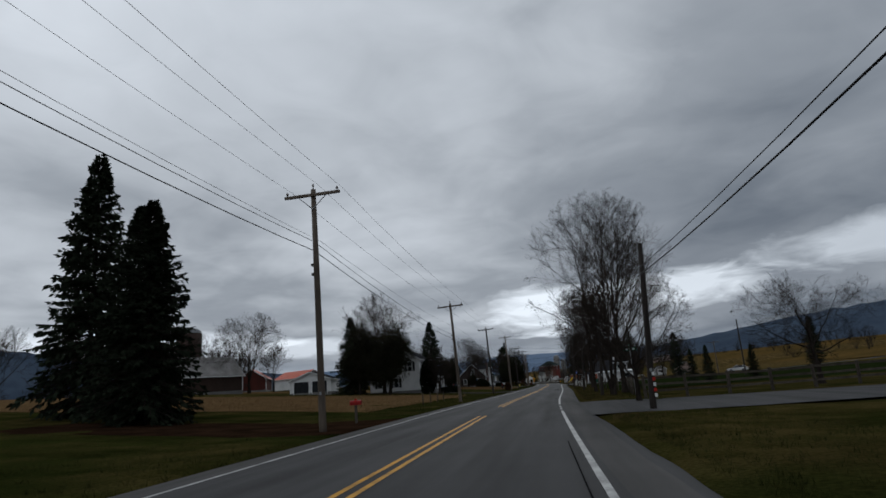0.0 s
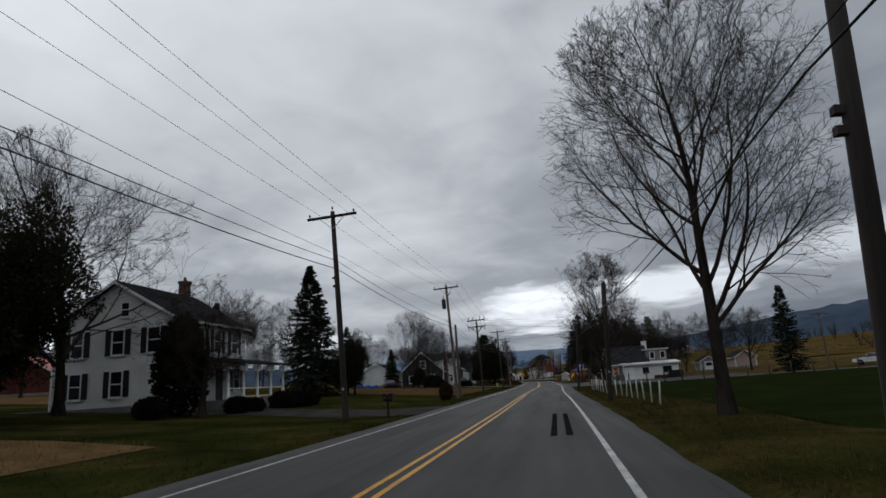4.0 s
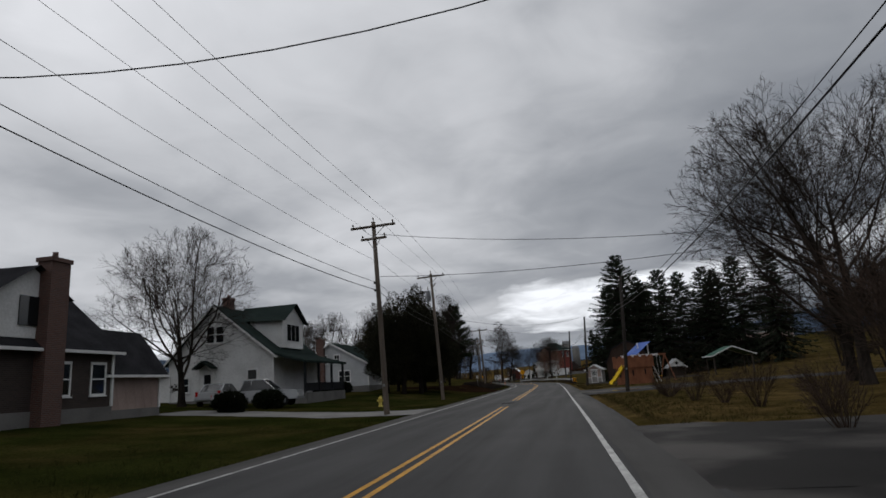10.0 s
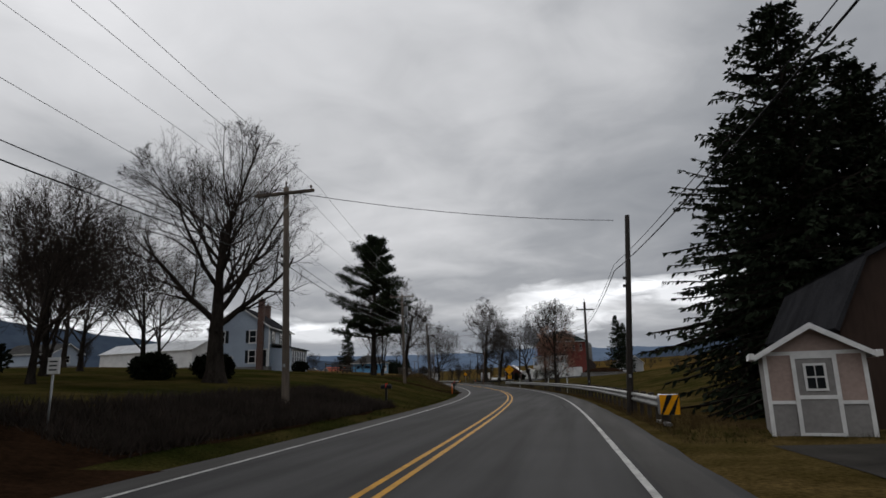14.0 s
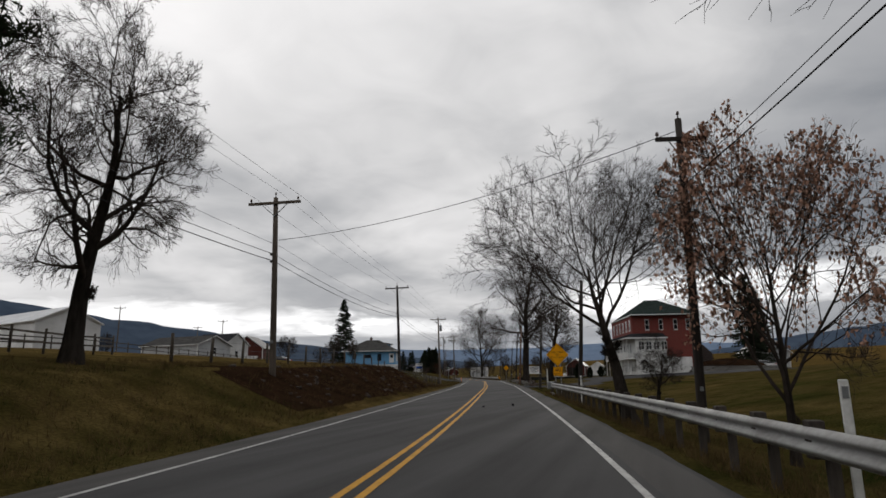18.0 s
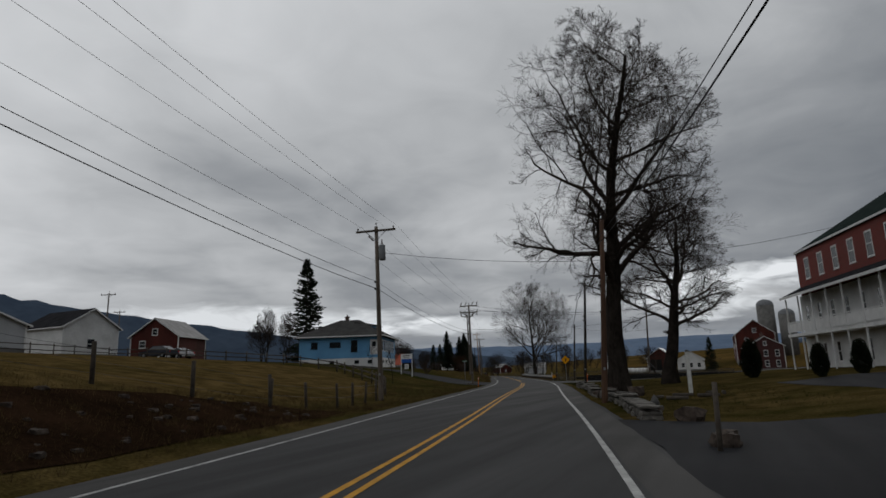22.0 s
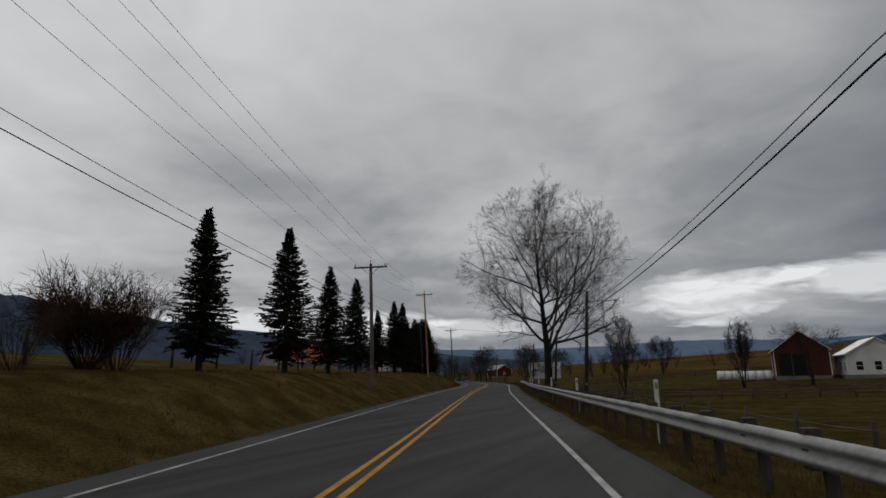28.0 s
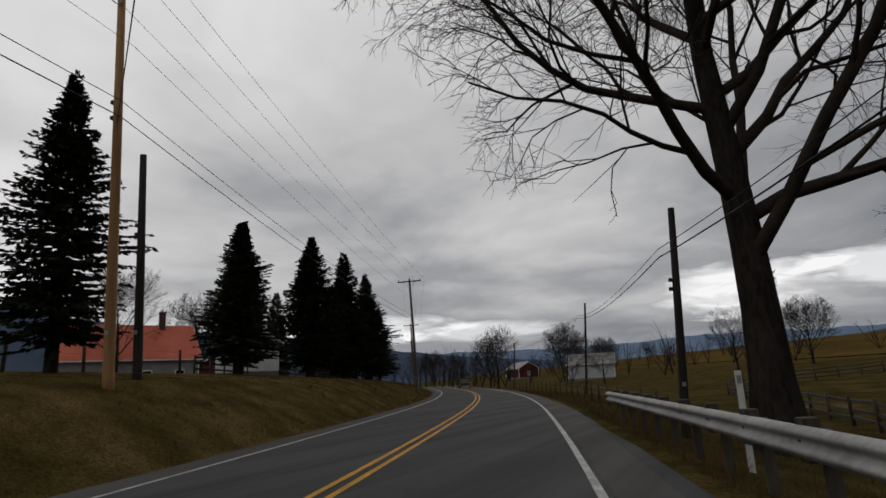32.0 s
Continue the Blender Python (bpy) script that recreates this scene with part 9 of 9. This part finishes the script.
for k, (s, d, sc) in enumerate(((387.2, 5.3, 1.1), (388.3, 5.8, 1.3), (389.2, 5.2, 0.9), (390.2, 6.0, 1.2), (387.8, 6.9, 1.5), (391.2, 6.6, 1.0), (389.5, 7.2, 1.2), (386.6, 6.7, .8), (366.6, 5.4, .8), (367.3, 5.6, .7), (372.4, 6.1, 1.1), (374.2, 5.4, .9))):
    solo("boulder", BOULDERS[k % 4], None, spot(s, d, 67 * k, 0.12 * sc, sc), "grey fieldstone boulder beside the wall", "boulder", "boulders by the stone wall")
mo = thing("stone_monument", spot(405.3, 7.5, 5), "dark granite standing stone on a rough base", "monument")
part("base", stone_mesh(361, 0.75, 0.65, 0.36, 0.12, "base", GRANITE), None, mo).location = (0, 0, 0.15)
part("shaft", stone_mesh(362, 0.5, 0.4, 1.25, 0.1, "shaft", GRANITE), None, mo).location = (0, 0, 0.92)
for s, d in ((377.1, 6.0), (394.0, 5.9), (396.4, 6.3)):
    pd = thing("stone_finial", spot(s, d, 20), "squat carved stone finial on a low square block", "stone ornament")
    part("pedestal", Geo().box(-0.2, 0.2, -0.2, 0.2, -0.1, 0.16, bevel=0.03), GRANITE, pd)
    part("finial", Geo().tube([(0, 0, 0.16), (0, 0, 0.20), (0, 0, 0.30), (0, 0, 0.42), (0, 0, 0.52)], [0.12, 0.17, 0.15, 0.07, 0.01], 8), GRANITE, pd)
wp = thing("white_post", spot(385.4, 9.1), "tall white square post in a log-edged bed", "post")
part("shaft", Geo().box(-0.075, 0.075, -0.075, 0.075, -0.2, 2.0, bevel=0.012), WHITEPOST, wp)
part("cap", Geo().dome((0, 0, 2.0), 0.09, 1.2, 10, 4), GRANITE, wp)
for k in range(7):
    a = k * math.tau / 7
    lg = Geo().tube([(-0.45, 0, 0.06), (0.45, 0, 0.07)], [0.09, 0.08], 8)
    solo("bed_log", lg, FENCEWOOD, spot(383.8 + 1.0 * math.cos(a), 8.6 + 1.5 * math.sin(a), math.degrees(a) * (1 if k % 2 else -1)), "short weathered log edging the flower bed", "log", "logs round the bed")
solo("wooden_stake", Geo().tube([(0, 0, -0.2), (0.03, 0, 1.15)], [0.045, 0.04], 6), FENCEWOOD, spot(366.0, 5.15), "dark leaning wooden stake in the verge", "stake")

tw = thing("tie_wall", spot(430.8, 16.5, 66), "low black timber-tie retaining wall by the lawn", "retaining wall")
for c in range(3):
    for k in range(7):
        y = -9.0 + 2.6 * k + (1.3 if c % 2 else 0)
        part("tie", Geo().box(-0.11, 0.11, y, y + 2.57, -0.15 + 0.225 * c, 0.07 + 0.225 * c, bevel=0.012), SIGNBLACK, tw)
tr = thing("pole_ring", spot(431.8, -6.2), "dark ring of stones round the foot of the pole", "stone ring")
for k in range(11):
    a = k * math.tau / 11
    ob = part("stone", STONES[k % 6], None, tr)
    ob.matrix_local = Matrix.Translation((0.62 * math.cos(a), 0.62 * math.sin(a), 0.12)) @ Matrix.Rotation(a + math.pi / 2, 4, "Z") @ Matrix.Scale(0.9, 4)
rng = random.Random(77)
rk = [stone_mesh(380 + i, 0.3, 0.22, 0.16, 0.3, "rock", ROCK) for i in range(5)]
for k in range(150):
    s, d = rng.uniform(317, 377), -rng.uniform(5.6, 9.4)
    solo("rock", rk[k % 5], None, spot(s, d, rng.uniform(0, 360), 0.04, rng.uniform(0.35, 1.05)), "loose broken rock on the earth bank", "rock", "rocks on the bank")


# ---------------------------------------------------------------- vehicles
def car(s, d, turn, paint, label, kind_="sedan", lift=0.0):
    c = thing("pickup_truck" if kind_ == "pickup" else "car", spot(s, d, turn, lift), label, "pickup truck" if kind_ == "pickup" else "car")
    if kind_ == "pickup":
        lo = [(-2.7, .45), (2.65, .42), (2.75, .62), (2.72, .95), (1.35, 1.1), (-2.7, 1.08), (-2.78, .6)]
        cab = [(1.3, 1.08), (.55, 1.72), (-.75, 1.74), (-.95, 1.06)]
    else:
        lo = [(-2.2, .35), (2.2, .32), (2.3, .55), (2.2, .78), (1.1, .95), (-1.7, .98), (-2.25, .9), (-2.3, .5)]
        cab = [(1.15, .93), (.45, 1.42), (-1.05, 1.45), (-1.9, .96)]
    hw = 0.93 if kind_ == "pickup" else 0.86

    def hull(o, w0, w1, zmid):
        """Outline in y, z pushed across x, narrowed above zmid."""
        n = len(o)
        v = []
        for sx in (-1, 1):
            v += [(sx * (w0 if z <= zmid else w1), y, z) for y, z in o]
        return Geo().add(v, [tuple(range(n)), tuple(reversed(range(n, 2 * n)))] + [(i, n + i, n + (i + 1) % n, (i + 1) % n) for i in range(n)])

    body = part("body", hull(lo, hw, hw * .95, 0.7), paint, c)
    cb = part("cabin", hull(cab, hw * .94, hw * .76, cab[0][1] + .05), GLASS, c)
    part("roof", Geo().box(-hw * .74, hw * .74, cab[2][0] + .05, cab[1][0] - .05, cab[1][1] - 0.01, cab[1][1] + .05, bevel=.02), paint, cb)
    for sx in (-1, 1):
        x = sx * hw * .86
        part("pillar", Geo().beam((x, cab[0][0] - .05, cab[0][1]), (sx * hw * .76, cab[1][0], cab[1][1]), .06, .06), paint, cb)
        part("pillar", Geo().beam((x, cab[3][0] + .05, cab[3][1]), (sx * hw * .76, cab[2][0], cab[2][1]), .08, .06), paint, cb)
        part("pillar", Geo().beam((x, -.25, cab[0][1]), (sx * hw * .76, -.25, cab[1][1]), .06, .06), paint, cb)
    y0, y1 = lo[0][0], lo[1][0]
    for sx in (-1, 1):
        part("headlight", Geo().box(sx * hw * .75 - .16, sx * hw * .75 + .16, y1 - .02, y1 + .1, .62, .78), SIGNWHITE, c)
        part("tail_light", Geo().box(sx * hw * .86 - .08, sx * hw * .86 + .08, y0 - .09, y0 + .03, .68, .98), LAMPRED, c)
        for y in (y0 + .85, y1 - .8):
            w = part("wheel", Geo().tube([(sx * hw - .1, y, .34), (sx * hw + .08, y, .34)], [.34, .34], 18), RUBBER, c)
            part("rim", Geo().tube([(sx * (hw + .03) + .06 * sx, y, .34), (sx * (hw + .05) + .05 * sx, y, .34)], [.2, .19], 14), GALV, w)
    part("bumper", Geo().box(-hw * .96, hw * .96, y0 - .14, y0 - .02, .42, .6, bevel=.02), GALV if kind_ == "pickup" else paint, c)
    part("bumper", Geo().box(-hw * .96, hw * .96, y1 + .02, y1 + .13, .38, .56, bevel=.02), GALV if kind_ == "pickup" else paint, c)
    if kind_ == "pickup":
        part("bed_liner", Geo().box(-hw * .85, hw * .85, y0 + .1, -1.05, 1.075, 1.085), SIGNBLACK, c)
    return c


car(200.5, -16.6, -80, CARSILVER, "silver pickup truck parked before the white house", "pickup")
car(202.5, -20.5, 10, CARSILVER, "silver car parked beside the white house")
car(170.5, -26, 20, CARDARK, "dark car parked by the garage")
car(640, 1.75, 0, CARDARK, "dark pickup truck far ahead on the road", "pickup")
car(396, 44, 80, CARWHITE, "white car parked beyond the red brick house")
car(404, 43, 85, CARWHITE, "white van-like car in the side yard")
car(258.5, -26.5, 60, CARWHITE, "white car parked in the farmyard")
car(252.5, -24.5, 85, CARRED, "dark red car parked by the farm shed")
car(447.0, 52, 80, CARWHITE, "white car by the farm buildings")
car(156, 45, 60, CARWHITE, "white car across the parking lot")
car(424, -44, 80, CARDARK, "dark car parked by the red barn")
car(430, -45, 80, CARWHITE, "white car parked by the red barn")

# yard things at the stone house
for k, (s, d) in enumerate(((169.6, 13.0), (169.5, 14.2))):
    bn_ = thing("wheelie_bin", spot(s, d, 80 + 10 * k), "dark wheeled rubbish bin by the house wall", "bin", "bins by the house")
    part("tub", Geo().prism([(-.24, .08), (.24, .08), (.29, .95), (-.29, .95)], -.3, .3), PLASTICBLACK if k else GREENTARP, bn_)
    part("lid", Geo().box(-.31, .31, -.34, .33, .95, 1.02, bevel=.02), PLASTICBLACK if k else GREENTARP, bn_)
    for x in (-.26, .26):
        part("wheel", Geo().tube([(x - .03, .25, .1), (x + .03, .25, .1)], .1, 12), RUBBER, bn_)
for k, (s, d) in enumerate(((168.6, 15.4), (168.4, 16.4))):
    cr = thing("crate", spot(s, d, 25 * k), "white plastic crate on the broken asphalt", "crate")
    part("tub", Geo().box(-.25, .25, -.2, .2, 0, .34, bevel=.03), SIGNWHITE, cr)
    part("rim", Geo().box(-.28, .28, -.23, .23, .34, .38, bevel=.01), SIGNWHITE, cr)
pt = thing("picnic_table", spot(200.5, 29, 20), "white picnic table in the far yard", "picnic table")
part("tabletop", Geo().box(-.9, .9, -.4, .4, .70, .75), TRIM, pt)
for y in (-.75, .75):
    part("bench", Geo().box(-.9, .9, y - .13, y + .13, .42, .46), TRIM, pt)
for x in (-.65, .65):
    part("leg", Geo().beam((x, -.8, 0), (x, .35, .72), .09, .04), TRIM, pt)
    part("leg", Geo().beam((x, .8, 0), (x, -.35, .72), .09, .04), TRIM, pt)

# fallen leaves on the oak that keeps them
rng = np.random.default_rng(91)
oak_pts = []
for me in ROUND.meshes[1:]:
    co = np.empty(len(me.vertices) * 3)
    me.vertices.foreach_get("co", co)
    oak_pts = co.reshape(-1, 3)
pick = oak_pts[rng.integers(0, len(oak_pts), 7000)]
pick = pick[(pick[:, 2] > 3.0)]
part("dead_leaves", leaf_cards(rng, pick, rng.normal(0, 1, pick.shape) + np.array([0, 0, -0.8]), rng.uniform(0.10, 0.20, len(pick)), 0.065, DEADLEAF, "dead_leaves"), None, OAK, "clinging pinkish-brown dead leaves")


# ---------------------------------------------------------------- grass tufts and stubble
DRIVES_R = ((22, 38), (138, 179), (202, 216), (237, 246), (359, 374), (427, 444))
DRIVES_L = ((21, 32), (94, 106), (191, 198), (231, 242.5), (291.5, 298.5), (426, 443))


def tufts(name, s0, s1, d0, d1, count, seed, mat, label, tall=(0.05, 0.16), blades=7, wide=0.006, spread=0.06, rows=None):
    rng_ = np.random.default_rng(seed)
    if rows:
        d = np.sign(d0) * (min(abs(d0), abs(d1)) + rng_.integers(0, max(1, int(abs(d1 - d0) / rows)), count) * rows) + rng_.normal(0, 0.05, count)
    else:
        u = rng_.uniform(0, 1, count) ** 1.6
        d = d0 + (d1 - d0) * u
    s = rng_.uniform(s0, s1, count)
    keep = np.ones(count, bool)
    for a, b in (DRIVES_R if d0 > 0 else DRIVES_L):
        keep &= ~((s > a) & (s < b))
    s, d = s[keep], d[keep]
    P_ = np.array([tuple(W(a, b, lift=-0.01)) for a, b in zip(s, d)])
    P_ = np.repeat(P_, blades, 0)
    P_[:, :2] += rng_.normal(0, spread, (len(P_), 2))
    h = rng_.uniform(*tall, len(P_))
    a = rng_.uniform(0, math.tau, len(P_))
    side = np.stack([np.cos(a), np.sin(a), 0 * a], 1) * wide
    tip = np.stack([rng_.normal(0, 0.45, len(P_)) * h, rng_.normal(0, 0.45, len(P_)) * h, h], 1)
    v = np.stack([P_ - side, P_ + side, P_ + tip], 1).reshape(-1, 3)
    tagged(new(name, raw_mesh(name, v, np.arange(len(v)).reshape(-1, 3), mat, False)), label, "grass", kind="stuff")


tufts("brush_stems", 242.6, 262.5, -5.6, -9.2, 5200, 31, TWIG, "dark dead brush and leaf litter on the earth bank", (0.10, 0.42), wide=0.014, spread=0.12)
tufts("grass_tufts", -5, 250, 5.0, 9.5, 9000, 1, BLADE, "short green winter grass on the verge")
tufts("grass_tufts", -5, 318, -4.6, -10, 9000, 2, BLADE, "short green grass on the roadside lawn")
tufts("dry_grass_tufts", 20, 250, 4.9, 8, 4500, 3, DRYBLADE, "tan dead grass along the road edge")
tufts("dry_grass_tufts", 250, 345, 5.0, 10, 5500, 4, DRYBLADE, "tan weedy grass under the guard rail", (0.08, 0.3))
tufts("dry_grass_tufts", 450, 600, 5.0, 11, 8000, 5, DRYBLADE, "tan rank grass beside the guard rail", (0.08, 0.32))
tufts("dry_grass_tufts", 380, 620, -4.7, -11, 9000, 6, DRYBLADE, "dull dry grass on the road bank", (0.05, 0.2))
tufts("grass_tufts", 345, 450, 5.0, 12, 5000, 7, BLADE, "short grass on the stone wall verge")
tufts("dry_grass_tufts", 300, 385, -5.0, -13, 6000, 8, DRYBLADE, "weeds and dry grass on the earth bank", (0.06, 0.25))
tufts("stubble_stalks", 40, 82, -9.6, -45, 9000, 9, STALK, "cut corn stalks in rows", (0.12, 0.34), 2, 0.012, 0.04, rows=0.76)
tufts("stubble_stalks", 134, 169, -8.1, -33, 10000, 10, STALK, "cut corn stalks in rows near the road", (0.12, 0.36), 3, 0.014, 0.06, rows=0.76)
